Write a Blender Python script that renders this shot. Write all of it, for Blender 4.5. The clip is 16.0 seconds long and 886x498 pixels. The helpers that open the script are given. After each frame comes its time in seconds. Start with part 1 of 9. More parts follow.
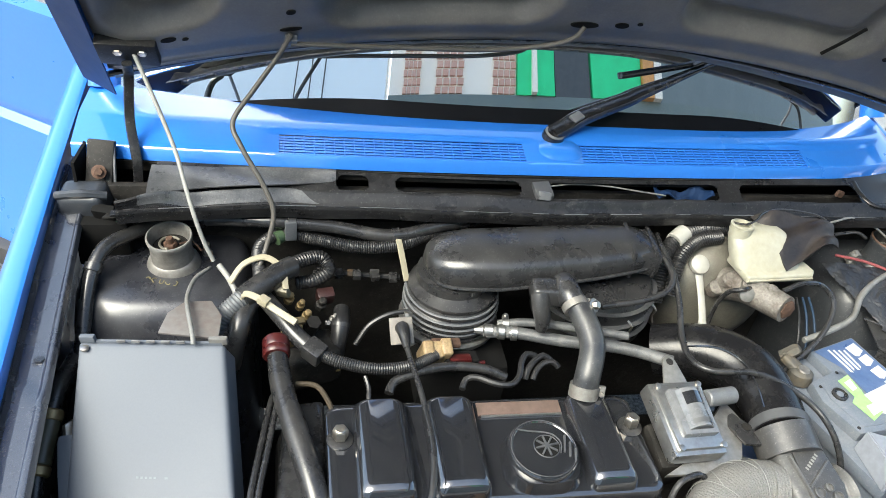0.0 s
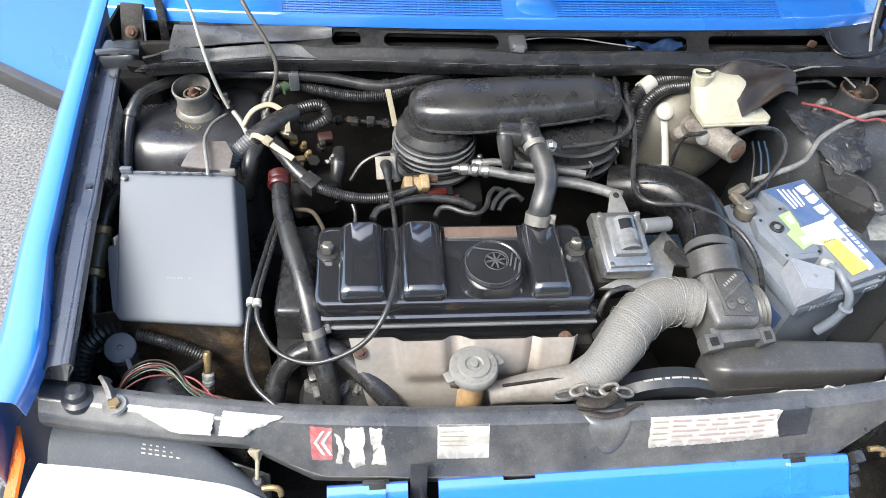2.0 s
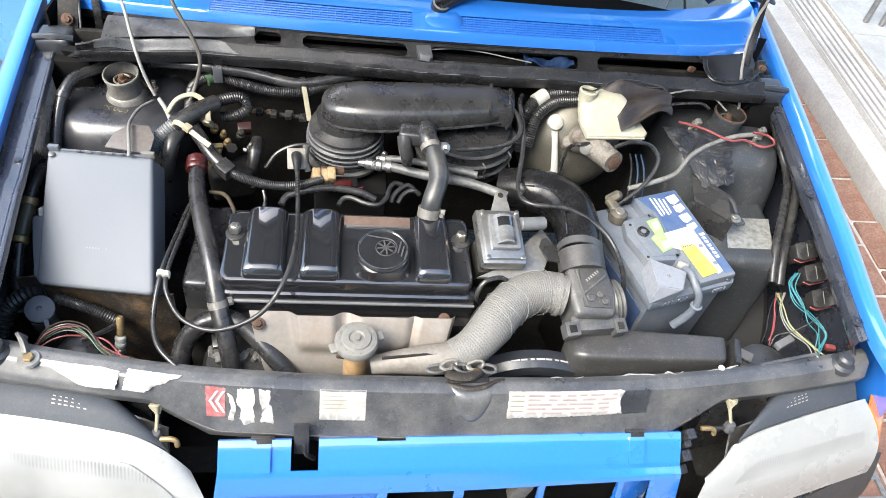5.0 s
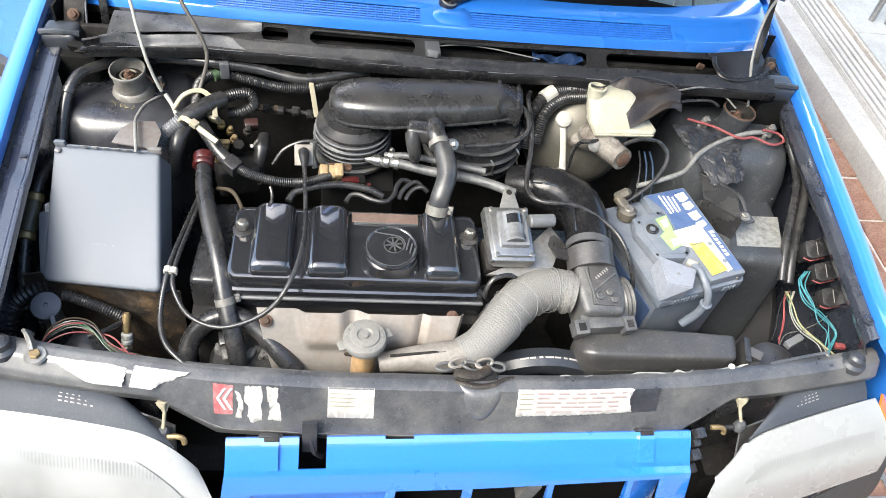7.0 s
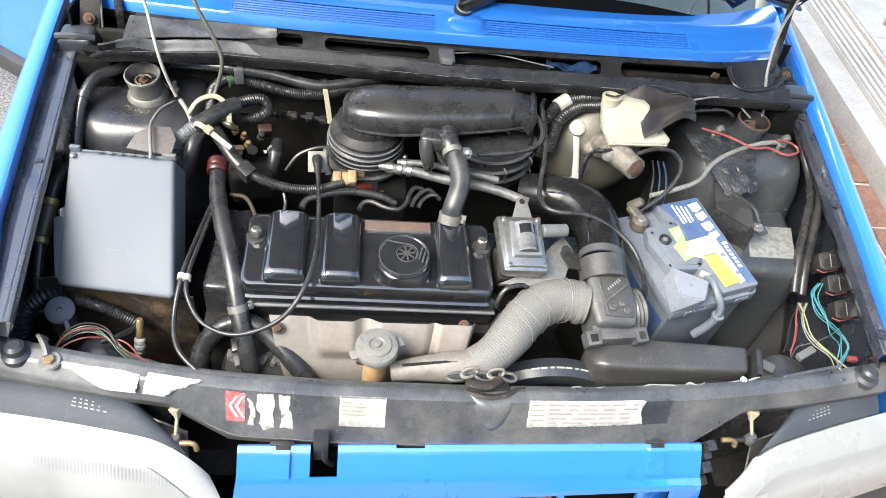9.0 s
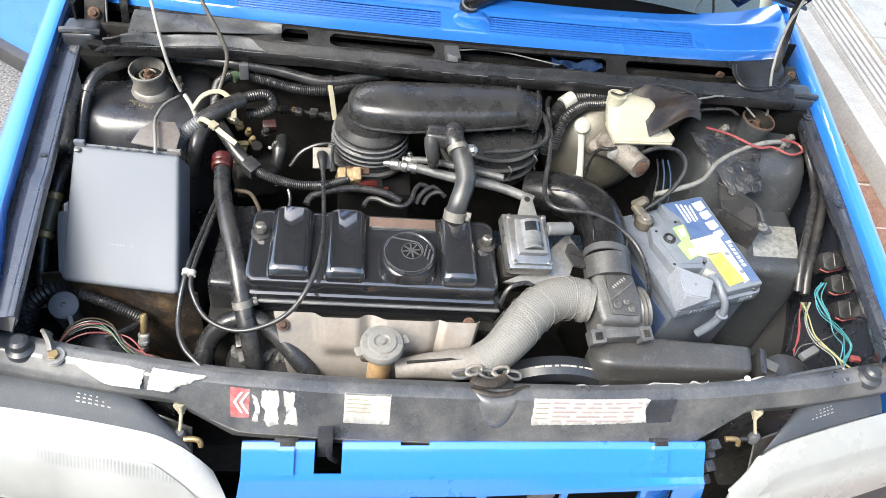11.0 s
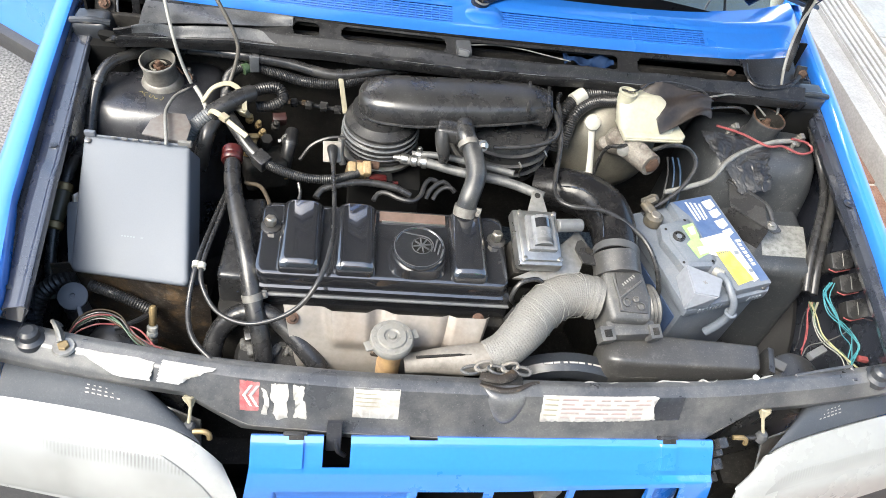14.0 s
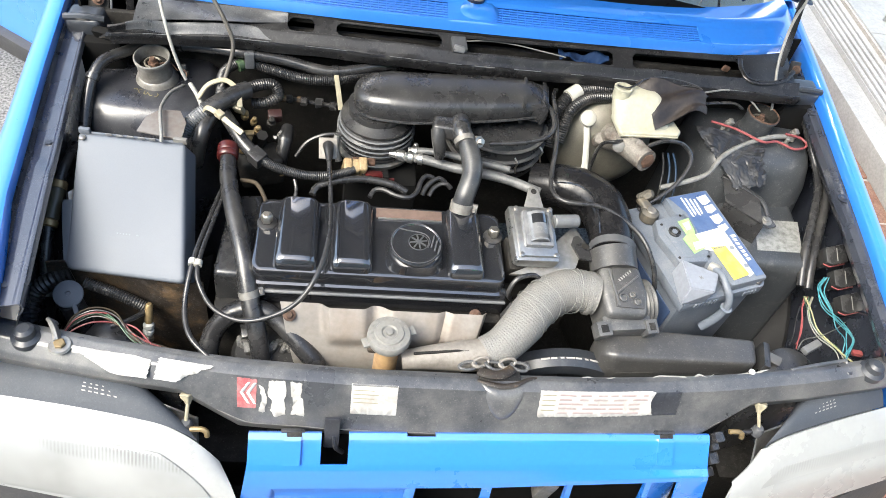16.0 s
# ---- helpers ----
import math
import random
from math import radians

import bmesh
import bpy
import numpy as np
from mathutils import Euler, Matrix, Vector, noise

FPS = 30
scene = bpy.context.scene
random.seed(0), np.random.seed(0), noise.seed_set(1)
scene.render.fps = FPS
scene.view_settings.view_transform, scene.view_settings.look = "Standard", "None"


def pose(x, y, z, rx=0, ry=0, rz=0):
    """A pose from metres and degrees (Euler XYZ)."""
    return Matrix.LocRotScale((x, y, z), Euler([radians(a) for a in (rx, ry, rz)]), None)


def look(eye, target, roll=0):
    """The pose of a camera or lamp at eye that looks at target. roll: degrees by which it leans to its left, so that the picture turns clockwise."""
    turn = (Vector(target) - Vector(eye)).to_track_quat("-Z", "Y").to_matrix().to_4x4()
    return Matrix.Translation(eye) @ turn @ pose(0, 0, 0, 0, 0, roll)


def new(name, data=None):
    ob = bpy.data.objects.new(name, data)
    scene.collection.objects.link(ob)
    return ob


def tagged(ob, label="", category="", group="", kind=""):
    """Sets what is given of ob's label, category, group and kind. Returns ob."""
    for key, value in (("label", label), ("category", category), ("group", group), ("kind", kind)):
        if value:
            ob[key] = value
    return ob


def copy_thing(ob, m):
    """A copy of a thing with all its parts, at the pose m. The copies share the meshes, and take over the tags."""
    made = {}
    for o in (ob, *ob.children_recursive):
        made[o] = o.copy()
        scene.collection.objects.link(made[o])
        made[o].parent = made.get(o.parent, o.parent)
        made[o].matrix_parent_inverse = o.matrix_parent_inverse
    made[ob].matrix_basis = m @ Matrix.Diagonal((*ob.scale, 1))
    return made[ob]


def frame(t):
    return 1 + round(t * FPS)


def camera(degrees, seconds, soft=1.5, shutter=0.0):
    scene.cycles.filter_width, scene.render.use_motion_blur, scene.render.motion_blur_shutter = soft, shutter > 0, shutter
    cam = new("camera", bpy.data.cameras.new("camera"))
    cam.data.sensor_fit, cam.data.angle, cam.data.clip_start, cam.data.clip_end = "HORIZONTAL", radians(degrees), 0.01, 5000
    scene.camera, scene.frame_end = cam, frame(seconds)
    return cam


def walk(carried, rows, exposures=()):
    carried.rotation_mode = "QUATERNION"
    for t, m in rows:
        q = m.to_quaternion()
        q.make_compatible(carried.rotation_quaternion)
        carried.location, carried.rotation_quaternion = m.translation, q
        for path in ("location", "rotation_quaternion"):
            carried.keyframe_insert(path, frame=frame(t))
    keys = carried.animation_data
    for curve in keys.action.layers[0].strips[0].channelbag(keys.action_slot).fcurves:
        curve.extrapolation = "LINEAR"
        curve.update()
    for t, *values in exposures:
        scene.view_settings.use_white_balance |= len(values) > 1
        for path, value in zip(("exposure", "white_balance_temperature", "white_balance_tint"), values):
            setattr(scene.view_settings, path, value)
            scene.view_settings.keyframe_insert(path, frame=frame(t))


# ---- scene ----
cam = camera(60.0, 16.0, soft=0.75)
PATH = [
    (0, (-0.39, -0.407, 1.431), (-0.004, 1.155, 0.244), 8.5),
    (0.5, (-0.338, -0.422, 1.422), (0.006, 1.126, 0.204), 7.0),
    (1, (-0.305, -0.474, 1.456), (-0.026, 1.006, 0.139), 4.8),
    (1.5, (-0.289, -0.512, 1.485), (-0.036, 0.907, 0.099), 5.2),
    (1.8, (-0.28, -0.563, 1.498), (-0.067, 0.854, 0.102), 5.3),
    (2, (-0.268, -0.575, 1.524), (-0.091, 0.779, 0.063), 4.5),
    (2.5, (-0.257, -0.633, 1.557), (-0.012, 0.677, 0.067), 7.8),
    (3, (-0.237, -0.666, 1.587), (0.064, 0.636, 0.1), 9.3),
    (3.5, (-0.204, -0.685, 1.602), (0.102, 0.604, 0.103), 9.3),
    (4, (-0.174, -0.697, 1.613), (0.136, 0.611, 0.132), 9.8),
    (4.5, (-0.173, -0.683, 1.623), (0.115, 0.645, 0.156), 10.3),
    (4.7, (-0.174, -0.672, 1.628), (0.101, 0.655, 0.157), 10.6),
    (7, (-0.187, -0.667, 1.618), (0.085, 0.658, 0.145), 10.7),
    (7.5, (-0.184, -0.648, 1.634), (0.066, 0.672, 0.152), 10.5),
    (8, (-0.198, -0.649, 1.63), (0.057, 0.667, 0.146), 10.5),
    (8.5, (-0.195, -0.65, 1.63), (0.059, 0.669, 0.148), 10.5),
    (9, (-0.197, -0.651, 1.631), (0.058, 0.667, 0.148), 10.9),
    (11.5, (-0.213, -0.648, 1.628), (0.05, 0.663, 0.141), 11.6),
    (12, (-0.217, -0.646, 1.628), (0.046, 0.664, 0.14), 11.7),
    (12.5, (-0.221, -0.643, 1.627), (0.044, 0.664, 0.137), 12.0),
    (13, (-0.223, -0.642, 1.627), (0.044, 0.664, 0.136), 12.3),
    (13.5, (-0.223, -0.644, 1.623), (0.041, 0.664, 0.133), 12.1),
    (14, (-0.226, -0.647, 1.625), (0.04, 0.655, 0.13), 12.4),
    (14.5, (-0.227, -0.648, 1.622), (0.036, 0.653, 0.125), 12.3),
    (15, (-0.23, -0.648, 1.622), (0.04, 0.648, 0.123), 12.3),
    (15.5, (-0.23, -0.649, 1.624), (0.047, 0.647, 0.126), 12.4),
    (16, (-0.232, -0.648, 1.623), (0.053, 0.648, 0.126), 12.8),
]
EXPOSURES = [(0.0, 1.88, 6450, 1), (0.5, 2.32, 6450, 1), (1.0, 2.25, 6420, 3), (1.5, 1.98, 6300, 4), (2.0, 2.01, 6280, 6), (2.5, 2.32, 6330, 7), (3.0, 2.08, 6400, 6), (4.5, 2.11, 6430, 6), (16.0, 2.13, 6490, 5)]
walk(cam, [(t, look(eye, target, roll)) for t, eye, target, roll in PATH], EXPOSURES)

# ---- world, sun and exposure ----
SUN_UP, SUN_ROUND = 48.0, 234.0
world = bpy.data.worlds.new("sky")
scene.world = world
world.use_nodes = True
wt = world.node_tree
sky = wt.nodes.new("ShaderNodeTexSky")
sky.sky_type = "NISHITA"
sky.sun_disc = False
sky.sun_elevation, sky.sun_rotation = radians(SUN_UP), radians(SUN_ROUND)
sky.air_density, sky.dust_density = 1.0, 4.0
wt.nodes["Background"].inputs["Strength"].default_value = 0.15
wt.links.new(sky.outputs[0], wt.nodes["Background"].inputs["Color"])
sun = new("sun", bpy.data.lights.new("sun", "SUN"))
sun.data.energy, sun.data.angle, sun.data.color = 1.65, radians(40), (1.0, 0.96, 0.90)
_a = radians(SUN_ROUND)
sun.matrix_world = look((math.sin(_a) * math.cos(radians(SUN_UP)) * 20, math.cos(_a) * math.cos(radians(SUN_UP)) * 20, math.sin(radians(SUN_UP)) * 20), (0, 0, 0))


# ---- materials ----
def mat(name, base, rough=0.5, metal=0.0, coat=0.0, spots=None, amount=0.35, size=9.0, fine=140.0, bump=0.08, spread=0.08, lo=0.42, hi=0.68, dust=0.0, spec=0.5, gloss=1.5):
    """Base colour with a second colour in cloudy patches, fine grain in relief and uneven gloss."""
    m = bpy.data.materials.new(name)
    m.use_nodes = True
    nt = m.node_tree
    b = nt.nodes["Principled BSDF"]
    tc = nt.nodes.new("ShaderNodeTexCoord")
    big, small = nt.nodes.new("ShaderNodeTexNoise"), nt.nodes.new("ShaderNodeTexNoise")
    big.inputs["Scale"].default_value, big.inputs["Detail"].default_value, big.inputs["Roughness"].default_value = size, 8, 0.65
    small.inputs["Scale"].default_value, small.inputs["Detail"].default_value = fine, 4
    for n in (big, small):
        nt.links.new(tc.outputs["Object"], n.inputs["Vector"])
    ramp = nt.nodes.new("ShaderNodeMapRange")
    ramp.inputs["From Min"].default_value, ramp.inputs["From Max"].default_value = lo, hi
    ramp.inputs["To Max"].default_value = amount
    nt.links.new(big.outputs["Fac"], ramp.inputs["Value"])
    spots = spots or tuple(min(1.0, c * 1.5 + 0.01) for c in base)
    mix = nt.nodes.new("ShaderNodeMix")
    mix.data_type = "RGBA"
    mix.inputs["A"].default_value, mix.inputs["B"].default_value = (*base, 1), (*spots, 1)
    nt.links.new(ramp.outputs["Result"], mix.inputs["Factor"])
    tone = nt.nodes.new("ShaderNodeMapRange")
    tone.inputs["From Min"].default_value, tone.inputs["From Max"].default_value = 0.3, 0.7
    tone.inputs["To Min"].default_value, tone.inputs["To Max"].default_value = 1 - spread, 1 + spread
    nt.links.new(small.outputs["Fac"], tone.inputs["Value"])
    mul = nt.nodes.new("ShaderNodeMix")
    mul.data_type, mul.blend_type = "RGBA", "MULTIPLY"
    mul.inputs["Factor"].default_value = 1.0
    nt.links.new(mix.outputs["Result"], mul.inputs["A"])
    nt.links.new(tone.outputs["Result"], mul.inputs["B"])
    last = mul
    if dust:
        # pale specks and thin wisps of road dust
        for scale, a, c, k in ((330, 0.60, 0.70, dust), (48, 0.56, 0.74, dust * 0.45)):
            n = nt.nodes.new("ShaderNodeTexNoise")
            n.inputs["Scale"].default_value, n.inputs["Detail"].default_value, n.inputs["Roughness"].default_value = scale, 3, 0.7
            nt.links.new(tc.outputs["Object"], n.inputs["Vector"])
            r = nt.nodes.new("ShaderNodeMapRange")
            r.inputs["From Min"].default_value, r.inputs["From Max"].default_value, r.inputs["To Max"].default_value = a, c, k
            nt.links.new(n.outputs["Fac"], r.inputs["Value"])
            d = nt.nodes.new("ShaderNodeMix")
            d.data_type = "RGBA"
            d.inputs["B"].default_value = (0.26, 0.252, 0.238, 1)
            nt.links.new(last.outputs["Result"], d.inputs["A"])
            nt.links.new(r.outputs["Result"], d.inputs["Factor"])
            last = d
    nt.links.new(last.outputs["Result"], b.inputs["Base Color"])
    rr = nt.nodes.new("ShaderNodeMapRange")
    rr.inputs["From Min"].default_value, rr.inputs["From Max"].default_value = 0.3, 0.7
    rr.inputs["To Min"].default_value, rr.inputs["To Max"].default_value = max(0.02, rough - 0.1), min(1.0, rough + 0.12)
    nt.links.new(big.outputs["Fac"], rr.inputs["Value"])
    nt.links.new(rr.outputs["Result"], b.inputs["Roughness"])
    b.inputs["Metallic"].default_value = metal
    b.inputs["Specular IOR Level"].default_value = spec
    b.inputs["Coat Weight"].default_value = coat
    b.inputs["Coat Roughness"].default_value = 0.06 if coat >= 0.6 else 0.22
    b.inputs["Coat IOR"].default_value = gloss
    if bump:
        bp = nt.nodes.new("ShaderNodeBump")
        bp.inputs["Strength"].default_value, bp.inputs["Distance"].default_value = bump, 0.002
        nt.links.new(small.outputs["Fac"], bp.inputs["Height"])
        nt.links.new(bp.outputs["Normal"], b.inputs["Normal"])
    return m


BLUE = mat("blue_paint", (0.023, 0.165, 0.60), 0.30, coat=1.0, spots=(0.022, 0.170, 0.62), amount=0.4, size=3, bump=0.012, spread=0.03, gloss=2.2)
BLACK_PAINT = mat("black_body_paint", (0.020, 0.021, 0.026), 0.30, coat=0.45, spots=(0.09, 0.092, 0.096), amount=0.4, size=13, fine=420, bump=0.03, spread=0.12, lo=0.48, hi=0.8, dust=0.17)
# black gutter paint with the bluish sky light mixed into its colour
GUTTER = mat("gutter_black_with_sky_tint", (0.026, 0.030, 0.042), 0.26, coat=0.8, gloss=1.7, spots=(0.06, 0.066, 0.078), amount=0.4, size=13, fine=420, bump=0.03, spread=0.12, lo=0.48, hi=0.8, dust=0.10)
DUSTY = mat("dusty_black_metal", (0.029, 0.032, 0.036), 0.40, coat=0.1, spots=(0.070, 0.073, 0.077), amount=0.5, size=13, fine=420, bump=0.05, spread=0.12, lo=0.45, hi=0.8, dust=0.35)
DARK = mat("grimy_black_metal", (0.009, 0.0085, 0.008), 0.6, spots=(0.034, 0.031, 0.027), amount=0.5, size=14, bump=0.25, spread=0.3, dust=0.15, spec=0.25)
COVER = mat("satin_black_enamel", (0.014, 0.0148, 0.0175), 0.17, coat=0.9, gloss=2.0, spots=(0.045, 0.043, 0.041), amount=0.3, size=22, fine=500, bump=0.010, spread=0.08, lo=0.52, hi=0.85, dust=0.05)
PLASTIC = mat("black_plastic", (0.021, 0.021, 0.022), 0.28, coat=0.2, spots=(0.075, 0.073, 0.068), amount=0.45, size=18, fine=500, bump=0.04, spread=0.1, lo=0.48, hi=0.8, dust=0.22)
RUBBER = mat("black_rubber", (0.019, 0.019, 0.020), 0.27, coat=0.0, spots=(0.07, 0.066, 0.06), amount=0.5, size=22, fine=500, bump=0.04, spread=0.1, lo=0.48, hi=0.8, dust=0.2)
GREYRUB = mat("greyed_rubber", (0.095, 0.10, 0.108), 0.38, coat=0.15, spots=(0.17, 0.17, 0.165), amount=0.5, size=22, fine=500, bump=0.04, spread=0.08, dust=0.3)
BOXGREY = mat("grey_plastic", (0.090, 0.102, 0.122), 0.62, spots=(0.115, 0.126, 0.145), amount=0.5, size=5, fine=500, bump=0.02, spread=0.03)
BOXSIDE = mat("dark_grey_plastic", (0.05, 0.052, 0.056), 0.5, spots=(0.1, 0.1, 0.1), amount=0.5, size=15, bump=0.1)
BATGREY = mat("battery_grey_plastic", (0.105, 0.122, 0.150), 0.40, spots=(0.20, 0.21, 0.22), amount=0.45, size=18, fine=400, bump=0.04, spread=0.08, dust=0.35)
BATBLUE = mat("battery_blue_label", (0.050, 0.085, 0.180), 0.35, spots=(0.16, 0.20, 0.28), amount=0.4, size=25, bump=0.03)
BRAID = mat("worn_braided_line", (0.060, 0.062, 0.064), 0.45, spots=(0.17, 0.17, 0.165), amount=0.7, size=40, fine=600, bump=0.3, dust=0.3)
PRINTGREY = mat("pale_grey_print", (0.135, 0.148, 0.168), 0.6, bump=0.0)
OLIVE = mat("olive_brown_plastic", (0.060, 0.054, 0.036), 0.4, spots=(0.10, 0.085, 0.05), amount=0.6, size=40, bump=0.05)
CHALK = mat("faded_yellow_paint_mark", (0.20, 0.175, 0.075), 0.6, spots=(0.05, 0.045, 0.03), amount=0.8, size=90, bump=0.0)
WHITE = mat("white_print", (0.46, 0.47, 0.47), 0.5, spots=(0.34, 0.34, 0.33), amount=0.4, size=40, bump=0.03, spread=0.06)
YELLOW = mat("yellow_label", (0.50, 0.41, 0.06), 0.45, spots=(0.50, 0.45, 0.22), amount=0.4, size=60, bump=0.02)
GREEN = mat("green_label", (0.24, 0.50, 0.14), 0.45, spots=(0.34, 0.5, 0.26), amount=0.4, size=60, bump=0.02)
RED = mat("red_plastic", (0.045, 0.006, 0.006), 0.33, spots=(0.05, 0.015, 0.012), amount=0.5, size=60, bump=0.05)
REDLABEL = mat("red_label", (0.27, 0.07, 0.075), 0.45, spots=(0.40, 0.27, 0.26), amount=0.6, size=60, bump=0.02)
PAPER = mat("torn_paper_label", (0.36, 0.353, 0.335), 0.6, spots=(0.21, 0.19, 0.165), amount=0.6, size=30, bump=0.05)
PINKPAPER = mat("faded_red_print", (0.32, 0.245, 0.24), 0.6, spots=(0.30, 0.28, 0.27), amount=0.8, size=60, bump=0.03)
INK = mat("faded_black_print", (0.10, 0.10, 0.10), 0.6, spots=(0.3, 0.3, 0.3), amount=0.5, size=80, bump=0.0)
ALU = mat("aluminium", (0.42, 0.42, 0.41), 0.34, metal=0.9, spots=(0.22, 0.20, 0.18), amount=0.6, size=30, bump=0.08)
CAST = mat("dull_cast_alloy", (0.26, 0.255, 0.24), 0.48, metal=0.6, spots=(0.13, 0.115, 0.10), amount=0.7, size=25, bump=0.2, spread=0.15, dust=0.3)
STEEL = mat("zinc_steel", (0.5, 0.48, 0.44), 0.38, metal=1.0, spots=(0.22, 0.15, 0.09), amount=0.5, size=40, bump=0.1)
FOIL = mat("silver_hose_foil", (0.15, 0.148, 0.14), 0.6, metal=0.1, spots=(0.16, 0.15, 0.135), amount=0.7, size=28, fine=520, bump=0.8, spread=0.2, dust=0.5)
SHIELD = mat("heat_shield_steel", (0.25, 0.232, 0.212), 0.46, metal=0.25, spots=(0.17, 0.128, 0.098), amount=0.8, size=9, bump=0.08, spread=0.08, dust=0.3)
RUST = mat("rusty_steel", (0.085, 0.045, 0.028), 0.75, metal=0.2, spots=(0.06, 0.04, 0.03), amount=0.8, size=28, bump=0.5, spread=0.35)
BRASS = mat("old_brass", (0.30, 0.22, 0.11), 0.45, metal=0.6, spots=(0.16, 0.12, 0.07), amount=0.7, size=40, bump=0.15)
CREAM = mat("yellowed_white_plastic", (0.35, 0.34, 0.275), 0.40, spots=(0.27, 0.25, 0.16), amount=0.5, size=28, bump=0.04, spread=0.05)
WHITEPL = mat("white_plastic", (0.38, 0.375, 0.34), 0.42, spots=(0.34, 0.32, 0.26), amount=0.5, size=40, bump=0.04, spread=0.06)
TIE = mat("cream_nylon", (0.27, 0.245, 0.175), 0.45, spots=(0.24, 0.21, 0.14), amount=0.5, size=60, bump=0.05)
SERVO = mat("dull_gold_passivated_steel", (0.19, 0.18, 0.150), 0.42, metal=0.45, spots=(0.09, 0.08, 0.062), amount=0.7, size=14, fine=400, bump=0.04, spread=0.1)
CLOTH = mat("brown_black_cloth", (0.014, 0.011, 0.010), 0.5, spots=(0.045, 0.034, 0.028), amount=0.6, size=25, bump=0.4, spread=0.3)
CABLE = mat("grey_cable_sheath", (0.23, 0.23, 0.215), 0.5, spots=(0.2, 0.19, 0.17), amount=0.6, size=40, bump=0.05)
GREYCABLE = mat("dull_grey_cable_sheath", (0.17, 0.17, 0.162), 0.5, spots=(0.09, 0.085, 0.075), amount=0.7, size=40, bump=0.05, dust=0.3)
# near-black, hardly glossy: colours in deep shade of gaps and holes, plus some black parts
VOID = mat("black_and_deep_shade", (0.006, 0.006, 0.006), 0.8, bump=0.1, spec=0.1)
HEADBLACK = mat("faded_black_lamp_plastic", (0.040, 0.046, 0.056), 0.62, spots=(0.06, 0.066, 0.075), amount=0.5, size=12, fine=420, bump=0.04, dust=0.1, spec=0.3)
HOUSING = mat("matt_black_housing", (0.024, 0.028, 0.035), 0.40, coat=0.2, spots=(0.05, 0.05, 0.05), amount=0.5, size=12, fine=420, bump=0.04, spread=0.1, dust=0.15)
# dusty grey, lightened for ground bounce and warmed against blue bounce
HOODGREY = mat("dusty_hood_underside", (0.098, 0.094, 0.090), 0.46, spots=(0.19, 0.175, 0.155), amount=0.6, size=7, fine=300, bump=0.03, spread=0.06, dust=0.2, spec=0.4)
BAGFILM = mat("dull_black_film", (0.014, 0.014, 0.015), 0.42, spots=(0.07, 0.07, 0.07), amount=0.5, size=20, bump=0.05, dust=0.2)
LOOM = mat("matt_black_loom", (0.014, 0.014, 0.015), 0.38, spots=(0.06, 0.056, 0.05), amount=0.5, size=26, fine=420, bump=0.04, spread=0.15, lo=0.48, hi=0.8, dust=0.15)
CAPGREY = mat("dull_grey_cap_metal", (0.20, 0.197, 0.185), 0.5, metal=0.3, spots=(0.22, 0.2, 0.17), amount=0.6, size=40, bump=0.12, spread=0.1)
PIPEGREY = mat("brown_grey_pipe", (0.20, 0.185, 0.165), 0.55, metal=0.2, spots=(0.11, 0.095, 0.08), amount=0.7, size=20, bump=0.12, spread=0.12, dust=0.3)
VALVEGREY = mat("scuffed_grey_moulding", (0.052, 0.053, 0.055), 0.42, spots=(0.15, 0.145, 0.135), amount=0.6, size=20, fine=400, bump=0.06, spread=0.12, dust=0.35)
GRIME = mat("brown_grime", (0.016, 0.012, 0.009), 0.6, spots=(0.11, 0.070, 0.034), amount=0.9, size=22, lo=0.48, bump=0.4, spread=0.3, dust=0.3)
BROWNHOSE = mat("aged_brown_hose", (0.040, 0.030, 0.019), 0.6, bump=0.05, dust=0.1, spec=0.25)
BLACKRAIL = mat("black_flange_rubber", (0.012, 0.012, 0.013), 0.30, spec=0.32, spots=(0.042, 0.042, 0.042), amount=0.6, size=16, fine=420, bump=0.06, spread=0.2, lo=0.48, hi=0.75, dust=0.22)
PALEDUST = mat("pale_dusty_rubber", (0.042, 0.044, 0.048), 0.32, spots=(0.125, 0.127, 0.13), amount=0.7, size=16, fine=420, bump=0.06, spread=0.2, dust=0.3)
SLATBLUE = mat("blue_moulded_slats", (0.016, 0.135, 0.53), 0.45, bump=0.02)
# body blue darkened: the shade of the vent recess is in this colour
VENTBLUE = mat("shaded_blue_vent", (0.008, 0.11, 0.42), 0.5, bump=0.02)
RAGBLUE = mat("dirty_navy_cloth", (0.006, 0.020, 0.060), 0.7, spots=(0.02, 0.04, 0.09), amount=0.6, size=40, bump=0.3, spec=0.2)
# far darker than the body blue: the bonnet flange's shade is in the colour
DULLBLUE = mat("shaded_edge_blue", (0.004, 0.018, 0.075), 0.45, spots=(0.006, 0.03, 0.11), amount=0.5, size=6, bump=0.04, spec=0.3)
TAUPE = mat("brown_grey_cable_sheath", (0.075, 0.069, 0.060), 0.45, spots=(0.06, 0.055, 0.045), amount=0.6, size=40, bump=0.05)
CRUST_STEEL = mat("dusty_grey_steel", (0.22, 0.215, 0.20), 0.5, metal=0.5, spots=(0.12, 0.10, 0.085), amount=0.7, size=60, bump=0.15)
WIRERED = mat("red_wire", (0.20, 0.05, 0.05), 0.4, bump=0.0)
WIREGREEN = mat("green_wire", (0.035, 0.075, 0.045), 0.4, bump=0.0)
WIRETEAL = mat("teal_wire", (0.04, 0.17, 0.20), 0.4, bump=0.0)
WIREYELLOW = mat("yellow_wire", (0.26, 0.25, 0.14), 0.4, bump=0.0)
ORANGE = mat("orange_lens", (0.85, 0.17, 0.02), 0.2, coat=0.6, bump=0.0)
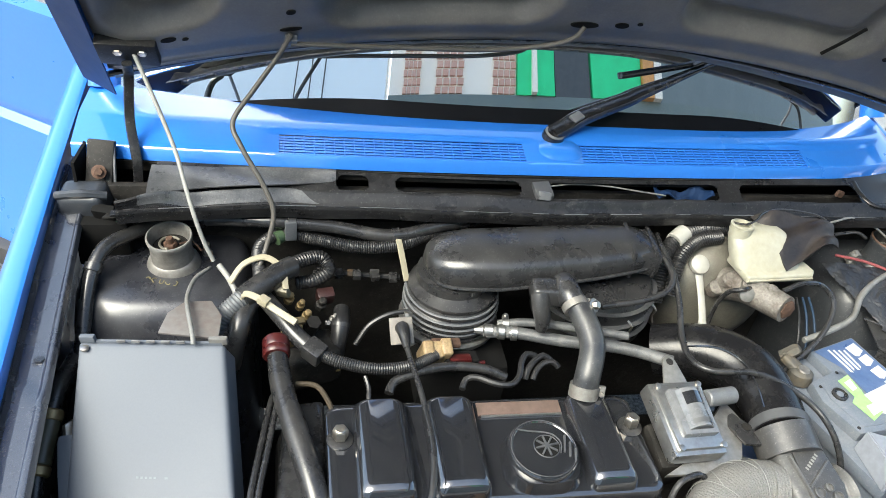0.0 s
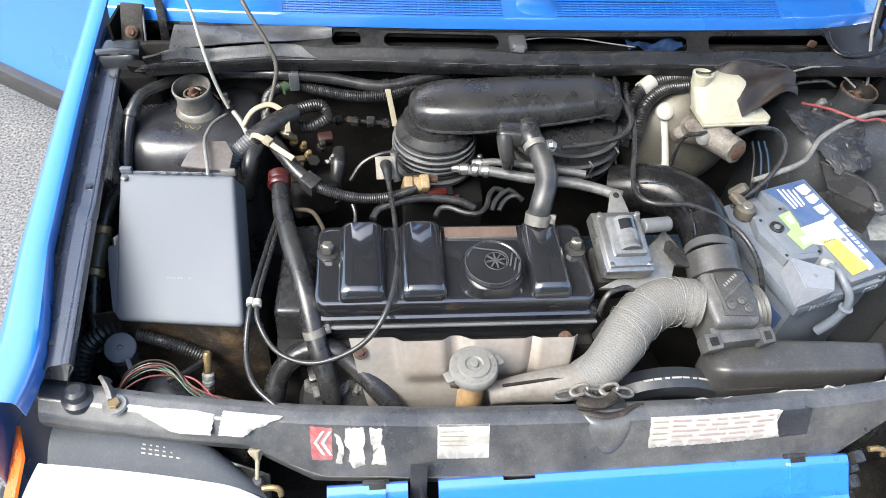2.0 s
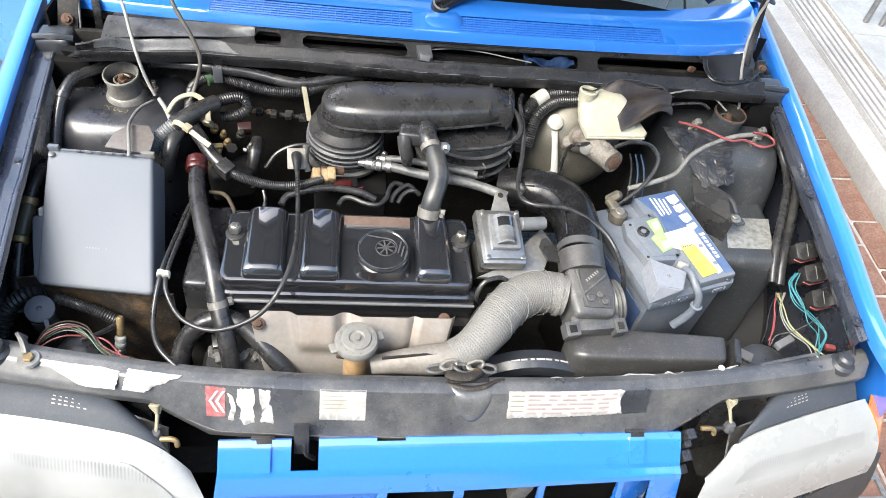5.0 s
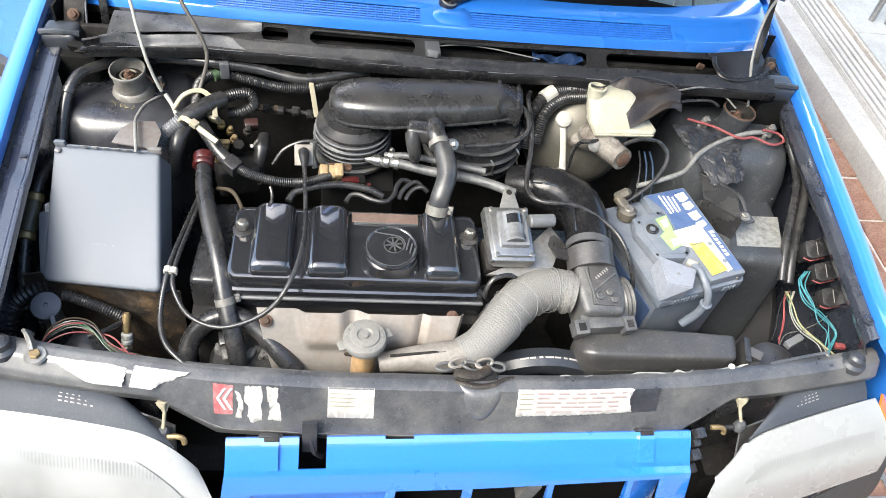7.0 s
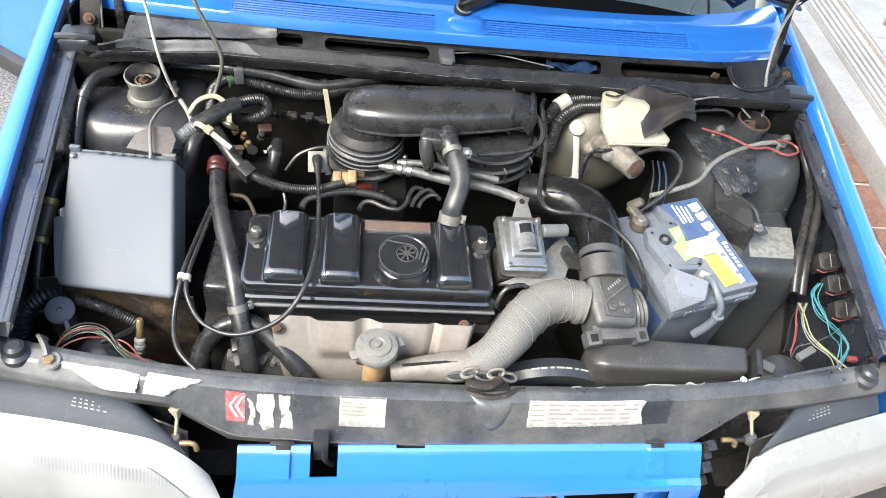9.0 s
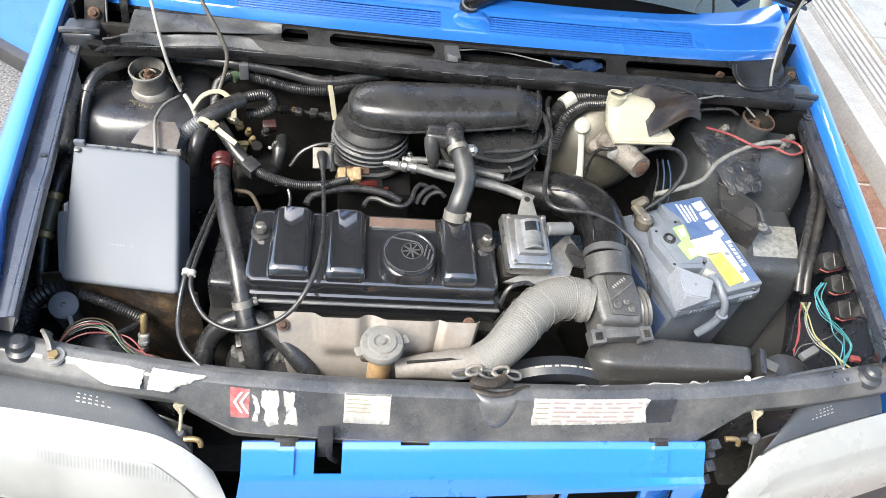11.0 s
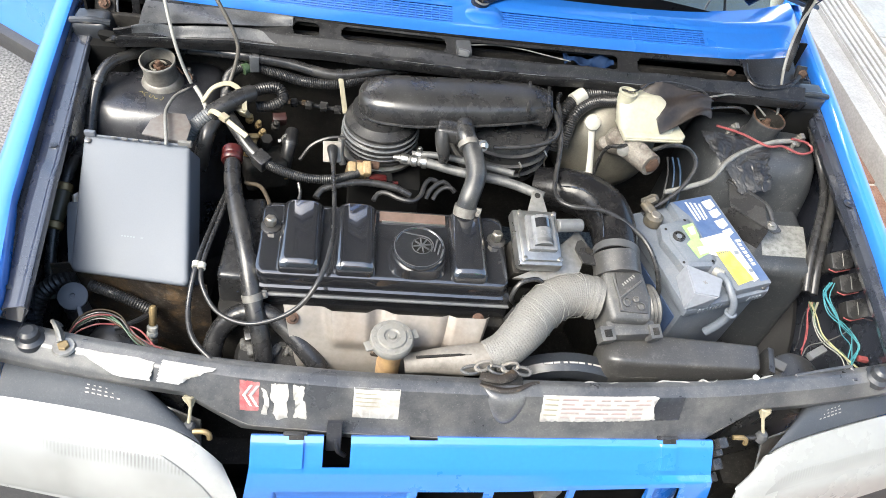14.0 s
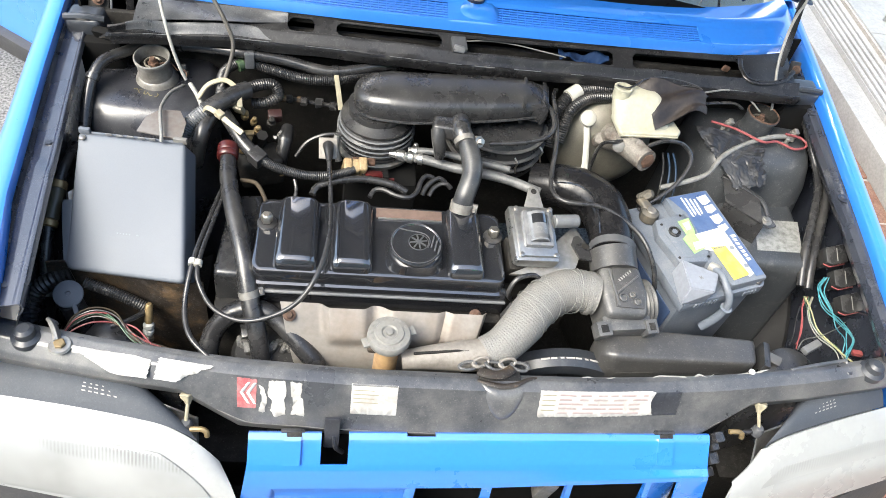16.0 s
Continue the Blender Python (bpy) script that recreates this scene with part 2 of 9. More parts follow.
BUMPER = mat("grained_grey_bumper_plastic", (0.030, 0.030, 0.032), 0.55, spots=(0.06, 0.058, 0.055), amount=0.5, size=10, bump=0.25, dust=0.12)
ASPHALT = mat("asphalt", (0.13, 0.128, 0.125), 0.85, spots=(0.20, 0.195, 0.185), amount=0.6, size=2.5, fine=130, bump=1.0, spread=0.75)
CONCRETE = mat("pale_concrete", (0.33, 0.325, 0.31), 0.7, spots=(0.24, 0.235, 0.22), amount=0.6, size=6, fine=120, bump=0.2, spread=0.12)
TILE = mat("pale_grey_floor_tile", (0.27, 0.275, 0.27), 0.5, spots=(0.20, 0.205, 0.2), amount=0.7, size=7, fine=90, bump=0.06, spread=0.1)
BRICK = mat("red_brown_paving_brick", (0.15, 0.075, 0.05), 0.8, spots=(0.24, 0.16, 0.12), amount=0.5, size=20, fine=160, bump=0.5, spread=0.25)
MORTAR = mat("grey_sand_joint", (0.34, 0.32, 0.29), 0.9, spots=(0.22, 0.2, 0.18), amount=0.6, size=20, bump=0.5, spread=0.2)
TYRE = mat("tyre_rubber", (0.02, 0.02, 0.021), 0.75, bump=0.2)
WALLBRICK = mat("pale_red_wall_brick", (0.60, 0.34, 0.26), 0.8, spots=(0.70, 0.50, 0.40), amount=0.5, size=6, bump=0.3)
GREENPAINT = mat("green_shop_paint", (0.04, 0.70, 0.26), 0.5, spots=(0.03, 0.45, 0.16), amount=0.5, size=2, bump=0.05)
SKYPANEL = mat("pale_blue_sky_panel", (0.80, 0.86, 0.90), 0.5, spots=(0.76, 0.82, 0.86), amount=0.6, size=1, bump=0.05)
WOODORANGE = mat("orange_varnished_wood", (0.62, 0.28, 0.08), 0.5, bump=0.1)
INTERIOR = mat("dark_dashboard_plastic", (0.03, 0.03, 0.03), 0.7, bump=0.2)


def glass(name, tint=(0.9, 0.95, 0.93), rough=0.0):
    m = bpy.data.materials.new(name)
    m.use_nodes = True
    b = m.node_tree.nodes["Principled BSDF"]
    b.inputs["Base Color"].default_value = (*tint, 1)
    b.inputs["Roughness"].default_value = rough
    b.inputs["Transmission Weight"].default_value = 1.0
    b.inputs["IOR"].default_value = 2.2
    b.inputs["Coat Weight"].default_value = 1.0
    b.inputs["Coat IOR"].default_value = 15.0
    b.inputs["Coat Roughness"].default_value = 0.0
    return m


GLASS = glass("windscreen_glass", (0.72, 0.80, 0.77))
BAND = mat("black_glass_band", (0.004, 0.004, 0.005), 0.35, bump=0.0, amount=0.1, spec=0.12)


def lens_material():
    """Hazed headlamp plastic, with a band of fine upright flutes that shows the reflector's dark lines."""
    m = bpy.data.materials.new("fluted_headlamp_plastic")
    m.use_nodes = True
    nt = m.node_tree
    b = nt.nodes["Principled BSDF"]
    tc = nt.nodes.new("ShaderNodeTexCoord")
    w = nt.nodes.new("ShaderNodeTexWave")
    w.bands_direction = "X"
    w.inputs["Scale"].default_value, w.inputs["Distortion"].default_value = 62, 0.4
    n = nt.nodes.new("ShaderNodeTexNoise")
    n.inputs["Scale"].default_value, n.inputs["Detail"].default_value = 11, 5
    for k in (w, n):
        nt.links.new(tc.outputs["Object"], k.inputs["Vector"])
    sep = nt.nodes.new("ShaderNodeSeparateXYZ")
    nt.links.new(tc.outputs["Object"], sep.inputs[0])
    up = nt.nodes.new("ShaderNodeMapRange")
    up.interpolation_type = "SMOOTHSTEP"
    up.inputs["From Min"].default_value, up.inputs["From Max"].default_value = 0.5915, 0.5865
    nt.links.new(sep.outputs["Z"], up.inputs["Value"])
    foot = nt.nodes.new("ShaderNodeMapRange")
    foot.interpolation_type = "SMOOTHSTEP"
    foot.inputs["From Min"].default_value, foot.inputs["From Max"].default_value = 0.563, 0.570
    nt.links.new(sep.outputs["Z"], foot.inputs["Value"])
    strip = nt.nodes.new("ShaderNodeMath")
    strip.operation = "MULTIPLY"
    nt.links.new(up.outputs["Result"], strip.inputs[0])
    nt.links.new(foot.outputs["Result"], strip.inputs[1])
    haze = nt.nodes.new("ShaderNodeMapRange")
    haze.inputs["From Min"].default_value, haze.inputs["From Max"].default_value = 0.44, 0.64
    nt.links.new(n.outputs["Fac"], haze.inputs["Value"])
    band = nt.nodes.new("ShaderNodeMath")
    band.operation = "MULTIPLY"
    nt.links.new(strip.outputs[0], band.inputs[0])
    nt.links.new(haze.outputs["Result"], band.inputs[1])
    side = nt.nodes.new("ShaderNodeMapRange")
    side.inputs["From Min"].default_value, side.inputs["From Max"].default_value = -0.1, 0.1
    side.inputs["To Min"].default_value, side.inputs["To Max"].default_value = 1.0, 0.3
    nt.links.new(sep.outputs["X"], side.inputs["Value"])
    worn = nt.nodes.new("ShaderNodeMath")
    worn.operation = "MULTIPLY"
    nt.links.new(band.outputs[0], worn.inputs[0])
    nt.links.new(side.outputs["Result"], worn.inputs[1])
    line = nt.nodes.new("ShaderNodeMath")
    line.operation = "MULTIPLY"
    nt.links.new(worn.outputs[0], line.inputs[0])
    nt.links.new(w.outputs["Fac"], line.inputs[1])
    cloud = nt.nodes.new("ShaderNodeTexNoise")
    cloud.inputs["Scale"].default_value, cloud.inputs["Detail"].default_value, cloud.inputs["Distortion"].default_value = 7, 3, 0.3
    nt.links.new(tc.outputs["Object"], cloud.inputs["Vector"])
    patch = nt.nodes.new("ShaderNodeMapRange")
    patch.inputs["From Min"].default_value, patch.inputs["From Max"].default_value = 0.38, 0.72
    nt.links.new(cloud.outputs["Fac"], patch.inputs["Value"])
    hazy = nt.nodes.new("ShaderNodeMix")
    hazy.data_type = "RGBA"
    hazy.inputs["A"].default_value, hazy.inputs["B"].default_value = (0.285, 0.289, 0.284, 1), (0.20, 0.203, 0.198, 1)
    nt.links.new(patch.outputs["Result"], hazy.inputs["Factor"])
    ramp = nt.nodes.new("ShaderNodeMix")
    ramp.data_type = "RGBA"
    ramp.inputs["A"].default_value, ramp.inputs["B"].default_value = (0.31, 0.315, 0.315, 1), (0.15, 0.15, 0.145, 1)
    nt.links.new(hazy.outputs["Result"], ramp.inputs["A"])
    nt.links.new(line.outputs[0], ramp.inputs["Factor"])
    nt.links.new(ramp.outputs["Result"], b.inputs["Base Color"])
    bp = nt.nodes.new("ShaderNodeBump")
    bp.inputs["Strength"].default_value, bp.inputs["Distance"].default_value = 0.15, 0.002
    nt.links.new(line.outputs[0], bp.inputs["Height"])
    nt.links.new(bp.outputs["Normal"], b.inputs["Normal"])
    b.inputs["Roughness"].default_value, b.inputs["Coat Weight"].default_value = 0.30, 0.8
    return m


LENS = lens_material()
LENSRIM = mat("milky_lamp_plastic", (0.292, 0.297, 0.293), 0.28, coat=0.6, spots=(0.26, 0.265, 0.26), amount=0.6, size=8, bump=0.01, spread=0.03)


# ---- building helpers ----
def thing(name, at, label, category, group=""):
    """An empty at the base of a thing; parts hang under it."""
    e = new(name)
    e.location = at
    e.empty_display_size = 0.02
    return tagged(e, label, category, group)


def part(name, bm, material, parent=None, label="", angle=38):
    """Link a bmesh, in world metres, as one mesh under a thing or a part."""
    me = bpy.data.meshes.new(name)
    bmesh.ops.recalc_face_normals(bm, faces=bm.faces)
    bm.to_mesh(me)
    bm.free()
    me.materials.append(material)
    me.shade_smooth()
    me.set_sharp_from_angle(angle=radians(angle))
    ob = new(name, me)
    if parent is not None:
        ob.parent = parent
        if parent.data is None:
            ob.matrix_parent_inverse = Matrix.Translation(-parent.location)
    if label:
        ob["label"] = label
    return ob


def solo(name, bm, material, label, category, group="", kind="", angle=38):
    return tagged(part(name, bm, material, angle=angle), label, category, group, kind)


def box(size, at, turn=(0, 0, 0), bevel=0.003, seg=2, taper=1.0, bm=None):
    """A bevelled box about its middle; taper scales its top."""
    b = bmesh.new()
    bmesh.ops.create_cube(b, size=1)
    for v in b.verts:
        k = taper if v.co.z > 0 else 1.0
        v.co = Vector((v.co.x * size[0] * k, v.co.y * size[1] * k, v.co.z * size[2]))
    if bevel:
        bmesh.ops.bevel(b, geom=b.edges[:], offset=bevel, segments=seg, profile=0.6, affect="EDGES")
    b.transform(pose(*at, *turn))
    return join(bm, b)


def join(bm, b):
    if bm is None:
        return b
    me = bpy.data.meshes.new("tmp")
    b.to_mesh(me)
    b.free()
    bm.from_mesh(me)
    bpy.data.meshes.remove(me)
    return bm


def prism(poly, z0, z1, bevel=0.003, seg=2, m=None, bm=None):
    """An upright prism over a plan outline."""
    b = bmesh.new()
    lo = [b.verts.new((x, y, z0)) for x, y in poly]
    hi = [b.verts.new((x, y, z1)) for x, y in poly]
    n = len(poly)
    b.faces.new(lo[::-1])
    b.faces.new(hi)
    for i in range(n):
        b.faces.new((lo[i], lo[(i + 1) % n], hi[(i + 1) % n], hi[i]))
    bmesh.ops.recalc_face_normals(b, faces=b.faces)
    if bevel:
        bmesh.ops.bevel(b, geom=b.edges[:], offset=bevel, segments=seg, profile=0.6, affect="EDGES")
    if m is not None:
        b.transform(m)
    return join(bm, b)


def lathe(profile, m, seg=28, bm=None, wave=0, depth=0.0, caps=True):
    """A turned shape: (radius, height) pairs about the z axis of m; wave and depth flute its rim."""
    b = bmesh.new()
    rings = []
    for r, z in profile:
        ring = []
        for i in range(seg):
            a = 2 * math.pi * i / seg
            k = 1 + depth * (math.cos(a * wave) if wave else 0)
            ring.append(b.verts.new((r * k * math.cos(a), r * k * math.sin(a), z)))
        rings.append(ring)
    for p, q in zip(rings, rings[1:]):
        for i in range(seg):
            b.faces.new((p[i], p[(i + 1) % seg], q[(i + 1) % seg], q[i]))
    if caps and profile[0][0] > 1e-6:
        b.faces.new(rings[0][::-1])
    if caps and profile[-1][0] > 1e-6:
        b.faces.new(rings[-1])
    bmesh.ops.remove_doubles(b, verts=b.verts, dist=1e-6)
    b.transform(m)
    return join(bm, b)


def axis(a, b):
    """A pose at a whose z axis points to b, and the length between them."""
    a, b = Vector(a), Vector(b)
    return Matrix.Translation(a) @ (b - a).to_track_quat("Z", "Y").to_matrix().to_4x4(), (b - a).length


def rod(a, b, r, seg=14, bm=None, r2=None, chamfer=0.15):
    m, n = axis(a, b)
    r2 = r if r2 is None else r2
    c = min(r, r2) * chamfer
    return lathe([(r - c, 0), (r, c), (r2, n - c), (r2 - c, n)], m, seg, bm)


def spline(points, step=0.006):
    """Points spaced evenly along a smooth curve through the given ones."""
    p = [Vector(q) for q in points]
    p = [2 * p[0] - p[1]] + p + [2 * p[-1] - p[-2]]
    out = []
    for i in range(1, len(p) - 2):
        n = max(2, int((p[i + 1] - p[i]).length / step))
        for k in range(n):
            t = k / n
            a, b, c, d = p[i - 1], p[i], p[i + 1], p[i + 2]
            out.append(0.5 * ((2 * b) + (c - a) * t + (2 * a - 5 * b + 4 * c - d) * t * t + (3 * b - a - 3 * c + d) * t ** 3))
    out.append(p[-2])
    return out


def tube(points, r, seg=12, step=0.006, pitch=0.0, depth=0.12, flat=None, bm=None, exponent=2.0):
    """A hose along a curve. r: a radius or one per given point; pitch: spacing of corrugations; flat: (wide, high) factors."""
    if pitch:
        step = pitch / 4
    path = spline(points, step)
    rs = r if isinstance(r, (list, tuple)) else [r] * len(points)
    n = len(path)
    b = bmesh.new()
    rings = []
    up = Vector((0, 0, 1))
    prev = None
    run = 0.0
    for i, c in enumerate(path):
        d = (path[min(i + 1, n - 1)] - path[max(i - 1, 0)]).normalized()
        if prev is None:
            side = d.cross(up)
            if side.length < 0.1:
                side = d.cross(Vector((1, 0, 0)))
        else:
            side = prev - d * prev.dot(d)
        side.normalize()
        prev = side
        top = side.cross(d)
        f = i / (n - 1) * (len(rs) - 1)
        k = min(int(f), len(rs) - 2)
        rad = rs[k] + (rs[k + 1] - rs[k]) * (f - k)
        if i:
            run += (c - path[i - 1]).length
        if pitch:
            rad *= 1 - depth * 0.5 + depth * 0.5 * math.cos(2 * math.pi * run / pitch)
        w, h = flat or (1, 1)
        ring = []
        for j in range(seg):
            a = 2 * math.pi * j / seg
            ca, sa = math.cos(a), math.sin(a)
            ca = math.copysign(abs(ca) ** (2 / exponent), ca)
            sa = math.copysign(abs(sa) ** (2 / exponent), sa)
            ring.append(b.verts.new(c + side * (rad * w * ca) + top * (rad * h * sa)))
        rings.append(ring)
    for p, q in zip(rings, rings[1:]):
        for j in range(seg):
            b.faces.new((p[j], p[(j + 1) % seg], q[(j + 1) % seg], q[j]))
    b.faces.new(rings[0][::-1])
    b.faces.new(rings[-1])
    return join(bm, b)


def loft(rings, bm=None, cap=True, round_by=0.0):
    b = bmesh.new()
    vs = [[b.verts.new(p) for p in ring] for ring in rings]
    n = len(vs[0])
    for p, q in zip(vs, vs[1:]):
        for j in range(n):
            b.faces.new((p[j], p[(j + 1) % n], q[(j + 1) % n], q[j]))
    if cap:
        b.faces.new(vs[0][::-1])
        b.faces.new(vs[-1])
    if round_by:
        bmesh.ops.recalc_face_normals(b, faces=b.faces)
        bmesh.ops.bevel(b, geom=b.edges[:], offset=round_by, segments=3, affect="EDGES")
    return join(bm, b)


def oval(centre, w, h, along="x", e=2.6, n=28):
    """A squared-off ellipse across the x (or y) axis."""
    out = []
    for j in range(n):
        a = 2 * math.pi * j / n
        u, v = math.cos(a), math.sin(a)
        u = math.copysign(abs(u) ** (2 / e), u) * w / 2
        v = math.copysign(abs(v) ** (2 / e), v) * h / 2
        x, y, z = centre
        out.append((x, y + u, z + v) if along == "x" else (x + u, y, z + v))
    return out


def sheet(f, nu, nv, thick=0.002, bm=None, skip=None):
    """A pressed sheet f(u, v), u and v from 0 to 1, with real thickness; skip(u, v) leaves openings."""
    b = bmesh.new()
    g = [[Vector(f(i / nu, j / nv)) for j in range(nv + 1)] for i in range(nu + 1)]
    nor = []
    for i in range(nu + 1):
        row = []
        for j in range(nv + 1):
            du = g[min(i + 1, nu)][j] - g[max(i - 1, 0)][j]
            dv = g[i][min(j + 1, nv)] - g[i][max(j - 1, 0)]
            row.append(du.cross(dv).normalized())
        nor.append(row)
    top = [[b.verts.new(g[i][j]) for j in range(nv + 1)] for i in range(nu + 1)]
    low = [[b.verts.new(g[i][j] - nor[i][j] * thick) for j in range(nv + 1)] for i in range(nu + 1)]
    on = [[not (skip and skip((i + 0.5) / nu, (j + 0.5) / nv)) for j in range(nv)] for i in range(nu)]
    for i in range(nu):
        for j in range(nv):
            if not on[i][j]:
                continue
            b.faces.new((top[i][j], top[i + 1][j], top[i + 1][j + 1], top[i][j + 1]))
            b.faces.new((low[i][j + 1], low[i + 1][j + 1], low[i + 1][j], low[i][j]))
            for di, dj, p, q in ((-1, 0, (i, j + 1), (i, j)), (1, 0, (i + 1, j), (i + 1, j + 1)), (0, -1, (i, j), (i + 1, j)), (0, 1, (i + 1, j + 1), (i, j + 1))):
                a, c = i + di, j + dj
                if not (0 <= a < nu and 0 <= c < nv and on[a][c]):
                    b.faces.new((top[q[0]][q[1]], top[p[0]][p[1]], low[p[0]][p[1]], low[q[0]][q[1]]))
    bmesh.ops.delete(b, geom=[v for v in b.verts if not v.link_faces], context="VERTS")
    return join(bm, b)


def bolt(at, r, h, to=(0, 0, 1), washer=1.6, bm=None):
    """A hexagon bolt head on a washer."""
    m, _ = axis(at, Vector(at) + Vector(to))
    bm = lathe([(r * washer, 0), (r * washer, 0.0015), (r * 1.1, 0.0025)], m, 18, bm)
    return lathe([(r, 0.002), (r, h - 0.001), (r * 0.85, h)], m, 6, bm)


def clamp(at, to, r, width=0.008, bm=None):
    """A worm-drive band round a hose, with its screw box."""
    m, _ = axis(at, Vector(at) + Vector(to))
    bm = lathe([(r * 0.9, 0), (r, 0), (r, width), (r * 0.9, width)], m, 22, bm)
    b = box((0.010, 0.007, width * 1.2), (0, 0, 0), bevel=0.001)
    b.transform(m @ pose(r + 0.002, 0, width / 2))
    bm = join(bm, b)
    b = rod((r + 0.002, -0.009, width / 2), (r + 0.002, 0.008, width / 2), 0.0035, 10)
    b.transform(m)
    return join(bm, b)


def hose(name, points, r, material, label, category="hose", **kw):
    return solo(name, tube(points, r, **kw), material, label, category)


# ---- ground and surroundings ----
def ground():
    b = bmesh.new()
    n = 24
    vs = [[b.verts.new((-60 + 120 * i / n, -60 + 120 * j / n, 0)) for j in range(n + 1)] for i in range(n + 1)]
    for i in range(n):
        for j in range(n):
            b.faces.new((vs[i][j], vs[i + 1][j], vs[i + 1][j + 1], vs[i][j + 1]))
    solo("ground", b, ASPHALT, "coarse grey asphalt street surface", "ground", kind="structure")


def terrace():
    """The raised shop floor beside the car, its grooved kerb and pale tiles."""
    kerb = solo("kerb", box((0.10, 9.0, 0.11), (1.62, 1.5, 0.055), bevel=0.006), CONCRETE, "pale concrete kerb beside the brick paving", "kerb", kind="structure")
    for i in range(5):
        part("ridge", box((0.017, 9.0, 0.012), (1.682 + 0.026 * i, 1.5, 0.132 + 0.001 * i), bevel=0.004), CONCRETE, kerb, "pale rounded ridge")
    part("ridge_bed", box((0.15, 9.0, 0.128), (1.745, 1.5, 0.064), bevel=0.003), CONCRETE, kerb)
    fl = solo("pavement", box((4.6, 9.0, 0.14), (4.122, 1.5, 0.07), bevel=0.0), MORTAR, "pale joints of the raised terrace floor", "floor", kind="structure")
    tile = box((0.395, 0.395, 0.012), (0, 0, 0), bevel=0.002, seg=1)
    first = None
    for i in range(6):
        for j in range(12):
            if first is None:
                first = part("tile", tile, TILE, fl)
                ob = first
            else:
                ob = new("tile", first.data)
                ob.parent = fl
            ob.location = (2.03 + 0.4 * i, -0.7 + 0.4 * j, 0.1405 + 0.0006 * ((i * 7 + j * 3) % 4))


def brick_paving():
    bed = solo("paving", box((0.62, 5.0, 0.016), (1.262, 1.2, 0.008), bevel=0.0), MORTAR, "strip of worn red-brown bricks in sandy joints", "paving", kind="structure")
    rnd = random.Random(4)
    shape = box((0.094, 0.196, 0.03), (0, 0, 0), bevel=0.004, seg=1)
    first = None
    for i in range(6):
        for j in range(22):
            ob = first = part("brick", shape, BRICK, bed) if first is None else first
            if i or j:
                ob = new("brick", first.data)
                ob.parent = bed
            ob.location = (1.005 + 0.104 * i, -0.9 + 0.207 * (j + 0.5 * (i % 2)), 0.0085 + rnd.uniform(-0.003, 0.002))
            ob.rotation_euler = (rnd.uniform(-0.012, 0.012), rnd.uniform(-0.012, 0.012), rnd.uniform(-0.015, 0.015))


def drain_grate():
    g = thing("drain_grate", (1.02, -0.14, 0.0), "grey metal drain grate set in the paving", "drain grate")
    part("frame", box((0.24, 0.50, 0.012), (1.02, -0.14, 0.008), bevel=0.002), DARK, g, "dark pit")
    for i in range(9):
        part("bar", box((0.23, 0.014, 0.014), (1.02, -0.36 + 0.055 * i, 0.020), bevel=0.003), CAST, g)
    for x in (0.905, 1.135):
        part("edge_bar", box((0.014, 0.50, 0.016), (x, -0.14, 0.019), bevel=0.003), CAST, g)


def terrace_chair():
    c = thing("chair", (2.02, 2.08, 0.148), "metal terrace chair with tubular silver legs on the tiles", "chair")
    z = 0.147
    for dx, dy in ((-0.19, -0.17), (-0.13, -0.19), (0.19, -0.18), (0.19, 0.2)):
        part("leg", rod((2.13 + dx, 2.17 + dy, z), (2.13 + dx * 0.85, 2.17 + dy * 0.8, z + 0.44), 0.012), ALU, c)
    part("seat", box((0.40, 0.40, 0.02), (2.13, 2.17, z + 0.45), bevel=0.008), ALU, c)
    part("backrest", box((0.38, 0.02, 0.2), (2.13, 2.37, z + 0.75), bevel=0.008), ALU, c)
    for dx in (-0.17, 0.17):
        part("back_post", rod((2.13 + dx, 2.37, z + 0.44), (2.13 + dx, 2.37, z + 0.8), 0.011), ALU, c)


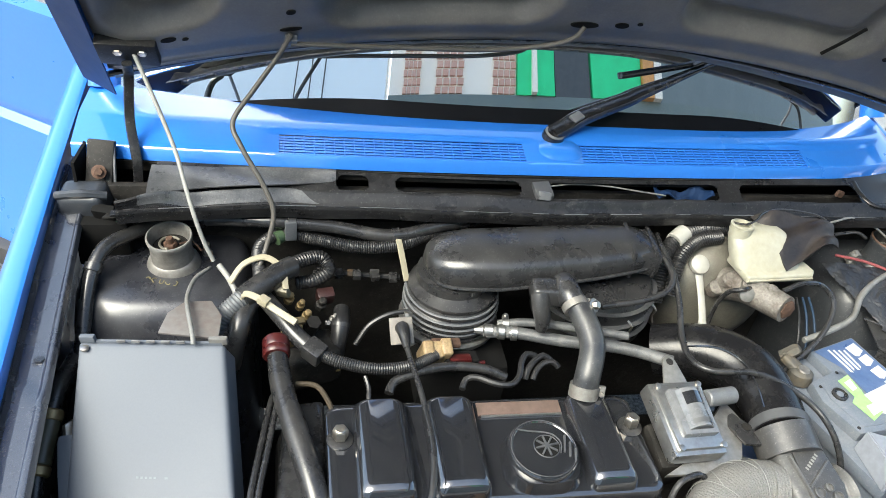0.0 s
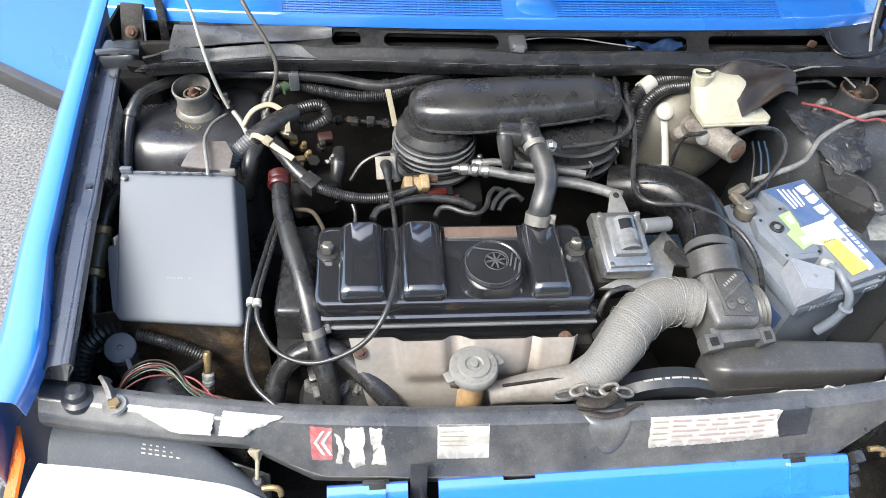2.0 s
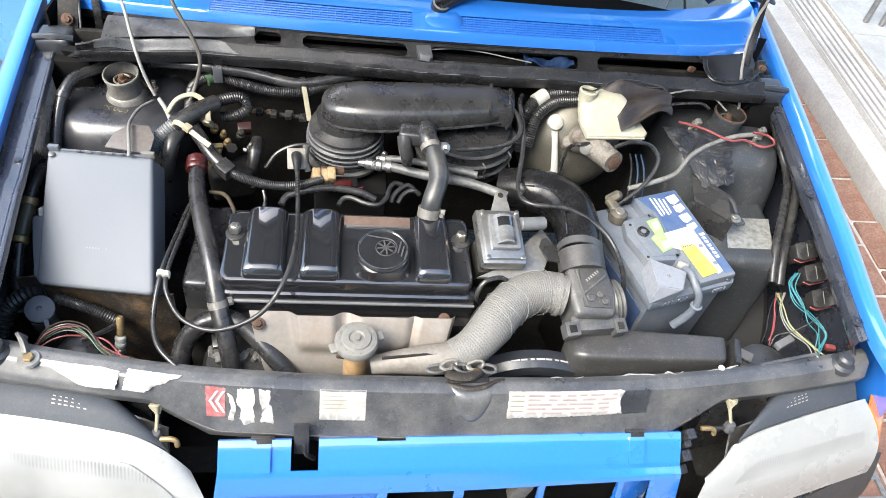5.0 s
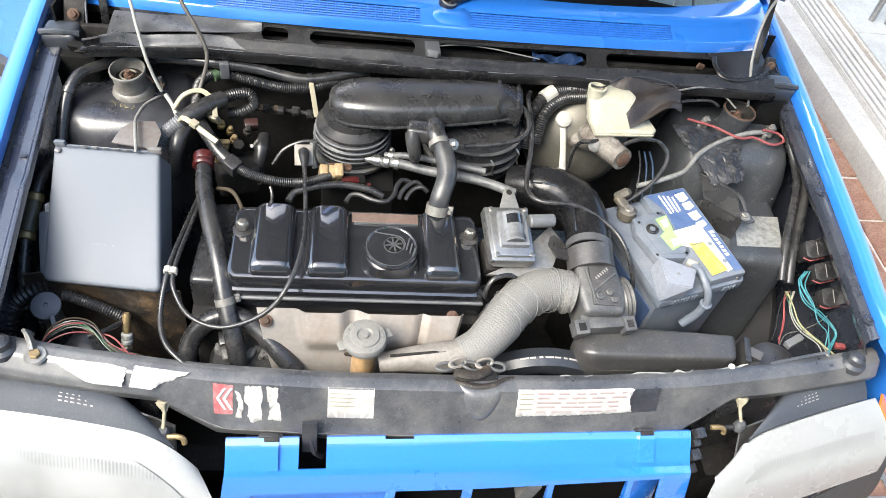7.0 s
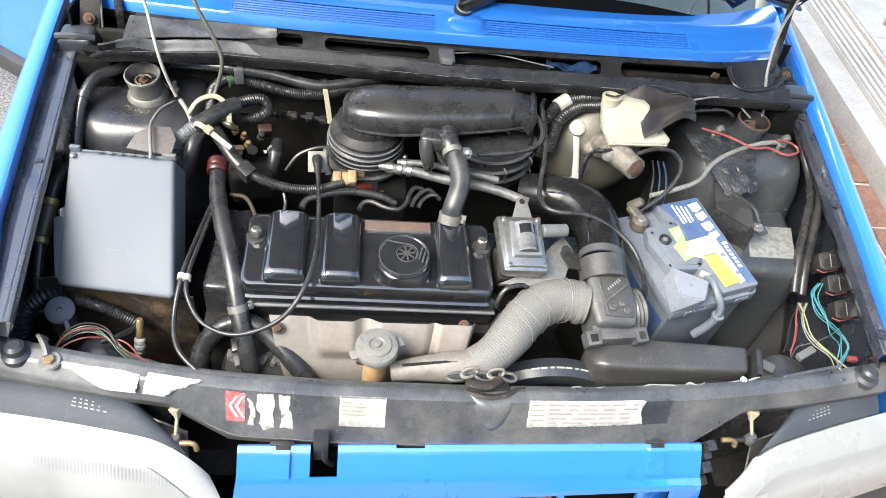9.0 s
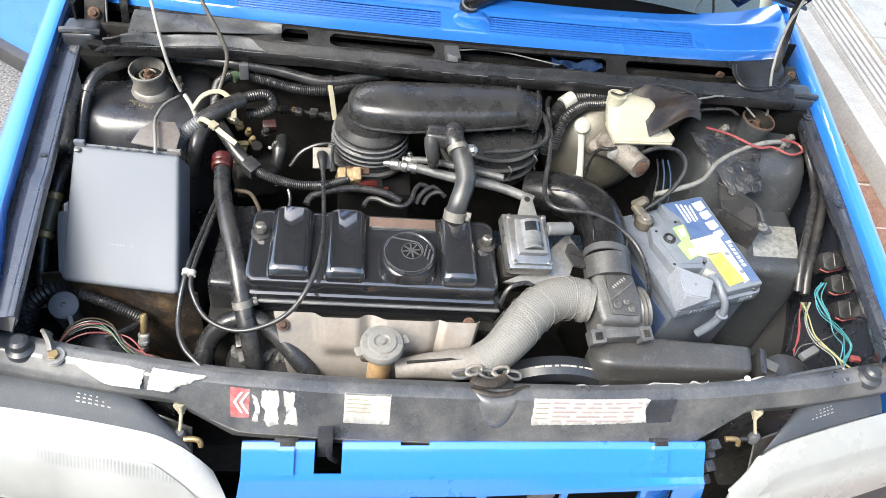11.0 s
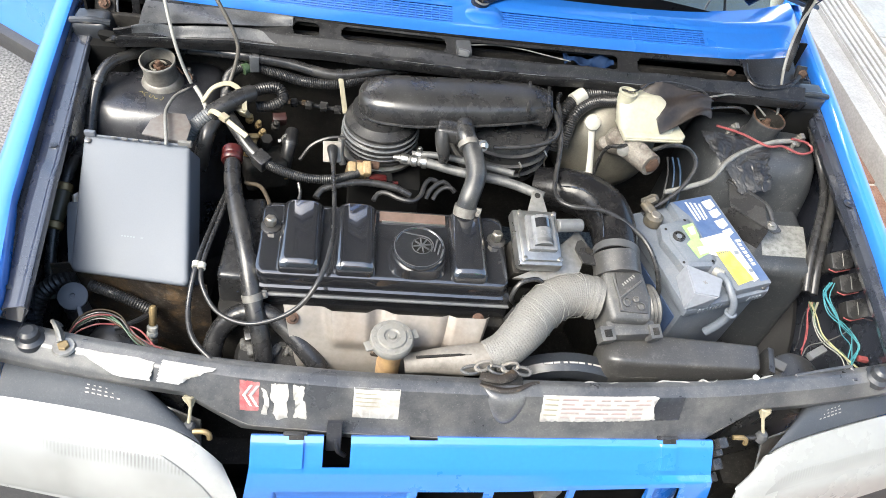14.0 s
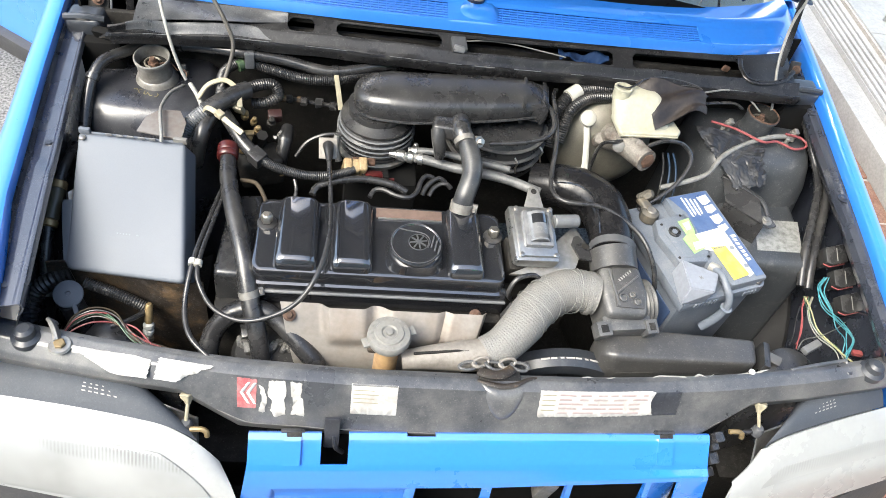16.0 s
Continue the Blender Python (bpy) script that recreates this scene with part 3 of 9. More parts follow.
def street_front():
    """The tall house front behind the viewer, which the windscreen mirrors."""
    y, z0, z1 = -6.0, 4.2, 6.6
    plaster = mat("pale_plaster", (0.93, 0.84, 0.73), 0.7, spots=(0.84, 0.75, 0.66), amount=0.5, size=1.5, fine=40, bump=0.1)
    cladding = mat("blue_grey_cladding", (0.14, 0.165, 0.165), 0.5, spots=(0.20, 0.23, 0.23), amount=0.5, size=1.5, fine=40, bump=0.05)
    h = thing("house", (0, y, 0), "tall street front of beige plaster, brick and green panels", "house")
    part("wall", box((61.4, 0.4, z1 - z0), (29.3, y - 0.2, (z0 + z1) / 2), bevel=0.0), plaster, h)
    # added panel that gives the windscreen a pale blue sky to mirror
    part("mirrored_sky_panel", box((70, 0.4, z1), (-36.5, y - 0.2, z1 / 2), bevel=0.0), SKYPANEL, h, "pale blue panel standing in for mirrored sky")
    part("lower_wall", box((61.4, 0.5, z0), (29.3, y - 0.15, z0 / 2), bevel=0.0), mat("grey_green_shopfront", (0.13, 0.16, 0.15), 0.5, spots=(0.2, 0.22, 0.2), amount=0.5, size=1, bump=0.1), h, "grey-green lower floors")

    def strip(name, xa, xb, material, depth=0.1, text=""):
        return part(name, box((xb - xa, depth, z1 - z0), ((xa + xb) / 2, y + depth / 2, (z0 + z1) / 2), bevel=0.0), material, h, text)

    for x in (-4.05, -3.6, -3.2):
        solo("street_pole", rod((x, y, 0), (x, y, 7.5), 0.018), BOXSIDE, "thin dark pole beside the street front", "pole", "street poles")
    for xa, xb in ((-1.05, -0.62), (-0.26, 0.43), (1.12, 1.67)):
        wall = strip("brick_panel", xa, xb, plaster, 0.06)
        b = bmesh.new()
        for k in range(22):
            for j in range(4):
                w = (xb - xa) / 4
                b = box((w * 0.80, 0.05, 0.075), (xa + w * (j + 0.42 + 0.16 * (k % 2)), y + 0.065, z0 + 0.06 + 0.105 * k), bevel=0.0, bm=b)
        tagged(part("bricks", b, WALLBRICK, wall), kind="stuff")
    strip("green_panel", 1.70, 2.48, GREENPAINT, 0.12, "bright green painted panel")
    strip("upright", 2.02, 2.12, plaster, 0.2)
    strip("glazing", 2.50, 3.03, BOXSIDE, 0.1, "dark glazing")
    strip("green_panel", 3.06, 4.0, GREENPAINT, 0.12, "bright green painted panel")
    strip("post", 4.02, 4.28, WOODORANGE, 0.2, "orange wooden post")
    strip("corner", 4.30, 4.50, plaster, 0.2)
    strip("cladding", 4.52, 60, cladding, 0.1, "dark blue-grey cladding")


# ---- the car ----
def fender_top(y):
    return 0.722 + 0.186 * (y + 0.1) - 0.025 * (y + 0.1) ** 2


WHEEL_Y, WHEEL_R = 0.42, 0.27
car = thing("car", (0, 0, 0), "small bright blue hatchback with its bonnet open", "car")


def wing_set(y):
    """How far the near wing's inner edge stands off its straight line at y."""
    return float(np.interp(y, (-0.07, 0.0, 0.146, 0.39, 0.54, 0.9), (-0.012, -0.009, 0.009, 0.019, 0.022, 0.022)))


def fender(s):
    """One front wing, s = -1 or 1 for its side: rounded top edge, flank and wheel arch."""
    off = 0.0025
    shape = [(0.683, -0.030), (0.684, -0.006), (0.688, 0.0), (0.697, 0.002), (0.710, 0.001), (0.722, -0.003), (0.733, -0.011), (0.741, -0.025), (0.746, -0.055), (0.752, -0.13), (0.757, -0.3)] if s < 0 else [(0.670 + off, -0.030), (0.671 + off, -0.006), (0.675 + off, 0.0), (0.682 + off, 0.001), (0.691 + off, -0.003), (0.699 + off, -0.011), (0.706 + off, -0.025), (0.713 + off, -0.052), (0.725 + off * 0.5, -0.10), (0.745, -0.2), (0.757, -0.3)]

    def f(u, v):
        y = -0.068 + 0.958 * u
        zt = fender_top(y)
        k = v * 13
        arch = WHEEL_R + math.sqrt(max(0.0, 0.32 ** 2 - (y - WHEEL_Y) ** 2)) if abs(y - WHEEL_Y) < 0.32 else 0.24
        taper = 1 - 0.012 * max(0.0, (0.15 - y) / 0.25)
        if k <= 10:
            i = min(int(k), 9)
            a, b = shape[i], shape[i + 1]
            x = a[0] + (b[0] - a[0]) * (k - i)
            z = zt + a[1] + (b[1] - a[1]) * (k - i)
        else:
            x, z0 = shape[-1][0], zt + shape[-1][1]
            z = z0 + (min(arch, z0 - 0.004) - z0) * (k - 10) / 3
        if s < 0 and k < 7:
            x += wing_set(y) * (1 - k / 7)
        x = x + (0.02 if abs(y - WHEEL_Y) < 0.42 and k > 10 else 0.0) * (k - 10) / 3
        return (s * (x * taper + 0.016 * max(0.0, (0.04 - y) / 0.1) ** 2), y, z)

    part("fender", sheet(f, 40, 26, 0.0015), BLUE, car)


def inner_wing(s):
    """The black gutter beside the wing with its pressed beads, the side wall and its bolts."""
    prof = [(0.686, -0.010), (0.685, -0.024), (0.681, -0.028), (0.677, -0.027), (0.671, -0.025), (0.665, -0.024), (0.660, -0.023), (0.656, -0.021), (0.653, -0.021), (0.650, -0.026), (0.660, -0.042), (0.690, -0.12), (0.70, -0.45)]
    low = [(0.6735, -0.010), (0.672, -0.022), (0.669, -0.025), (0.667, -0.021), (0.664, -0.021), (0.661, -0.026), (0.658, -0.028), (0.656, -0.025), (0.654, -0.026), (0.652, -0.040), (0.662, -0.06), (0.710, -0.10), (0.715, -0.45)]

    def f(u, v):
        y = -0.012 + 0.612 * u
        k = v * (len(prof) - 1)
        i = min(int(k), len(prof) - 2)
        t = k - i
        p = prof if s < 0 else low
        x = p[i][0] + (p[i + 1][0] - p[i][0]) * t
        z = p[i][1] + (p[i + 1][1] - p[i][1]) * t
        if s < 0:
            # wide gutter: its rim follows the wing, its inner lip splays slowly, and its front half is pressed up a little
            x += wing_set(y) * max(0.0, 1 - k / 6) + 0.05 * (y - 0.2) * min(1.0, k / 8)
            z += 0.0040 * min(1.0, max(0.0, (0.225 + 0.7 * (x - 0.668) - y) / 0.008)) * min(1.0, max(0.0, (k - 2.2) / 0.4)) * min(1.0, max(0.0, (9.5 - k) / 1.0))
        return (s * x, y, fender_top(y) + z)

    wing = part("inner_wing", sheet(f, 60, 60, 0.0015), GUTTER, car, "black painted gutter and side wall")
    for y in ((0.02, 0.262) if s < 0 else (0.02, 0.27, 0.47)):
        part("bolt", bolt((s * (0.669 if s < 0 else 0.660), y, fender_top(y) - (0.026 if s < 0 else 0.023)), 0.006, 0.006), BLACK_PAINT, wing)
    cx, cy = (-0.664, 0.516) if s < 0 else (0.640, 0.506)
    zc = fender_top(0.5) - 0.010
    part("seal_end", box((0.066, 0.048, 0.034), (cx, cy, zc), (10, s * 5, s * 8), bevel=0.010, seg=3, taper=0.86), HOUSING, wing, "crumpled rubber seal end")
    part("seal_fold", tube([(cx - s * 0.032, cy - 0.014, zc + 0.013), (cx, cy - 0.018, zc + 0.018), (cx + s * 0.032, cy - 0.012, zc + 0.011)], 0.006, 8), HOUSING, wing)
    part("seal_flap", box((0.030, 0.014, 0.040), (cx - s * 0.030, cy - 0.022, zc - 0.014), (24, 0, s * 14), bevel=0.004), VOID, wing)
    # added block, coloured near black as the shade of the corner gap
    part("seal_filler", box((0.070, 0.050, 0.070), (s * 0.640, 0.500, zc - 0.050), bevel=0.006), VOID, wing, "black filler for the shade of the corner gap")


def strut_tower(s):
    x = s * 0.56
    rings = []
    for z, w, d, yc in ((0.40, 0.25, 0.32, 0.46), (0.60, 0.240, 0.27, 0.46), (0.69, 0.232, 0.235, 0.462), (0.722, 0.224, 0.205, 0.465), (0.738, 0.210, 0.185, 0.466), (0.746, 0.19, 0.16, 0.466), (0.749, 0.12, 0.10, 0.466)):
        ring = []
        for j in range(36):
            a = 2 * math.pi * j / 36
            u, v = math.cos(a), math.sin(a)
            ring.append((x + math.copysign(abs(u) ** 0.55, u) * w / 2, yc + math.copysign(abs(v) ** 0.55, v) * d / 2, z))
        rings.append(ring)
    tower = part("strut_tower", loft(rings), BLACK_PAINT if s < 0 else DUSTY, car, "rounded black suspension tower" if s < 0 else "dusty grey-black suspension tower", angle=60)
    left = s < 0
    m = pose(-0.549, 0.456, 0.766, 7, -2, 0) @ Matrix.Scale(0.84, 4) if left else pose(0.557, 0.458, 0.758, 1, 3, 0) @ Matrix.Scale(0.88, 4)
    skin = mat("stained_collar_steel", (0.24, 0.232, 0.215), 0.46, metal=0.4, spots=(0.085, 0.076, 0.066), amount=0.8, size=26, bump=0.12, dust=0.3) if left else DUSTY
    base = 0.014
    collar = part("strut_collar", lathe([(0.043, -0.036 + base), (0.040, -0.028 + base), (0.0360, -0.020 + base), (0.0335, -0.004), (0.0325, 0.014), (0.0328, 0.026), (0.0352, 0.033), (0.0358, 0.037), (0.0345, 0.0395), (0.0322, 0.0390), (0.0310, 0.034), (0.0285, 0.016), (0.026, 0.008), (0.0, 0.008)], m, 40, caps=False), skin, tower, "dull metal strut collar" if left else "dusty black strut collar")
    # the near collar's rim is paler to paint in its highlight
    part("rim", lathe([(0.0322, 0.0392), (0.0328, 0.0408), (0.0347, 0.0408), (0.0358, 0.0388), (0.0322, 0.0392)], m, 40, caps=False), CAPGREY if left else RUST, collar, "worn pale rim with its highlight in the colour" if left else "rusty rim")
    part("collar_bore", lathe([(0.0318, 0.0385), (0.0308, 0.034), (0.0282, 0.0165)], m, 40, caps=False), skin if left else DARK, collar, "stained bore")
    # dark floor colours in the shade inside the cup
    part("collar_floor", lathe([(0.0280, 0.0150), (0.0280, 0.0165), (0.020, 0.0172), (0.0185, 0.0200), (0.0165, 0.0172), (0.0, 0.0175)], m, 32), DARK, collar, "dark cup with recess shade in its colour")
    b = lathe([(0.0110, 0.017), (0.0110, 0.024), (0.0095, 0.026)], m, 6)
    b = lathe([(0.006, 0.025), (0.006, 0.034), (0.0045, 0.036), (0.0, 0.036)], m, 14, b)
    part("strut_nut", b, RUST, collar, "rusty strut nut")
    b = tube([(0.016 * math.cos(t * 0.5 + 0.6), 0.016 * math.sin(t * 0.5 + 0.6), 0.021 + 0.0006 * t) for t in range(9)], 0.0022, 8)
    b.transform(m)
    part("retaining_clip", b, SERVO, collar, "bent wire retaining clip")
    for px, py in (((-0.619, 0.482), (-0.506, 0.478)) if left else ((0.482, 0.438), (0.608, 0.42))):
        b = bolt((px, py, 0.745), 0.0075, 0.010)
        b = rod((px, py, 0.757), (px, py, 0.768), 0.004, 10, b)
        part("tower_bolt", b, CRUST_STEEL, tower, "dusty bolt with a nut")
    if left:
        part("lock_wire", tube([(-0.535, 0.440, 0.795), (-0.520, 0.452, 0.790), (-0.510, 0.448, 0.778), (-0.505, 0.462, 0.772), (-0.496, 0.452, 0.768), (-0.498, 0.440, 0.765)], 0.0012, 6), RUST, tower, "twisted rusty lock wire")
    if s < 0:
        rnd = random.Random(3)
        for i in range(5):
            x, y = -0.577 + 0.0088 * i, 0.424 - 0.0024 * i
            pts = [(x + 0.003 * math.cos(q * 0.9 + i) + rnd.uniform(-0.0008, 0.0008), y - 0.002 + 0.0046 * math.sin(q * 0.9 + i), 0.7498) for q in range(4 + i % 3)]
            part("chalk_mark", tube(pts, 0.0009, 5, 0.002, flat=(1.0, 0.5)), CHALK, tower, "faint yellow paint mark")


def bay_shell():
    part("bulkhead", box((1.30, 0.012, 0.46), (0, 0.53, 0.60), bevel=0.004), DARK, car, "dark sound-deadened bulkhead")
    part("undertray", box((1.28, 0.68, 0.01), (0, 0.20, 0.29), bevel=0.003), DARK, car)
    part("front_member", box((1.28, 0.05, 0.10), (0, -0.05, 0.34), bevel=0.006), DARK, car)
    for s in (-1, 1):
        part("chassis_rail", box((0.09, 0.60, 0.12), (s * 0.50, 0.19, 0.38), bevel=0.01), DARK, car)
    # shelf beside the battery with its data plate
    shelf = part("inner_shelf", prism([(0.50, 0.195), (0.632, 0.19), (0.648, 0.40), (0.48, 0.40)], 0.40, 0.664, bevel=0.022, seg=4), DUSTY, car, "dusty black inner wing shelf")
    part("data_plate", sheet(lambda u, v: (0.530 + 0.088 * u + 0.02 * v, 0.225 + 0.078 * v, 0.6645), 1, 1, 0.001), mat("blank_speckled_foil", (0.34, 0.34, 0.32), 0.5, metal=0.5, spots=(0.16, 0.16, 0.15), amount=0.9, size=90, bump=0.3), shelf, "speckled silver data plate")
    part("weld_ridge", tube([(0.50, 0.345, 0.664), (0.56, 0.347, 0.668), (0.645, 0.352, 0.666)], 0.003), DUSTY, shelf)


def rail_y(x):
    """The lower front edge of the bulkhead flange."""
    return float(np.interp(x, (-0.62, -0.55, -0.42, -0.26, -0.12, 0.0, 0.25, 0.62), (0.447, 0.457, 0.468, 0.467, 0.460, 0.455, 0.457, 0.458)))


def rail_top(x):
    """The upper rear edge of the bulkhead flange."""
    return float(np.interp(x, (-0.62, -0.598, -0.54, -0.41, -0.26, -0.12, -0.02, 0.18, 0.62), (0.452, 0.457, 0.478, 0.491, 0.490, 0.485, 0.476, 0.477, 0.482)))


def bulkhead_rail():
    """The long flange across the bay below the cowl, and the plenum openings behind it."""
    def f(u, v):
        x = -0.612 + 1.222 * u
        a, b = rail_y(x), rail_top(x)
        d = b - a
        prof = [(a + 0.004, 0.816), (a + 0.001, 0.826), (a, 0.833), (a + 0.001, 0.8365), (a + 0.004, 0.8370), (a + 0.006, 0.8352), (a + 0.3 * d + 0.004, 0.8390), (b - 0.003, 0.8490), (b, 0.8510), (b + 0.002, 0.8495), (b + 0.003, 0.838)]
        k = v * 10
        i = min(int(k), 9)
        t = k - i
        crumple = 0.004 * math.exp(-((x + 0.565) / 0.028) ** 2) - 0.003 * math.exp(-((x + 0.522) / 0.02) ** 2)
        wob = 0.0012 * math.sin(9 * x) + 0.0008 * math.sin(41 * x) + 0.0007 * noise.noise(Vector((30 * x, k * 0.6, 0))) + (crumple if k > 4 else 0.0)
        return Vector((x, prof[i][0] + (prof[i + 1][0] - prof[i][0]) * t, prof[i][1] + (prof[i + 1][1] - prof[i][1]) * t + wob))

    rail = part("cowl_rail", sheet(f, 160, 40, 0.0015), BLACKRAIL, car, "scuffed black bulkhead flange")
    rnd = random.Random(41)
    x = -0.56
    while x < 0.58:
        n = rnd.randint(3, 8)
        if x + 0.012 * n < 0.6:
            pts = [(x + 0.012 * q, rail_y(x + 0.012 * q) + 0.0012, 0.8378 + 0.0012 * math.sin(9 * (x + 0.012 * q))) for q in range(n)]
            part("rubbed_edge", tube(pts, rnd.uniform(0.0004, 0.0008), 5, 0.008), GREYRUB, rail, "pale lighter grey edge line")
        x += 0.012 * n + rnd.uniform(0.0, 0.07)
    part("firewall", sheet(lambda u, v: (-0.63 + 1.25 * u, rail_y(-0.63 + 1.25 * u) + 0.008 + 0.045 * min(1.0, 6 * v) + 0.02 * v, 0.826 - 0.13 * v), 30, 12, 0.002), DARK, rail)
    part("baffle", sheet(lambda u, v: (-0.576 + 0.246 * u, (0.470 + 0.037 * u) * (1 - v) + (0.531 + 0.006 * math.sin(math.pi * u) - 0.014 * u) * v, 0.853 + 0.004 * u + 0.007 * v + 0.003 * math.sin(5 * u + 3 * v)), 24, 8, 0.0015), PALEDUST, rail, "warped dusty plastic baffle")
    # pale film: dust, and the flange end's highlights put into the colour
    part("pale_sheen_film", sheet(lambda u, v: f(0.022 + 0.19 * u - 0.03 * u * v, 0.54 + 0.24 * v) + Vector((0, -0.0006, 0.0016)), 40, 6, 0.0003), PALEDUST, rail, "pale dusty end of the flange with painted highlights", angle=70)

    def holes(u, v):
        x = -0.62 + 1.24 * u
        if x < -0.572:
            return v > 0.08
        for a, c in ((-0.329, -0.285), (-0.247, -0.066), (-0.026, 0.248), (0.285, 0.505)):
            if a < x < c:
                corner = 1 - math.sqrt(max(0.0, 1 - max(0.0, 1 - min(x - a, c - x) / 0.012) ** 2))
                return 0.04 + 0.22 * corner < v < 0.70 - 0.26 * corner
        return False
    part("plenum_panel", sheet(lambda u, v: (-0.62 + 1.24 * u, rail_top(-0.62 + 1.24 * u) + 0.002 + (cowl_lip(-0.62 + 1.24 * u) + 0.004 - rail_top(-0.62 + 1.24 * u)) * v, 0.849 + 0.020 * v - 0.020 * abs(2 * u - 1) ** 3), 496, 36, 0.002, skip=holes), BLACKRAIL, rail, "dark plenum panel with openings")
    # near-black sheets put the deep shade of plenum and hinge pocket into colour
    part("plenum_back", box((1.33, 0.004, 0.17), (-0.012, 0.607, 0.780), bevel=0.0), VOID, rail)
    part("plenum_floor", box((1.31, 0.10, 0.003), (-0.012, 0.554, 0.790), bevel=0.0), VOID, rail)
    part("hinge_pocket", box((0.004, 0.090, 0.100), (-0.672, 0.572, 0.812), (0, 0, -4), bevel=0.0), VOID, rail, "black sheet for the hinge pocket's shade")
    pillar = part("hinge_pillar", box((0.036, 0.012, 0.080), (-0.646, 0.546, 0.842), (-30, 0, -8), bevel=0.003), DARK, rail, "narrow black hinge pillar")
    part("pillar_edge", tube([(-0.627, 0.525, 0.806), (-0.627, 0.540, 0.842), (-0.628, 0.560, 0.874)], 0.0022, 6), GREYRUB, pillar, "lighter grey edge line")
    part("pillar_bolt", bolt((-0.645, 0.532, 0.846), 0.006, 0.006, (0.1, -0.8, 0.5)), RUST, pillar, "rusty bolt")
    part("clip", box((0.027, 0.030, 0.010), (-0.035, 0.488, 0.857), (14, 0, 6), bevel=0.003), BOXSIDE, rail, "scuffed crimped clip")
    part("clip_fold", box((0.020, 0.012, 0.012), (-0.035, 0.478, 0.855), (-20, 8, 0), bevel=0.003), GREYRUB, rail)
    part("plenum_wire", tube([(-0.022, 0.500, 0.857), (0.020, 0.506, 0.858), (0.070, 0.505, 0.856), (0.120, 0.497, 0.853), (0.160, 0.490, 0.851)], 0.0012, 7), GREYCABLE, rail, "thin pale wire across an opening")
    part("blue_rag", sheet(lambda u, v: (0.150 + 0.090 * u, 0.490 + 0.028 * v, 0.846 + 0.006 * math.sin(7 * u + 2 * v) + 0.004 * math.sin(15 * u - 4 * v)), 24, 8, 0.002), RAGBLUE, rail, "dark blue cloth in an opening", angle=60)
    part("curved_bracket", tube([(0.503, 0.530, 0.858), (0.497, 0.500, 0.856), (0.508, 0.478, 0.850), (0.535, 0.474, 0.848), (0.577, 0.484, 0.850), (0.606, 0.510, 0.856)], 0.0036, 8, flat=(1.3, 0.6)), BLACKRAIL, rail, "curved dark bracket under the cowl end")
    part("hinge_stop", box((0.020, 0.010, 0.034), (0.622, 0.534, 0.842), (-28, 10, 10), bevel=0.003), BLACKRAIL, rail, "black hinge stop")
    part("stop_bolt", bolt((0.622, 0.528, 0.848), 0.005, 0.006, (-0.2, -0.8, 0.5)), RUST, rail, "rusty bolt")
    part("rust_patch", box((0.016, 0.006, 0.012), (0.478, 0.518, 0.842), (0, 20, 10), bevel=0.003), RUST, rail, "rusty screw end")


def cowl_front(x):
    return 0.472 + 0.128 * abs(x / 0.65) ** (3.4 if x > 0 else 2.2)


def cowl_lip(x):
    """The front edge of the blue cowl panel."""
    return 0.505 + 0.066 * abs(x / 0.65) ** 2.2 + 0.026 * (max(0.0, x - 0.45) / 0.2) ** 2 + 0.03 * (max(0.0, x - 0.61) / 0.04) ** 3


def cowl_z(x, d):
    """Height of the cowl panel at x, d metres behind its front edge."""
    crown = 0.889 - 0.030 * abs(x / 0.68) ** 2.2
    return crown - 0.017 * max(0.0, 1 - d / 0.007) ** 2 + 0.016 * min(1.0, d / 0.07)


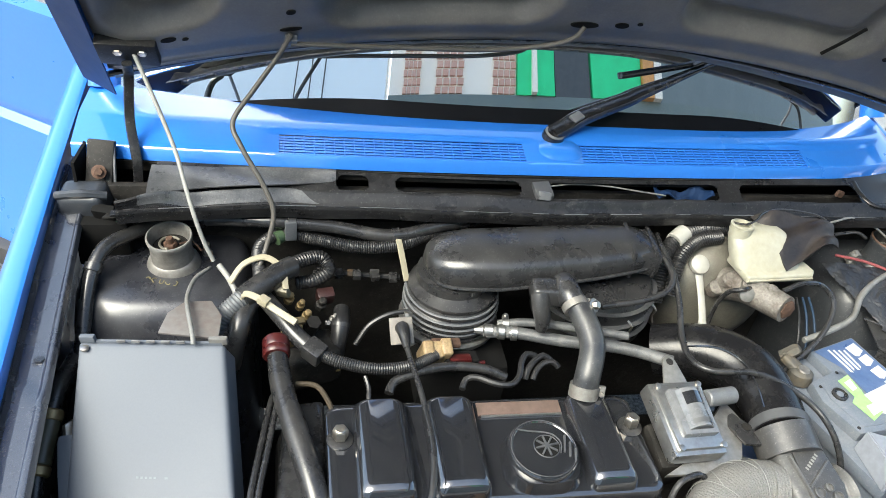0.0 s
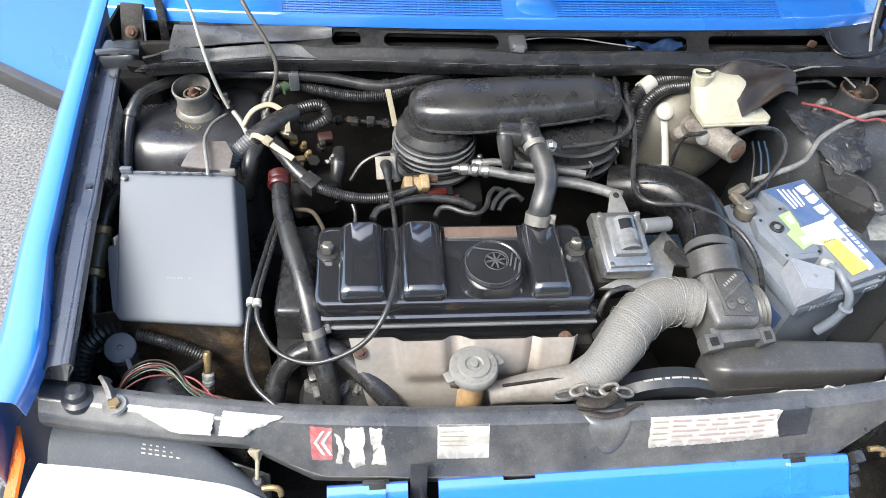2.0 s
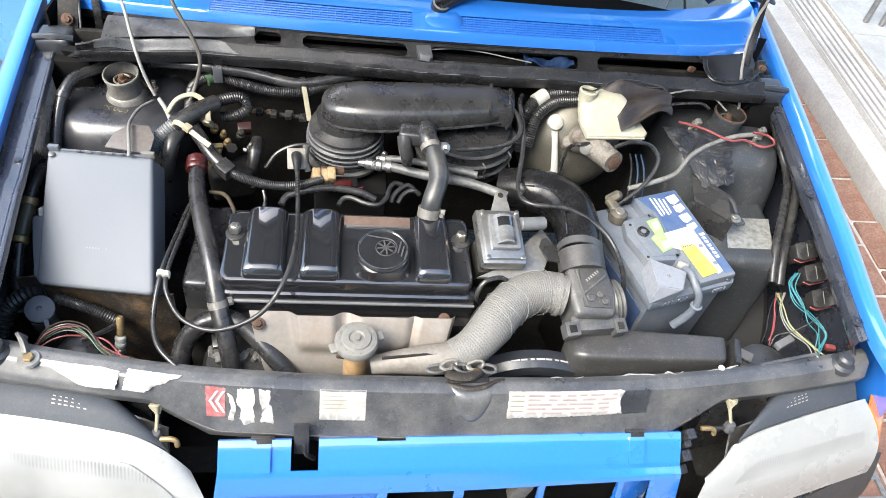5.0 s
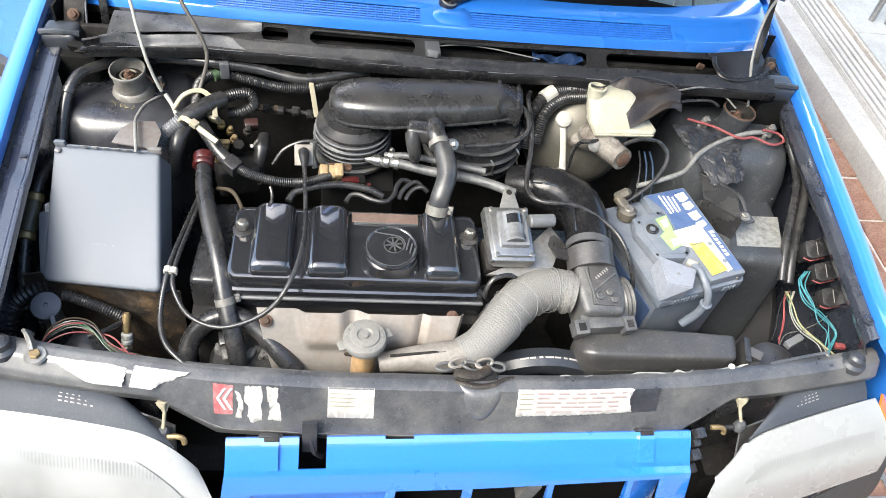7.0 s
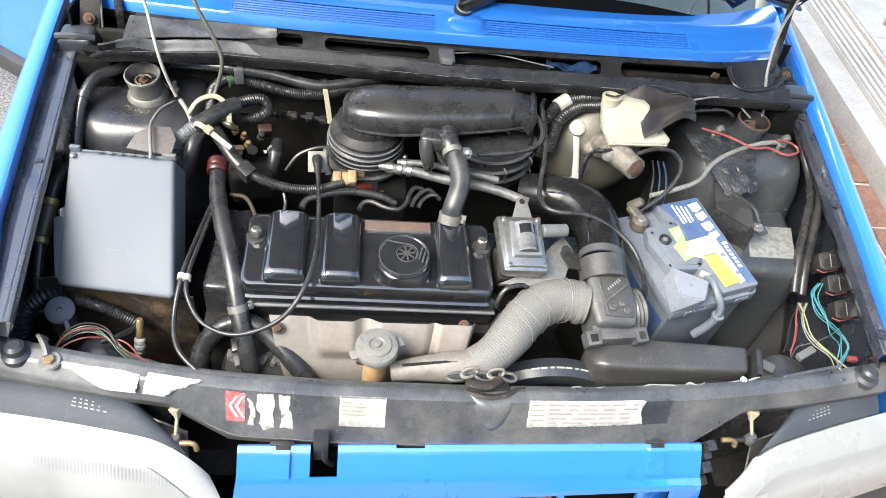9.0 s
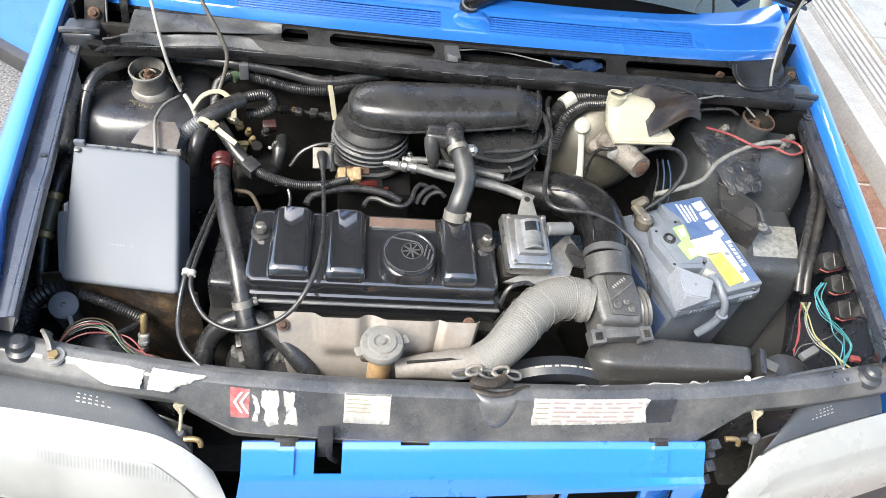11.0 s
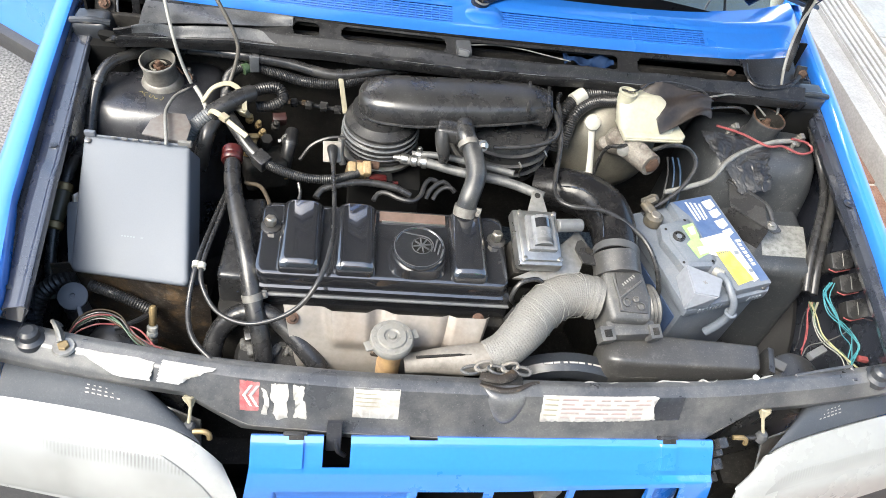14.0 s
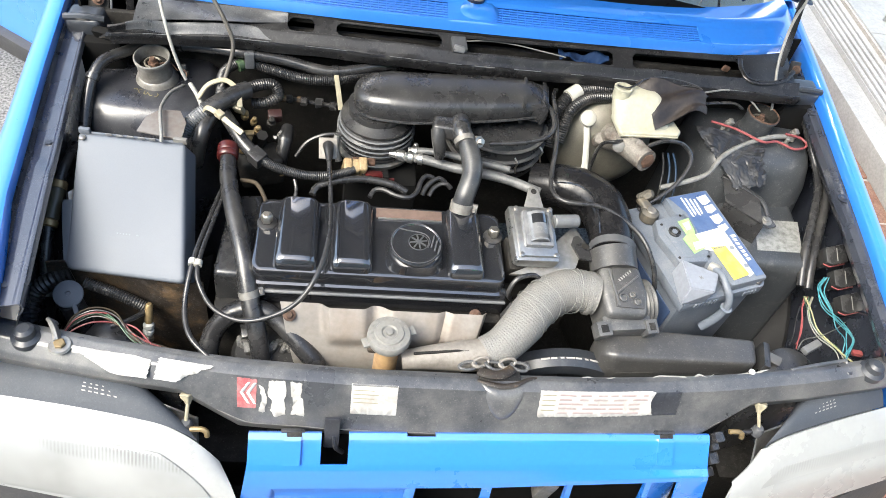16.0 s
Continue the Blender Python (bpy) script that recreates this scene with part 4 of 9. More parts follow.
def cowl():
    """The blue panel below the windscreen, with two sunken slatted vents."""
    def depth(x, v):
        full = cowl_front(x) + 0.135 - cowl_lip(x)
        if v < 0.2:
            return 0.010 * (v / 0.2) ** 1.3
        if v < 0.6:
            return 0.010 + 0.038 * (v - 0.2) / 0.4
        return 0.048 + (full - 0.048) * (v - 0.6) / 0.4

    def f(u, v):
        x = -0.69 + 1.342 * u
        d = depth(x, v)
        ends = min(x + 0.428, -0.040 - x) if x < -0.01 else min(x - 0.016, 0.585 - x)
        sunk = max(0.0, min(1.0, ends / 0.010)) * max(0.0, min(1.0, min(d - 0.006, 0.053 - d) / 0.003))
        return (x, cowl_lip(x) + d, cowl_z(x, d) - 0.0032 * sunk)

    def vent(u, v):
        x = -0.69 + 1.342 * u
        return 0.2 < v < 0.6 and (-0.412 < x < -0.055 or 0.030 < x < 0.42)

    panel = part("cowl_panel", sheet(f, 138, 40, 0.002, skip=vent), BLUE, car, "blue cowl panel with two slatted vents")
    # dark strip added to paint the shade below the cowl's front lip
    part("cowl_lip_shade", sheet(lambda u, v: (-0.66 + 1.305 * u, cowl_lip(-0.66 + 1.305 * u) + 0.003 + 0.004 * v, cowl_z(-0.66 + 1.305 * u, 0) - 0.002 - 0.016 * v), 132, 6, 0.003), DARK, panel, "dark strip for the shade under the lip")
    for x0, x1 in ((-0.415, -0.052), (0.027, 0.423)):
        for k in range(7):
            d = 0.0125 + 0.0055 * k
            pts = [(x0 + (x1 - x0) * i / 10, cowl_lip(x0 + (x1 - x0) * i / 10) + d, cowl_z(x0 + (x1 - x0) * i / 10, d) - 0.0050) for i in range(11)]
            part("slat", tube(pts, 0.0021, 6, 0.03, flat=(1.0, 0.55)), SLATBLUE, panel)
        n = int((x1 - x0) / 0.0135)
        b = bmesh.new()
        for i in range(n + 1):
            x = x0 + (x1 - x0) * i / n
            b = rod((x, cowl_lip(x) + 0.010, cowl_z(x, 0.010) - 0.0050), (x, cowl_lip(x) + 0.048, cowl_z(x, 0.048) - 0.0052), 0.0012, 4, b)
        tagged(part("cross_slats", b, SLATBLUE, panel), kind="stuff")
        # floor in the darkened blue, recess shade painted in
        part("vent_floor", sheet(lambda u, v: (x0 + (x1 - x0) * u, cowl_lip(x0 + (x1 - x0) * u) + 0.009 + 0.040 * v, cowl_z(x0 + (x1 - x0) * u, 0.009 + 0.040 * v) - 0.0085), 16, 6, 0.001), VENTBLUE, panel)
    # moulded hood below the wiper pivot
    hood = [[(-0.004 + w * math.copysign(abs(math.cos(a)) ** 0.7, math.cos(a)), y + d * math.sin(a), z) for a in [2 * math.pi * i / 28 for i in range(28)]] for w, d, y, z in ((0.042, 0.036, 0.546, 0.884), (0.036, 0.030, 0.549, 0.8955), (0.026, 0.020, 0.553, 0.9005), (0.012, 0.009, 0.556, 0.9015))]
    part("wiper_boss", loft(hood), BLUE, panel, "moulded hood below the wiper", angle=70)


def screen_point(x, s):
    """A point s metres up the windscreen from its foot at x."""
    y0 = cowl_front(x) + 0.128
    a = radians(64)
    return (x * (1 - 0.12 * s), y0 + s * math.cos(a), cowl_z(x, 0.135) - 0.006 + s * math.sin(a))


def windscreen():
    ws = part("windscreen", sheet(lambda u, v: screen_point(-0.66 + 1.32 * u, 0.002 + 0.70 * v), 40, 20, 0.004), GLASS, car, "raked windscreen mirroring a street front")
    ws.visible_shadow = False
    part("black_band", sheet(lambda u, v: (lambda p: (p[0], p[1] - 0.002, p[2] + 0.003))(screen_point(-0.535 + 1.035 * u, -0.006 + 0.033 * math.sin(min(1.0, 3.5 * u, 4 * (1 - u)) * math.pi / 2) * v)), 80, 3, 0.001), BAND, ws, "black ceramic band")
    part("dashboard", sheet(lambda u, v: (-0.62 + 1.24 * u, 0.66 + 0.08 * abs(2 * u - 1) ** 2 + 0.36 * v, 0.875 + 0.06 * v - 0.3 * max(0, v - 0.8)), 20, 12, 0.004), INTERIOR, car, "dark dashboard top")
    for s in (-1, 1):
        part("pillar", tube([screen_point(s * 0.672, 0.0), screen_point(s * 0.675, 0.35), screen_point(s * 0.68, 0.72)], 0.024, 10, 0.05), BLUE, car)
    part("side_window", sheet(lambda u, v: (0.690 - 0.10 * v, 0.72 + 0.20 * v + 0.9 * u, 0.90 + 0.50 * v), 8, 6, 0.004), BAND, car, "dark side window")
    part("roof", sheet(lambda u, v: (-0.60 + 1.2 * u, 1.04 + 1.55 * v, 1.505 - 0.05 * (2 * u - 1) ** 2 - 0.04 * v * v), 20, 14, 0.003), BLUE, car)
    part("interior_floor", box((1.3, 1.7, 0.02), (0, 1.55, 0.35), bevel=0.0), INTERIOR, car)
    part("tailgate", box((1.26, 0.05, 1.0), (0, 2.60, 0.80), (-8, 0, 0), bevel=0.03, seg=3), BLUE, car)
    part("body_side", box((0.06, 1.72, 0.62), (0.742, 1.75, 0.56), (0, -2, 0), bevel=0.03, seg=3), BLUE, car)
    part("rear_side", box((0.06, 0.75, 0.62), (-0.742, 2.22, 0.56), (0, 2, 0), bevel=0.03, seg=3), BLUE, car)
    for s in (-1, 1):
        part("seat", box((0.48, 0.14, 0.62), (s * 0.34, 1.72, 0.75), (-16, 0, 0), bevel=0.05, seg=3), INTERIOR, car)
        part("rear_pillar", box((0.05, 0.12, 0.50), (s * 0.66, 2.40, 1.09), (-10, s * -10, 0), bevel=0.015), BLUE, car)
    part("wheel_well_panel", box((1.3, 0.02, 0.55), (0, 0.62, 0.57), bevel=0.0), INTERIOR, car)


def wiper():
    w = thing("wiper", (-0.012, 0.575, 0.89), "glossy black windscreen wiper arm resting on the glass", "wiper")
    black = mat("satin_black_wiper_paint", (0.008, 0.008, 0.009), 0.22, coat=0.5, spots=(0.03, 0.03, 0.03), amount=0.4, size=30, bump=0.02)
    part("pivot", lathe([(0.017, -0.020), (0.017, 0.004), (0.0155, 0.009), (0.010, 0.012), (0.0, 0.0125)], pose(-0.008, 0.566, 0.902, 14, 8, 0), 28), black, w)
    # grey ring painted in as the highlight round the pivot cap
    part("pivot_highlight", lathe([(0.0155, 0.0085), (0.0150, 0.0100), (0.0125, 0.0115), (0.0120, 0.0100)], pose(-0.008, 0.566, 0.902, 14, 8, 0), 28, caps=False), GREYRUB, w, "pale ring for the pivot cap's highlight")
    part("arm", tube([(-0.010, 0.566, 0.908), (0.018, 0.578, 0.918), (0.040, 0.588, 0.926), (0.075, 0.598, 0.936), (0.115, 0.608, 0.948), (0.135, 0.614, 0.956), (0.180, 0.626, 0.9705), (0.249, 0.646, 0.993), (0.32, 0.668, 1.014)], [0.0150, 0.0150, 0.0135, 0.0125, 0.0105, 0.0072, 0.0052, 0.0048, 0.0045], 12, 0.006, flat=(1, 0.62), exponent=3.2), black, w)
    part("spring_box", box((0.020, 0.016, 0.012), (0.028, 0.579, 0.928), (14, -18, 26), bevel=0.003), GREYRUB, w, "scuffed grey hinge knuckle")
    part("blade", tube([(0.105, 0.632, 0.976), (0.172, 0.642, 0.985), (0.24, 0.654, 0.995), (0.34, 0.680, 1.015)], 0.0045, 8, flat=(0.8, 1.3)), black, w, "thin black wiper blade")
    part("blade_clip", box((0.020, 0.008, 0.010), (0.235, 0.648, 0.994), (0, -18, 14), bevel=0.002), black, w)


HOOD_UP = radians(53.5)


def hood_point(x, s, lift=0.0):
    """A point of the raised bonnet: x across, s metres from the rear edge towards its nose."""
    q = abs(x / 0.683)
    z0 = 1.016 - 0.118 * q ** 2.1
    y0 = 0.618 + 0.048 * q ** 2.2
    bow = -0.06 * s * s
    return (x, y0 - s * math.cos(HOOD_UP) + (lift + bow) * math.sin(HOOD_UP) * -1, z0 + s * math.sin(HOOD_UP) - (lift + bow) * math.cos(HOOD_UP))


def thin_lip(x):
    """How much thinner the bonnet's rear lip is at x than at its far corner."""
    return 0.012 * min(1.0, max(0.0, (0.36 - x) / 0.2))


def bonnet():
    h = thing("bonnet", (0, 0.64, 0.95), "raised bonnet with a ribbed black underside and blue edge", "bonnet")
    part("skin", sheet(lambda u, v: hood_point(-0.683 + 1.366 * u, 0.80 * v, -0.026), 50, 30, 0.002), BLUE, h, "blue outer skin")

    def under(u, v):
        x, s = -0.636 + 1.272 * u, 0.004 + 0.785 * v
        lift = 0.004
        edge = min(s / 0.05, (0.636 - abs(x)) / 0.04, 1.0)
        lift += 0.012 * max(0.0, edge)
        for cx, hw, s0, s1 in ((-0.545, 0.075, 0.125, 0.46), (-0.205, 0.155, 0.085, 0.46), (0.275, 0.165, 0.098, 0.46), (0.55, 0.07, 0.14, 0.46), (0.0, 0.5, 0.52, 0.73)):
            # rounded corners: distance inside a rounded rectangle
            qx, qs = abs(x - cx) - hw + 0.06, abs(s - (s0 + s1) / 2) - (s1 - s0) / 2 + 0.06
            inside = 0.06 - math.hypot(max(qx, 0.0), max(qs, 0.0)) - min(max(qx, qs), 0.0)
            k = max(0.0, min(1.0, inside / 0.022))
            lift -= 0.026 * k * k * (3 - 2 * k)
            k = max(0.0, min(1.0, (inside - 0.034) / 0.012))
            lift += 0.007 * k * k * (3 - 2 * k)
        lift -= thin_lip(x) * max(0.0, 1 - s / 0.09)
        lift += 0.006 * math.exp(-((s - 0.052) / 0.007) ** 2) - 0.009 * math.exp(-((s - 0.030) / 0.012) ** 2)
        return hood_point(x, s, lift)

    part("inner_frame", sheet(under, 170, 130, 0.0015), HOODGREY, h, "dusty black pressed inner frame", angle=70)
    for s in (-1, 1):
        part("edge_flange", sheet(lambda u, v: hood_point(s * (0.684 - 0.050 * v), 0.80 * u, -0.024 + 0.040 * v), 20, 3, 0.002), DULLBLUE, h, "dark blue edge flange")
        arm = tube([(s * 0.600, 0.575, 0.985), (s * 0.604, 0.592, 0.955), (s * 0.607, 0.580, 0.90), (s * 0.598, 0.548, 0.850), (s * 0.60, 0.540, 0.80)], 0.0068, 8, 0.006, flat=(1.0, 0.6), exponent=4)
        part("hinge", arm, BLACKRAIL, h, "black hinge arm")
        part("hinge_plate", box((0.075, 0.018, 0.05), (s * 0.598, 0.583, 1.0), (90 - 53.5, 0, 0), bevel=0.004), DARK, h)
        for dx in (-0.014, 0.016):
            part("bolt", bolt((s * 0.595 + dx, 0.574, 1.003), 0.006, 0.006, (0, -math.sin(HOOD_UP), -math.cos(HOOD_UP))), STEEL, h)
    part("rear_lip", tube([hood_point(-0.64 + 1.28 * i / 24, 0.040, 0.016 - 0.8 * thin_lip(-0.64 + 1.28 * i / 24)) for i in range(25)], 0.0065, 8, 0.02, flat=(1.4, 0.6)), BLACK_PAINT, h, "rolled grey-black rear lip")
    part("washer_hose", tube([hood_point(-0.392, 0.078, 0.026), hood_point(-0.34, 0.066, 0.026), hood_point(-0.25, 0.050, 0.026), hood_point(-0.13, 0.040, 0.026), hood_point(-0.05, 0.058, 0.028), hood_point(-0.018, 0.078, 0.028), hood_point(-0.006, 0.094, 0.020)], 0.0035, 8), TAUPE, h, "thin washer hose")
    # raised near-black discs and a bar paint the dark of holes and slit
    for x, s, wide, high in ((-0.006, 0.094, 0.020, 0.007), (0.046, 0.098, 0.010, 0.006), (0.070, 0.104, 0.004, 0.003), (-0.545, 0.110, 0.010, 0.005), (-0.524, 0.106, 0.004, 0.003), (-0.575, 0.112, 0.005, 0.003), (-0.392, 0.098, 0.014, 0.004), (-0.392, 0.135, 0.006, 0.005), (0.47, 0.13, 0.005, 0.004)):
        hole = [[hood_point(x + wide * math.cos(math.pi * i / 10), s + high * math.sin(math.pi * i / 10), lift) for i in range(20)] for lift in (0.0150, 0.0172)]
        part("hole", loft(hole), VOID, h, "dark punched hole")
    part("slit", tube([hood_point(0.366, 0.105, 0.016), hood_point(0.378, 0.140, 0.016), hood_point(0.388, 0.176, 0.016)], 0.0028, 6), VOID, h, "narrow dark slit")
    p = hood_point(-0.392, 0.080, 0.022)
    part("hose_clip", box((0.016, 0.010, 0.014), p, (36, 0, 0), bevel=0.002), GREYRUB, h, "grey plastic hose clip")


SLAMPAINT = mat("scuffed_slam_paint", (0.044, 0.046, 0.051), 0.33, coat=0.45, spots=(0.150, 0.147, 0.140), amount=0.7, size=11, fine=420, bump=0.05, spread=0.1, dust=0.3)


def slam_profile(x):
    """Rear edge, crest and front foot of the front cross panel at x, as (y, z) pairs."""
    q = abs(x / 0.655)
    yr = -0.060 + 0.057 * q ** 2.4
    zr = 0.665
    mid = min(1.0, max(0.0, (0.430 - abs(x)) / 0.08))
    yf = yr - (0.046 if x < 0 else 0.038) - (0.016 if x < 0 else 0.024) * mid
    zf = 0.645 - 0.043 * mid
    return [(yr + 0.002, zr - 0.045), (yr, zr), (yr - 0.010, zr + 0.004), (yr - 0.026, zr + 0.001), (yf + 0.004, zf + 0.006), (yf, zf - 0.002), (yf + 0.004, zf - 0.02)]


def slam_point(x, k):
    """A point of the front cross panel at x, k profile steps from its rear flange, with its slight waves."""
    p = slam_profile(x)
    i = min(int(k), len(p) - 2)
    t = k - i
    at = Vector((x, p[i][0] + (p[i + 1][0] - p[i][0]) * t, p[i][1] + (p[i + 1][1] - p[i][1]) * t))
    at.z += 0.0010 * math.sin(23 * x) * math.sin(11 * x)
    return at


def slam_panel():
    def f(u, v):
        return slam_point(-0.692 + 1.384 * u, v * 6)

    sp = part("slam_panel", sheet(f, 150, 36, 0.002), SLAMPAINT, car, "scuffed black front cross panel with torn labels")

    def paper(name, outline, material, text="", lift=0.0024, parent=None, rag=0.0012, seed=1, curl=0.0):
        """A sheet of paper cut to an outline in (x, k) on the panel, with ragged torn edges."""
        rnd = random.Random(seed)
        b = bmesh.new()
        pts = []
        for (xa, ka), (xb, kb) in zip(outline, outline[1:] + outline[:1]):
            n = max(2, int(math.hypot(xb - xa, (kb - ka) * 0.045) / 0.0028))
            for q in range(n):
                w = 0.0 if q == 0 else rag
                pts.append((xa + (xb - xa) * q / n + rnd.uniform(-w, w), ka + (kb - ka) * q / n + rnd.uniform(-w, w) * 22))
        face = b.faces.new([b.verts.new((x, k * 0.045, 0)) for x, k in pts])
        bmesh.ops.triangulate(b, faces=[face])
        xs, ks = [q[0] for q in pts], [q[1] for q in pts]
        cuts = [((0.012 * q, 0, 0), (1, 0, 0)) for q in range(int(min(xs) / 0.012) - 1, int(max(xs) / 0.012) + 2)]
        cuts += [((0, 0.045 * 0.25 * q, 0), (0, 1, 0)) for q in range(int(min(ks) / 0.25), int(max(ks) / 0.25) + 2)]
        for co, no in cuts:
            bmesh.ops.bisect_plane(b, geom=b.verts[:] + b.edges[:] + b.faces[:], plane_co=co, plane_no=no)
        for v in b.verts:
            x, k = v.co.x, v.co.y / 0.045
            up = lift + curl * (max(0.0, k - 3.1) ** 1.4 + 0.14 * (1 + math.sin(210 * x + 3.1 * k)))
            v.co = slam_point(x, k) + Vector((0, -up * 0.6, up))
        made = bmesh.ops.extrude_face_region(b, geom=b.faces[:])
        for v in made["geom"]:
            if isinstance(v, bmesh.types.BMVert):
                v.co += Vector((0, -0.0002, 0.0004))
        return part(name, b, material, parent or sp, text, angle=80)

    # red and white emblem label: plain shapes
    red = paper("emblem_label", [(-0.353, 3.06), (-0.325, 3.08), (-0.326, 3.78), (-0.352, 3.80)], REDLABEL, "faded red label with white chevrons", rag=0.0005)
    for x in (-0.349, -0.340):
        for k0, k1 in ((3.42, 3.16), (3.42, 3.68)):
            paper("chevron", [(x, 3.42), (x + 0.011, k1), (x + 0.015, k1), (x + 0.005, 3.42)], WHITE, "", 0.0034, red, 0.0003)
    paper("torn_label", [(-0.323, 3.2), (-0.316, 3.25), (-0.311, 3.5), (-0.313, 3.85), (-0.322, 3.85), (-0.318, 3.5)], PAPER, "torn white label remains", seed=2)
    paper("torn_label", [(-0.309, 3.08), (-0.286, 3.06), (-0.284, 3.35), (-0.287, 3.5), (-0.284, 3.88), (-0.300, 3.95), (-0.306, 3.8), (-0.304, 3.55), (-0.310, 3.4)], PAPER, "torn white label remains", seed=3)
    paper("torn_label", [(-0.279, 3.06), (-0.262, 3.08), (-0.264, 3.42), (-0.260, 3.5), (-0.258, 3.88), (-0.277, 3.86), (-0.274, 3.62), (-0.268, 3.5), (-0.277, 3.42), (-0.272, 3.25)], PAPER, "torn white label remains", seed=4)
    lab = paper("paper_label", [(-0.193, 2.9), (-0.127, 2.9), (-0.127, 3.72), (-0.193, 3.72)], PAPER, "white service label", rag=0.0002)
    paper("print_bar", [(-0.192, 2.92), (-0.128, 2.92), (-0.128, 3.02), (-0.192, 3.02)], INK, "", 0.0030, lab, 0.0)
    for q in range(4):
        paper("print_bar", [(-0.190, 3.12 + 0.1 * q), (-0.16 + 0.006 * (q % 2), 3.12 + 0.1 * q), (-0.16 + 0.006 * (q % 2), 3.14 + 0.1 * q), (-0.190, 3.14 + 0.1 * q)], TIE, "", 0.0030, lab, 0.0)
    lab = paper("warning_label", [(0.082, 2.85), (0.255, 2.82), (0.262, 3.0), (0.256, 3.25), (0.262, 3.58), (0.082, 3.64)], PAPER, "faded red and white warning label", rag=0.0006)
    rnd = random.Random(8)
    for q in range(6):
        k = 2.93 + 0.112 * q
        x = 0.112
        while x < 0.242:
            w = rnd.uniform(0.012, 0.04)
            paper("print_bar", [(x, k), (min(x + w, 0.25), k), (min(x + w, 0.25), k + 0.05), (x, k + 0.05)], PINKPAPER, "", 0.0030, lab, 0.0)
            x += w + rnd.uniform(0.002, 0.012)
    for q in range(5):
        paper("print_block", [(0.086, 2.93 + 0.13 * q), (0.106, 2.93 + 0.13 * q), (0.106, 2.96 + 0.13 * q), (0.086, 2.96 + 0.13 * q)], TIE, "", 0.0030, lab, 0.0)
    paper("dark_tape", [(0.256, 2.95), (0.304, 2.95), (0.302, 3.6), (0.258, 3.6)], BLACK_PAINT, "black tape end", 0.0018, rag=0.0005)
    paper("torn_paper", [(-0.590, 2.6), (-0.492, 2.55), (-0.470, 2.75), (-0.474, 4.1), (-0.512, 4.2), (-0.490, 3.35), (-0.512, 3.3), (-0.522, 3.95), (-0.556, 3.35)], PAPER, "torn white paper", rag=0.0010, seed=5, curl=0.007)
    paper("torn_paper", [(-0.460, 2.4), (-0.385, 2.5), (-0.390, 2.8), (-0.420, 3.4), (-0.434, 4.0), (-0.464, 4.0)], PAPER, "torn white paper", rag=0.0010, seed=6, curl=0.007)
    # hinge-end bolts and rubber buffers
    for s in (-1, 1):
        b = lathe([(0.020, -0.004), (0.020, 0.006), (0.014, 0.010), (0.013, 0.020), (0.008, 0.024), (0.0, 0.024)], pose(s * 0.642, -0.026, 0.664), 24)
        part("rubber_buffer", b, HOUSING, sp, "black rubber buffer")
        part("bolt", bolt((s * 0.60 + (0.0 if s > 0 else 0.03), -0.030, 0.664), 0.007, 0.006), BLACK_PAINT, sp)
    tab = part("earth_tab", tube([(-0.612, 0.002, 0.662), (-0.616, -0.004, 0.676), (-0.610, -0.012, 0.684), (-0.603, -0.022, 0.680), (-0.598, -0.034, 0.674)], [0.005, 0.006, 0.006, 0.007, 0.008], 8, flat=(1.0, 0.55), exponent=3), CAST, sp, "bent corroded steel tab")
    part("tab_bolt", bolt((-0.594, -0.040, 0.668), 0.008, 0.010), BRASS, tab, "corroded brass bolt")
    part("tab_ring", lathe([(0.014, 0), (0.016, 0.003), (0.014, 0.006), (0.010, 0.006)], pose(-0.594, -0.040, 0.667), 18), CAST, tab)
    rim = [(0.045 * (1 if 0 < q < 5 else -1) + 0.007 * math.cos(a), 0.007 * (1 if q in (3, 4, 5, 6) else -1) + 0.005 * math.sin(a)) for q, a in ((1, -1.57), (2, -0.4), (3, 0.4), (4, 1.57), (5, 1.57), (6, 2.74), (7, 3.54), (8, 4.71), (1, -1.57))]
    b = tube([(x, y, 0.0) for x, y in rim], 0.0022, 6, 0.004, flat=(1.4, 0.8))
    b.transform(pose(0.556, -0.0305, 0.6672, 4, 0, 12))
    part("pressed_frame", b, SLAMPAINT, sp, "raised oblong pressing")
    # near-black plate painting the shade of a slot
    part("keyhole_slot", box((0.012, 0.005, 0.001), (0.588, -0.024, 0.6690), (4, 0, -30), bevel=0.0), VOID, sp, "small dark slot")
    # torn strip of old sealing paper along the rear edge
    rnd = random.Random(12)
    for x0, n in ((0.150, 5), (0.262, 9), (0.395, 6)):
        pts = [slam_point(x0 + 0.013 * i, 1.05) + Vector((0, rnd.uniform(-0.004, 0.004), 0.001 + rnd.uniform(0, 0.002))) for i in range(n)]
        part("torn_seal", tube(pts, [0.0008] + [rnd.uniform(0.0005, 0.0014) for i in range(n - 2)] + [0.0004], 6, 0.004, flat=(1.6, 0.5)), CABLE, sp, "torn pale sealing strip")
    part("worn_edge", tube([slam_point(-0.38 + 0.04 * i, 4.9) + Vector((0, -0.0008, 0.0006 * (i % 2))) for i in range(20)], 0.0014, 6, 0.01), CAST, sp, "rubbed bare-metal edge")
    # near-black line laid on the panel paints the shade of a groove
    part("pressed_groove", tube([slam_point(-0.27 + 0.035 * i, 1.75) for i in range(19)], 0.0022, 6, 0.012, flat=(1.2, 0.7)), VOID, sp, "black line for the groove's shade")
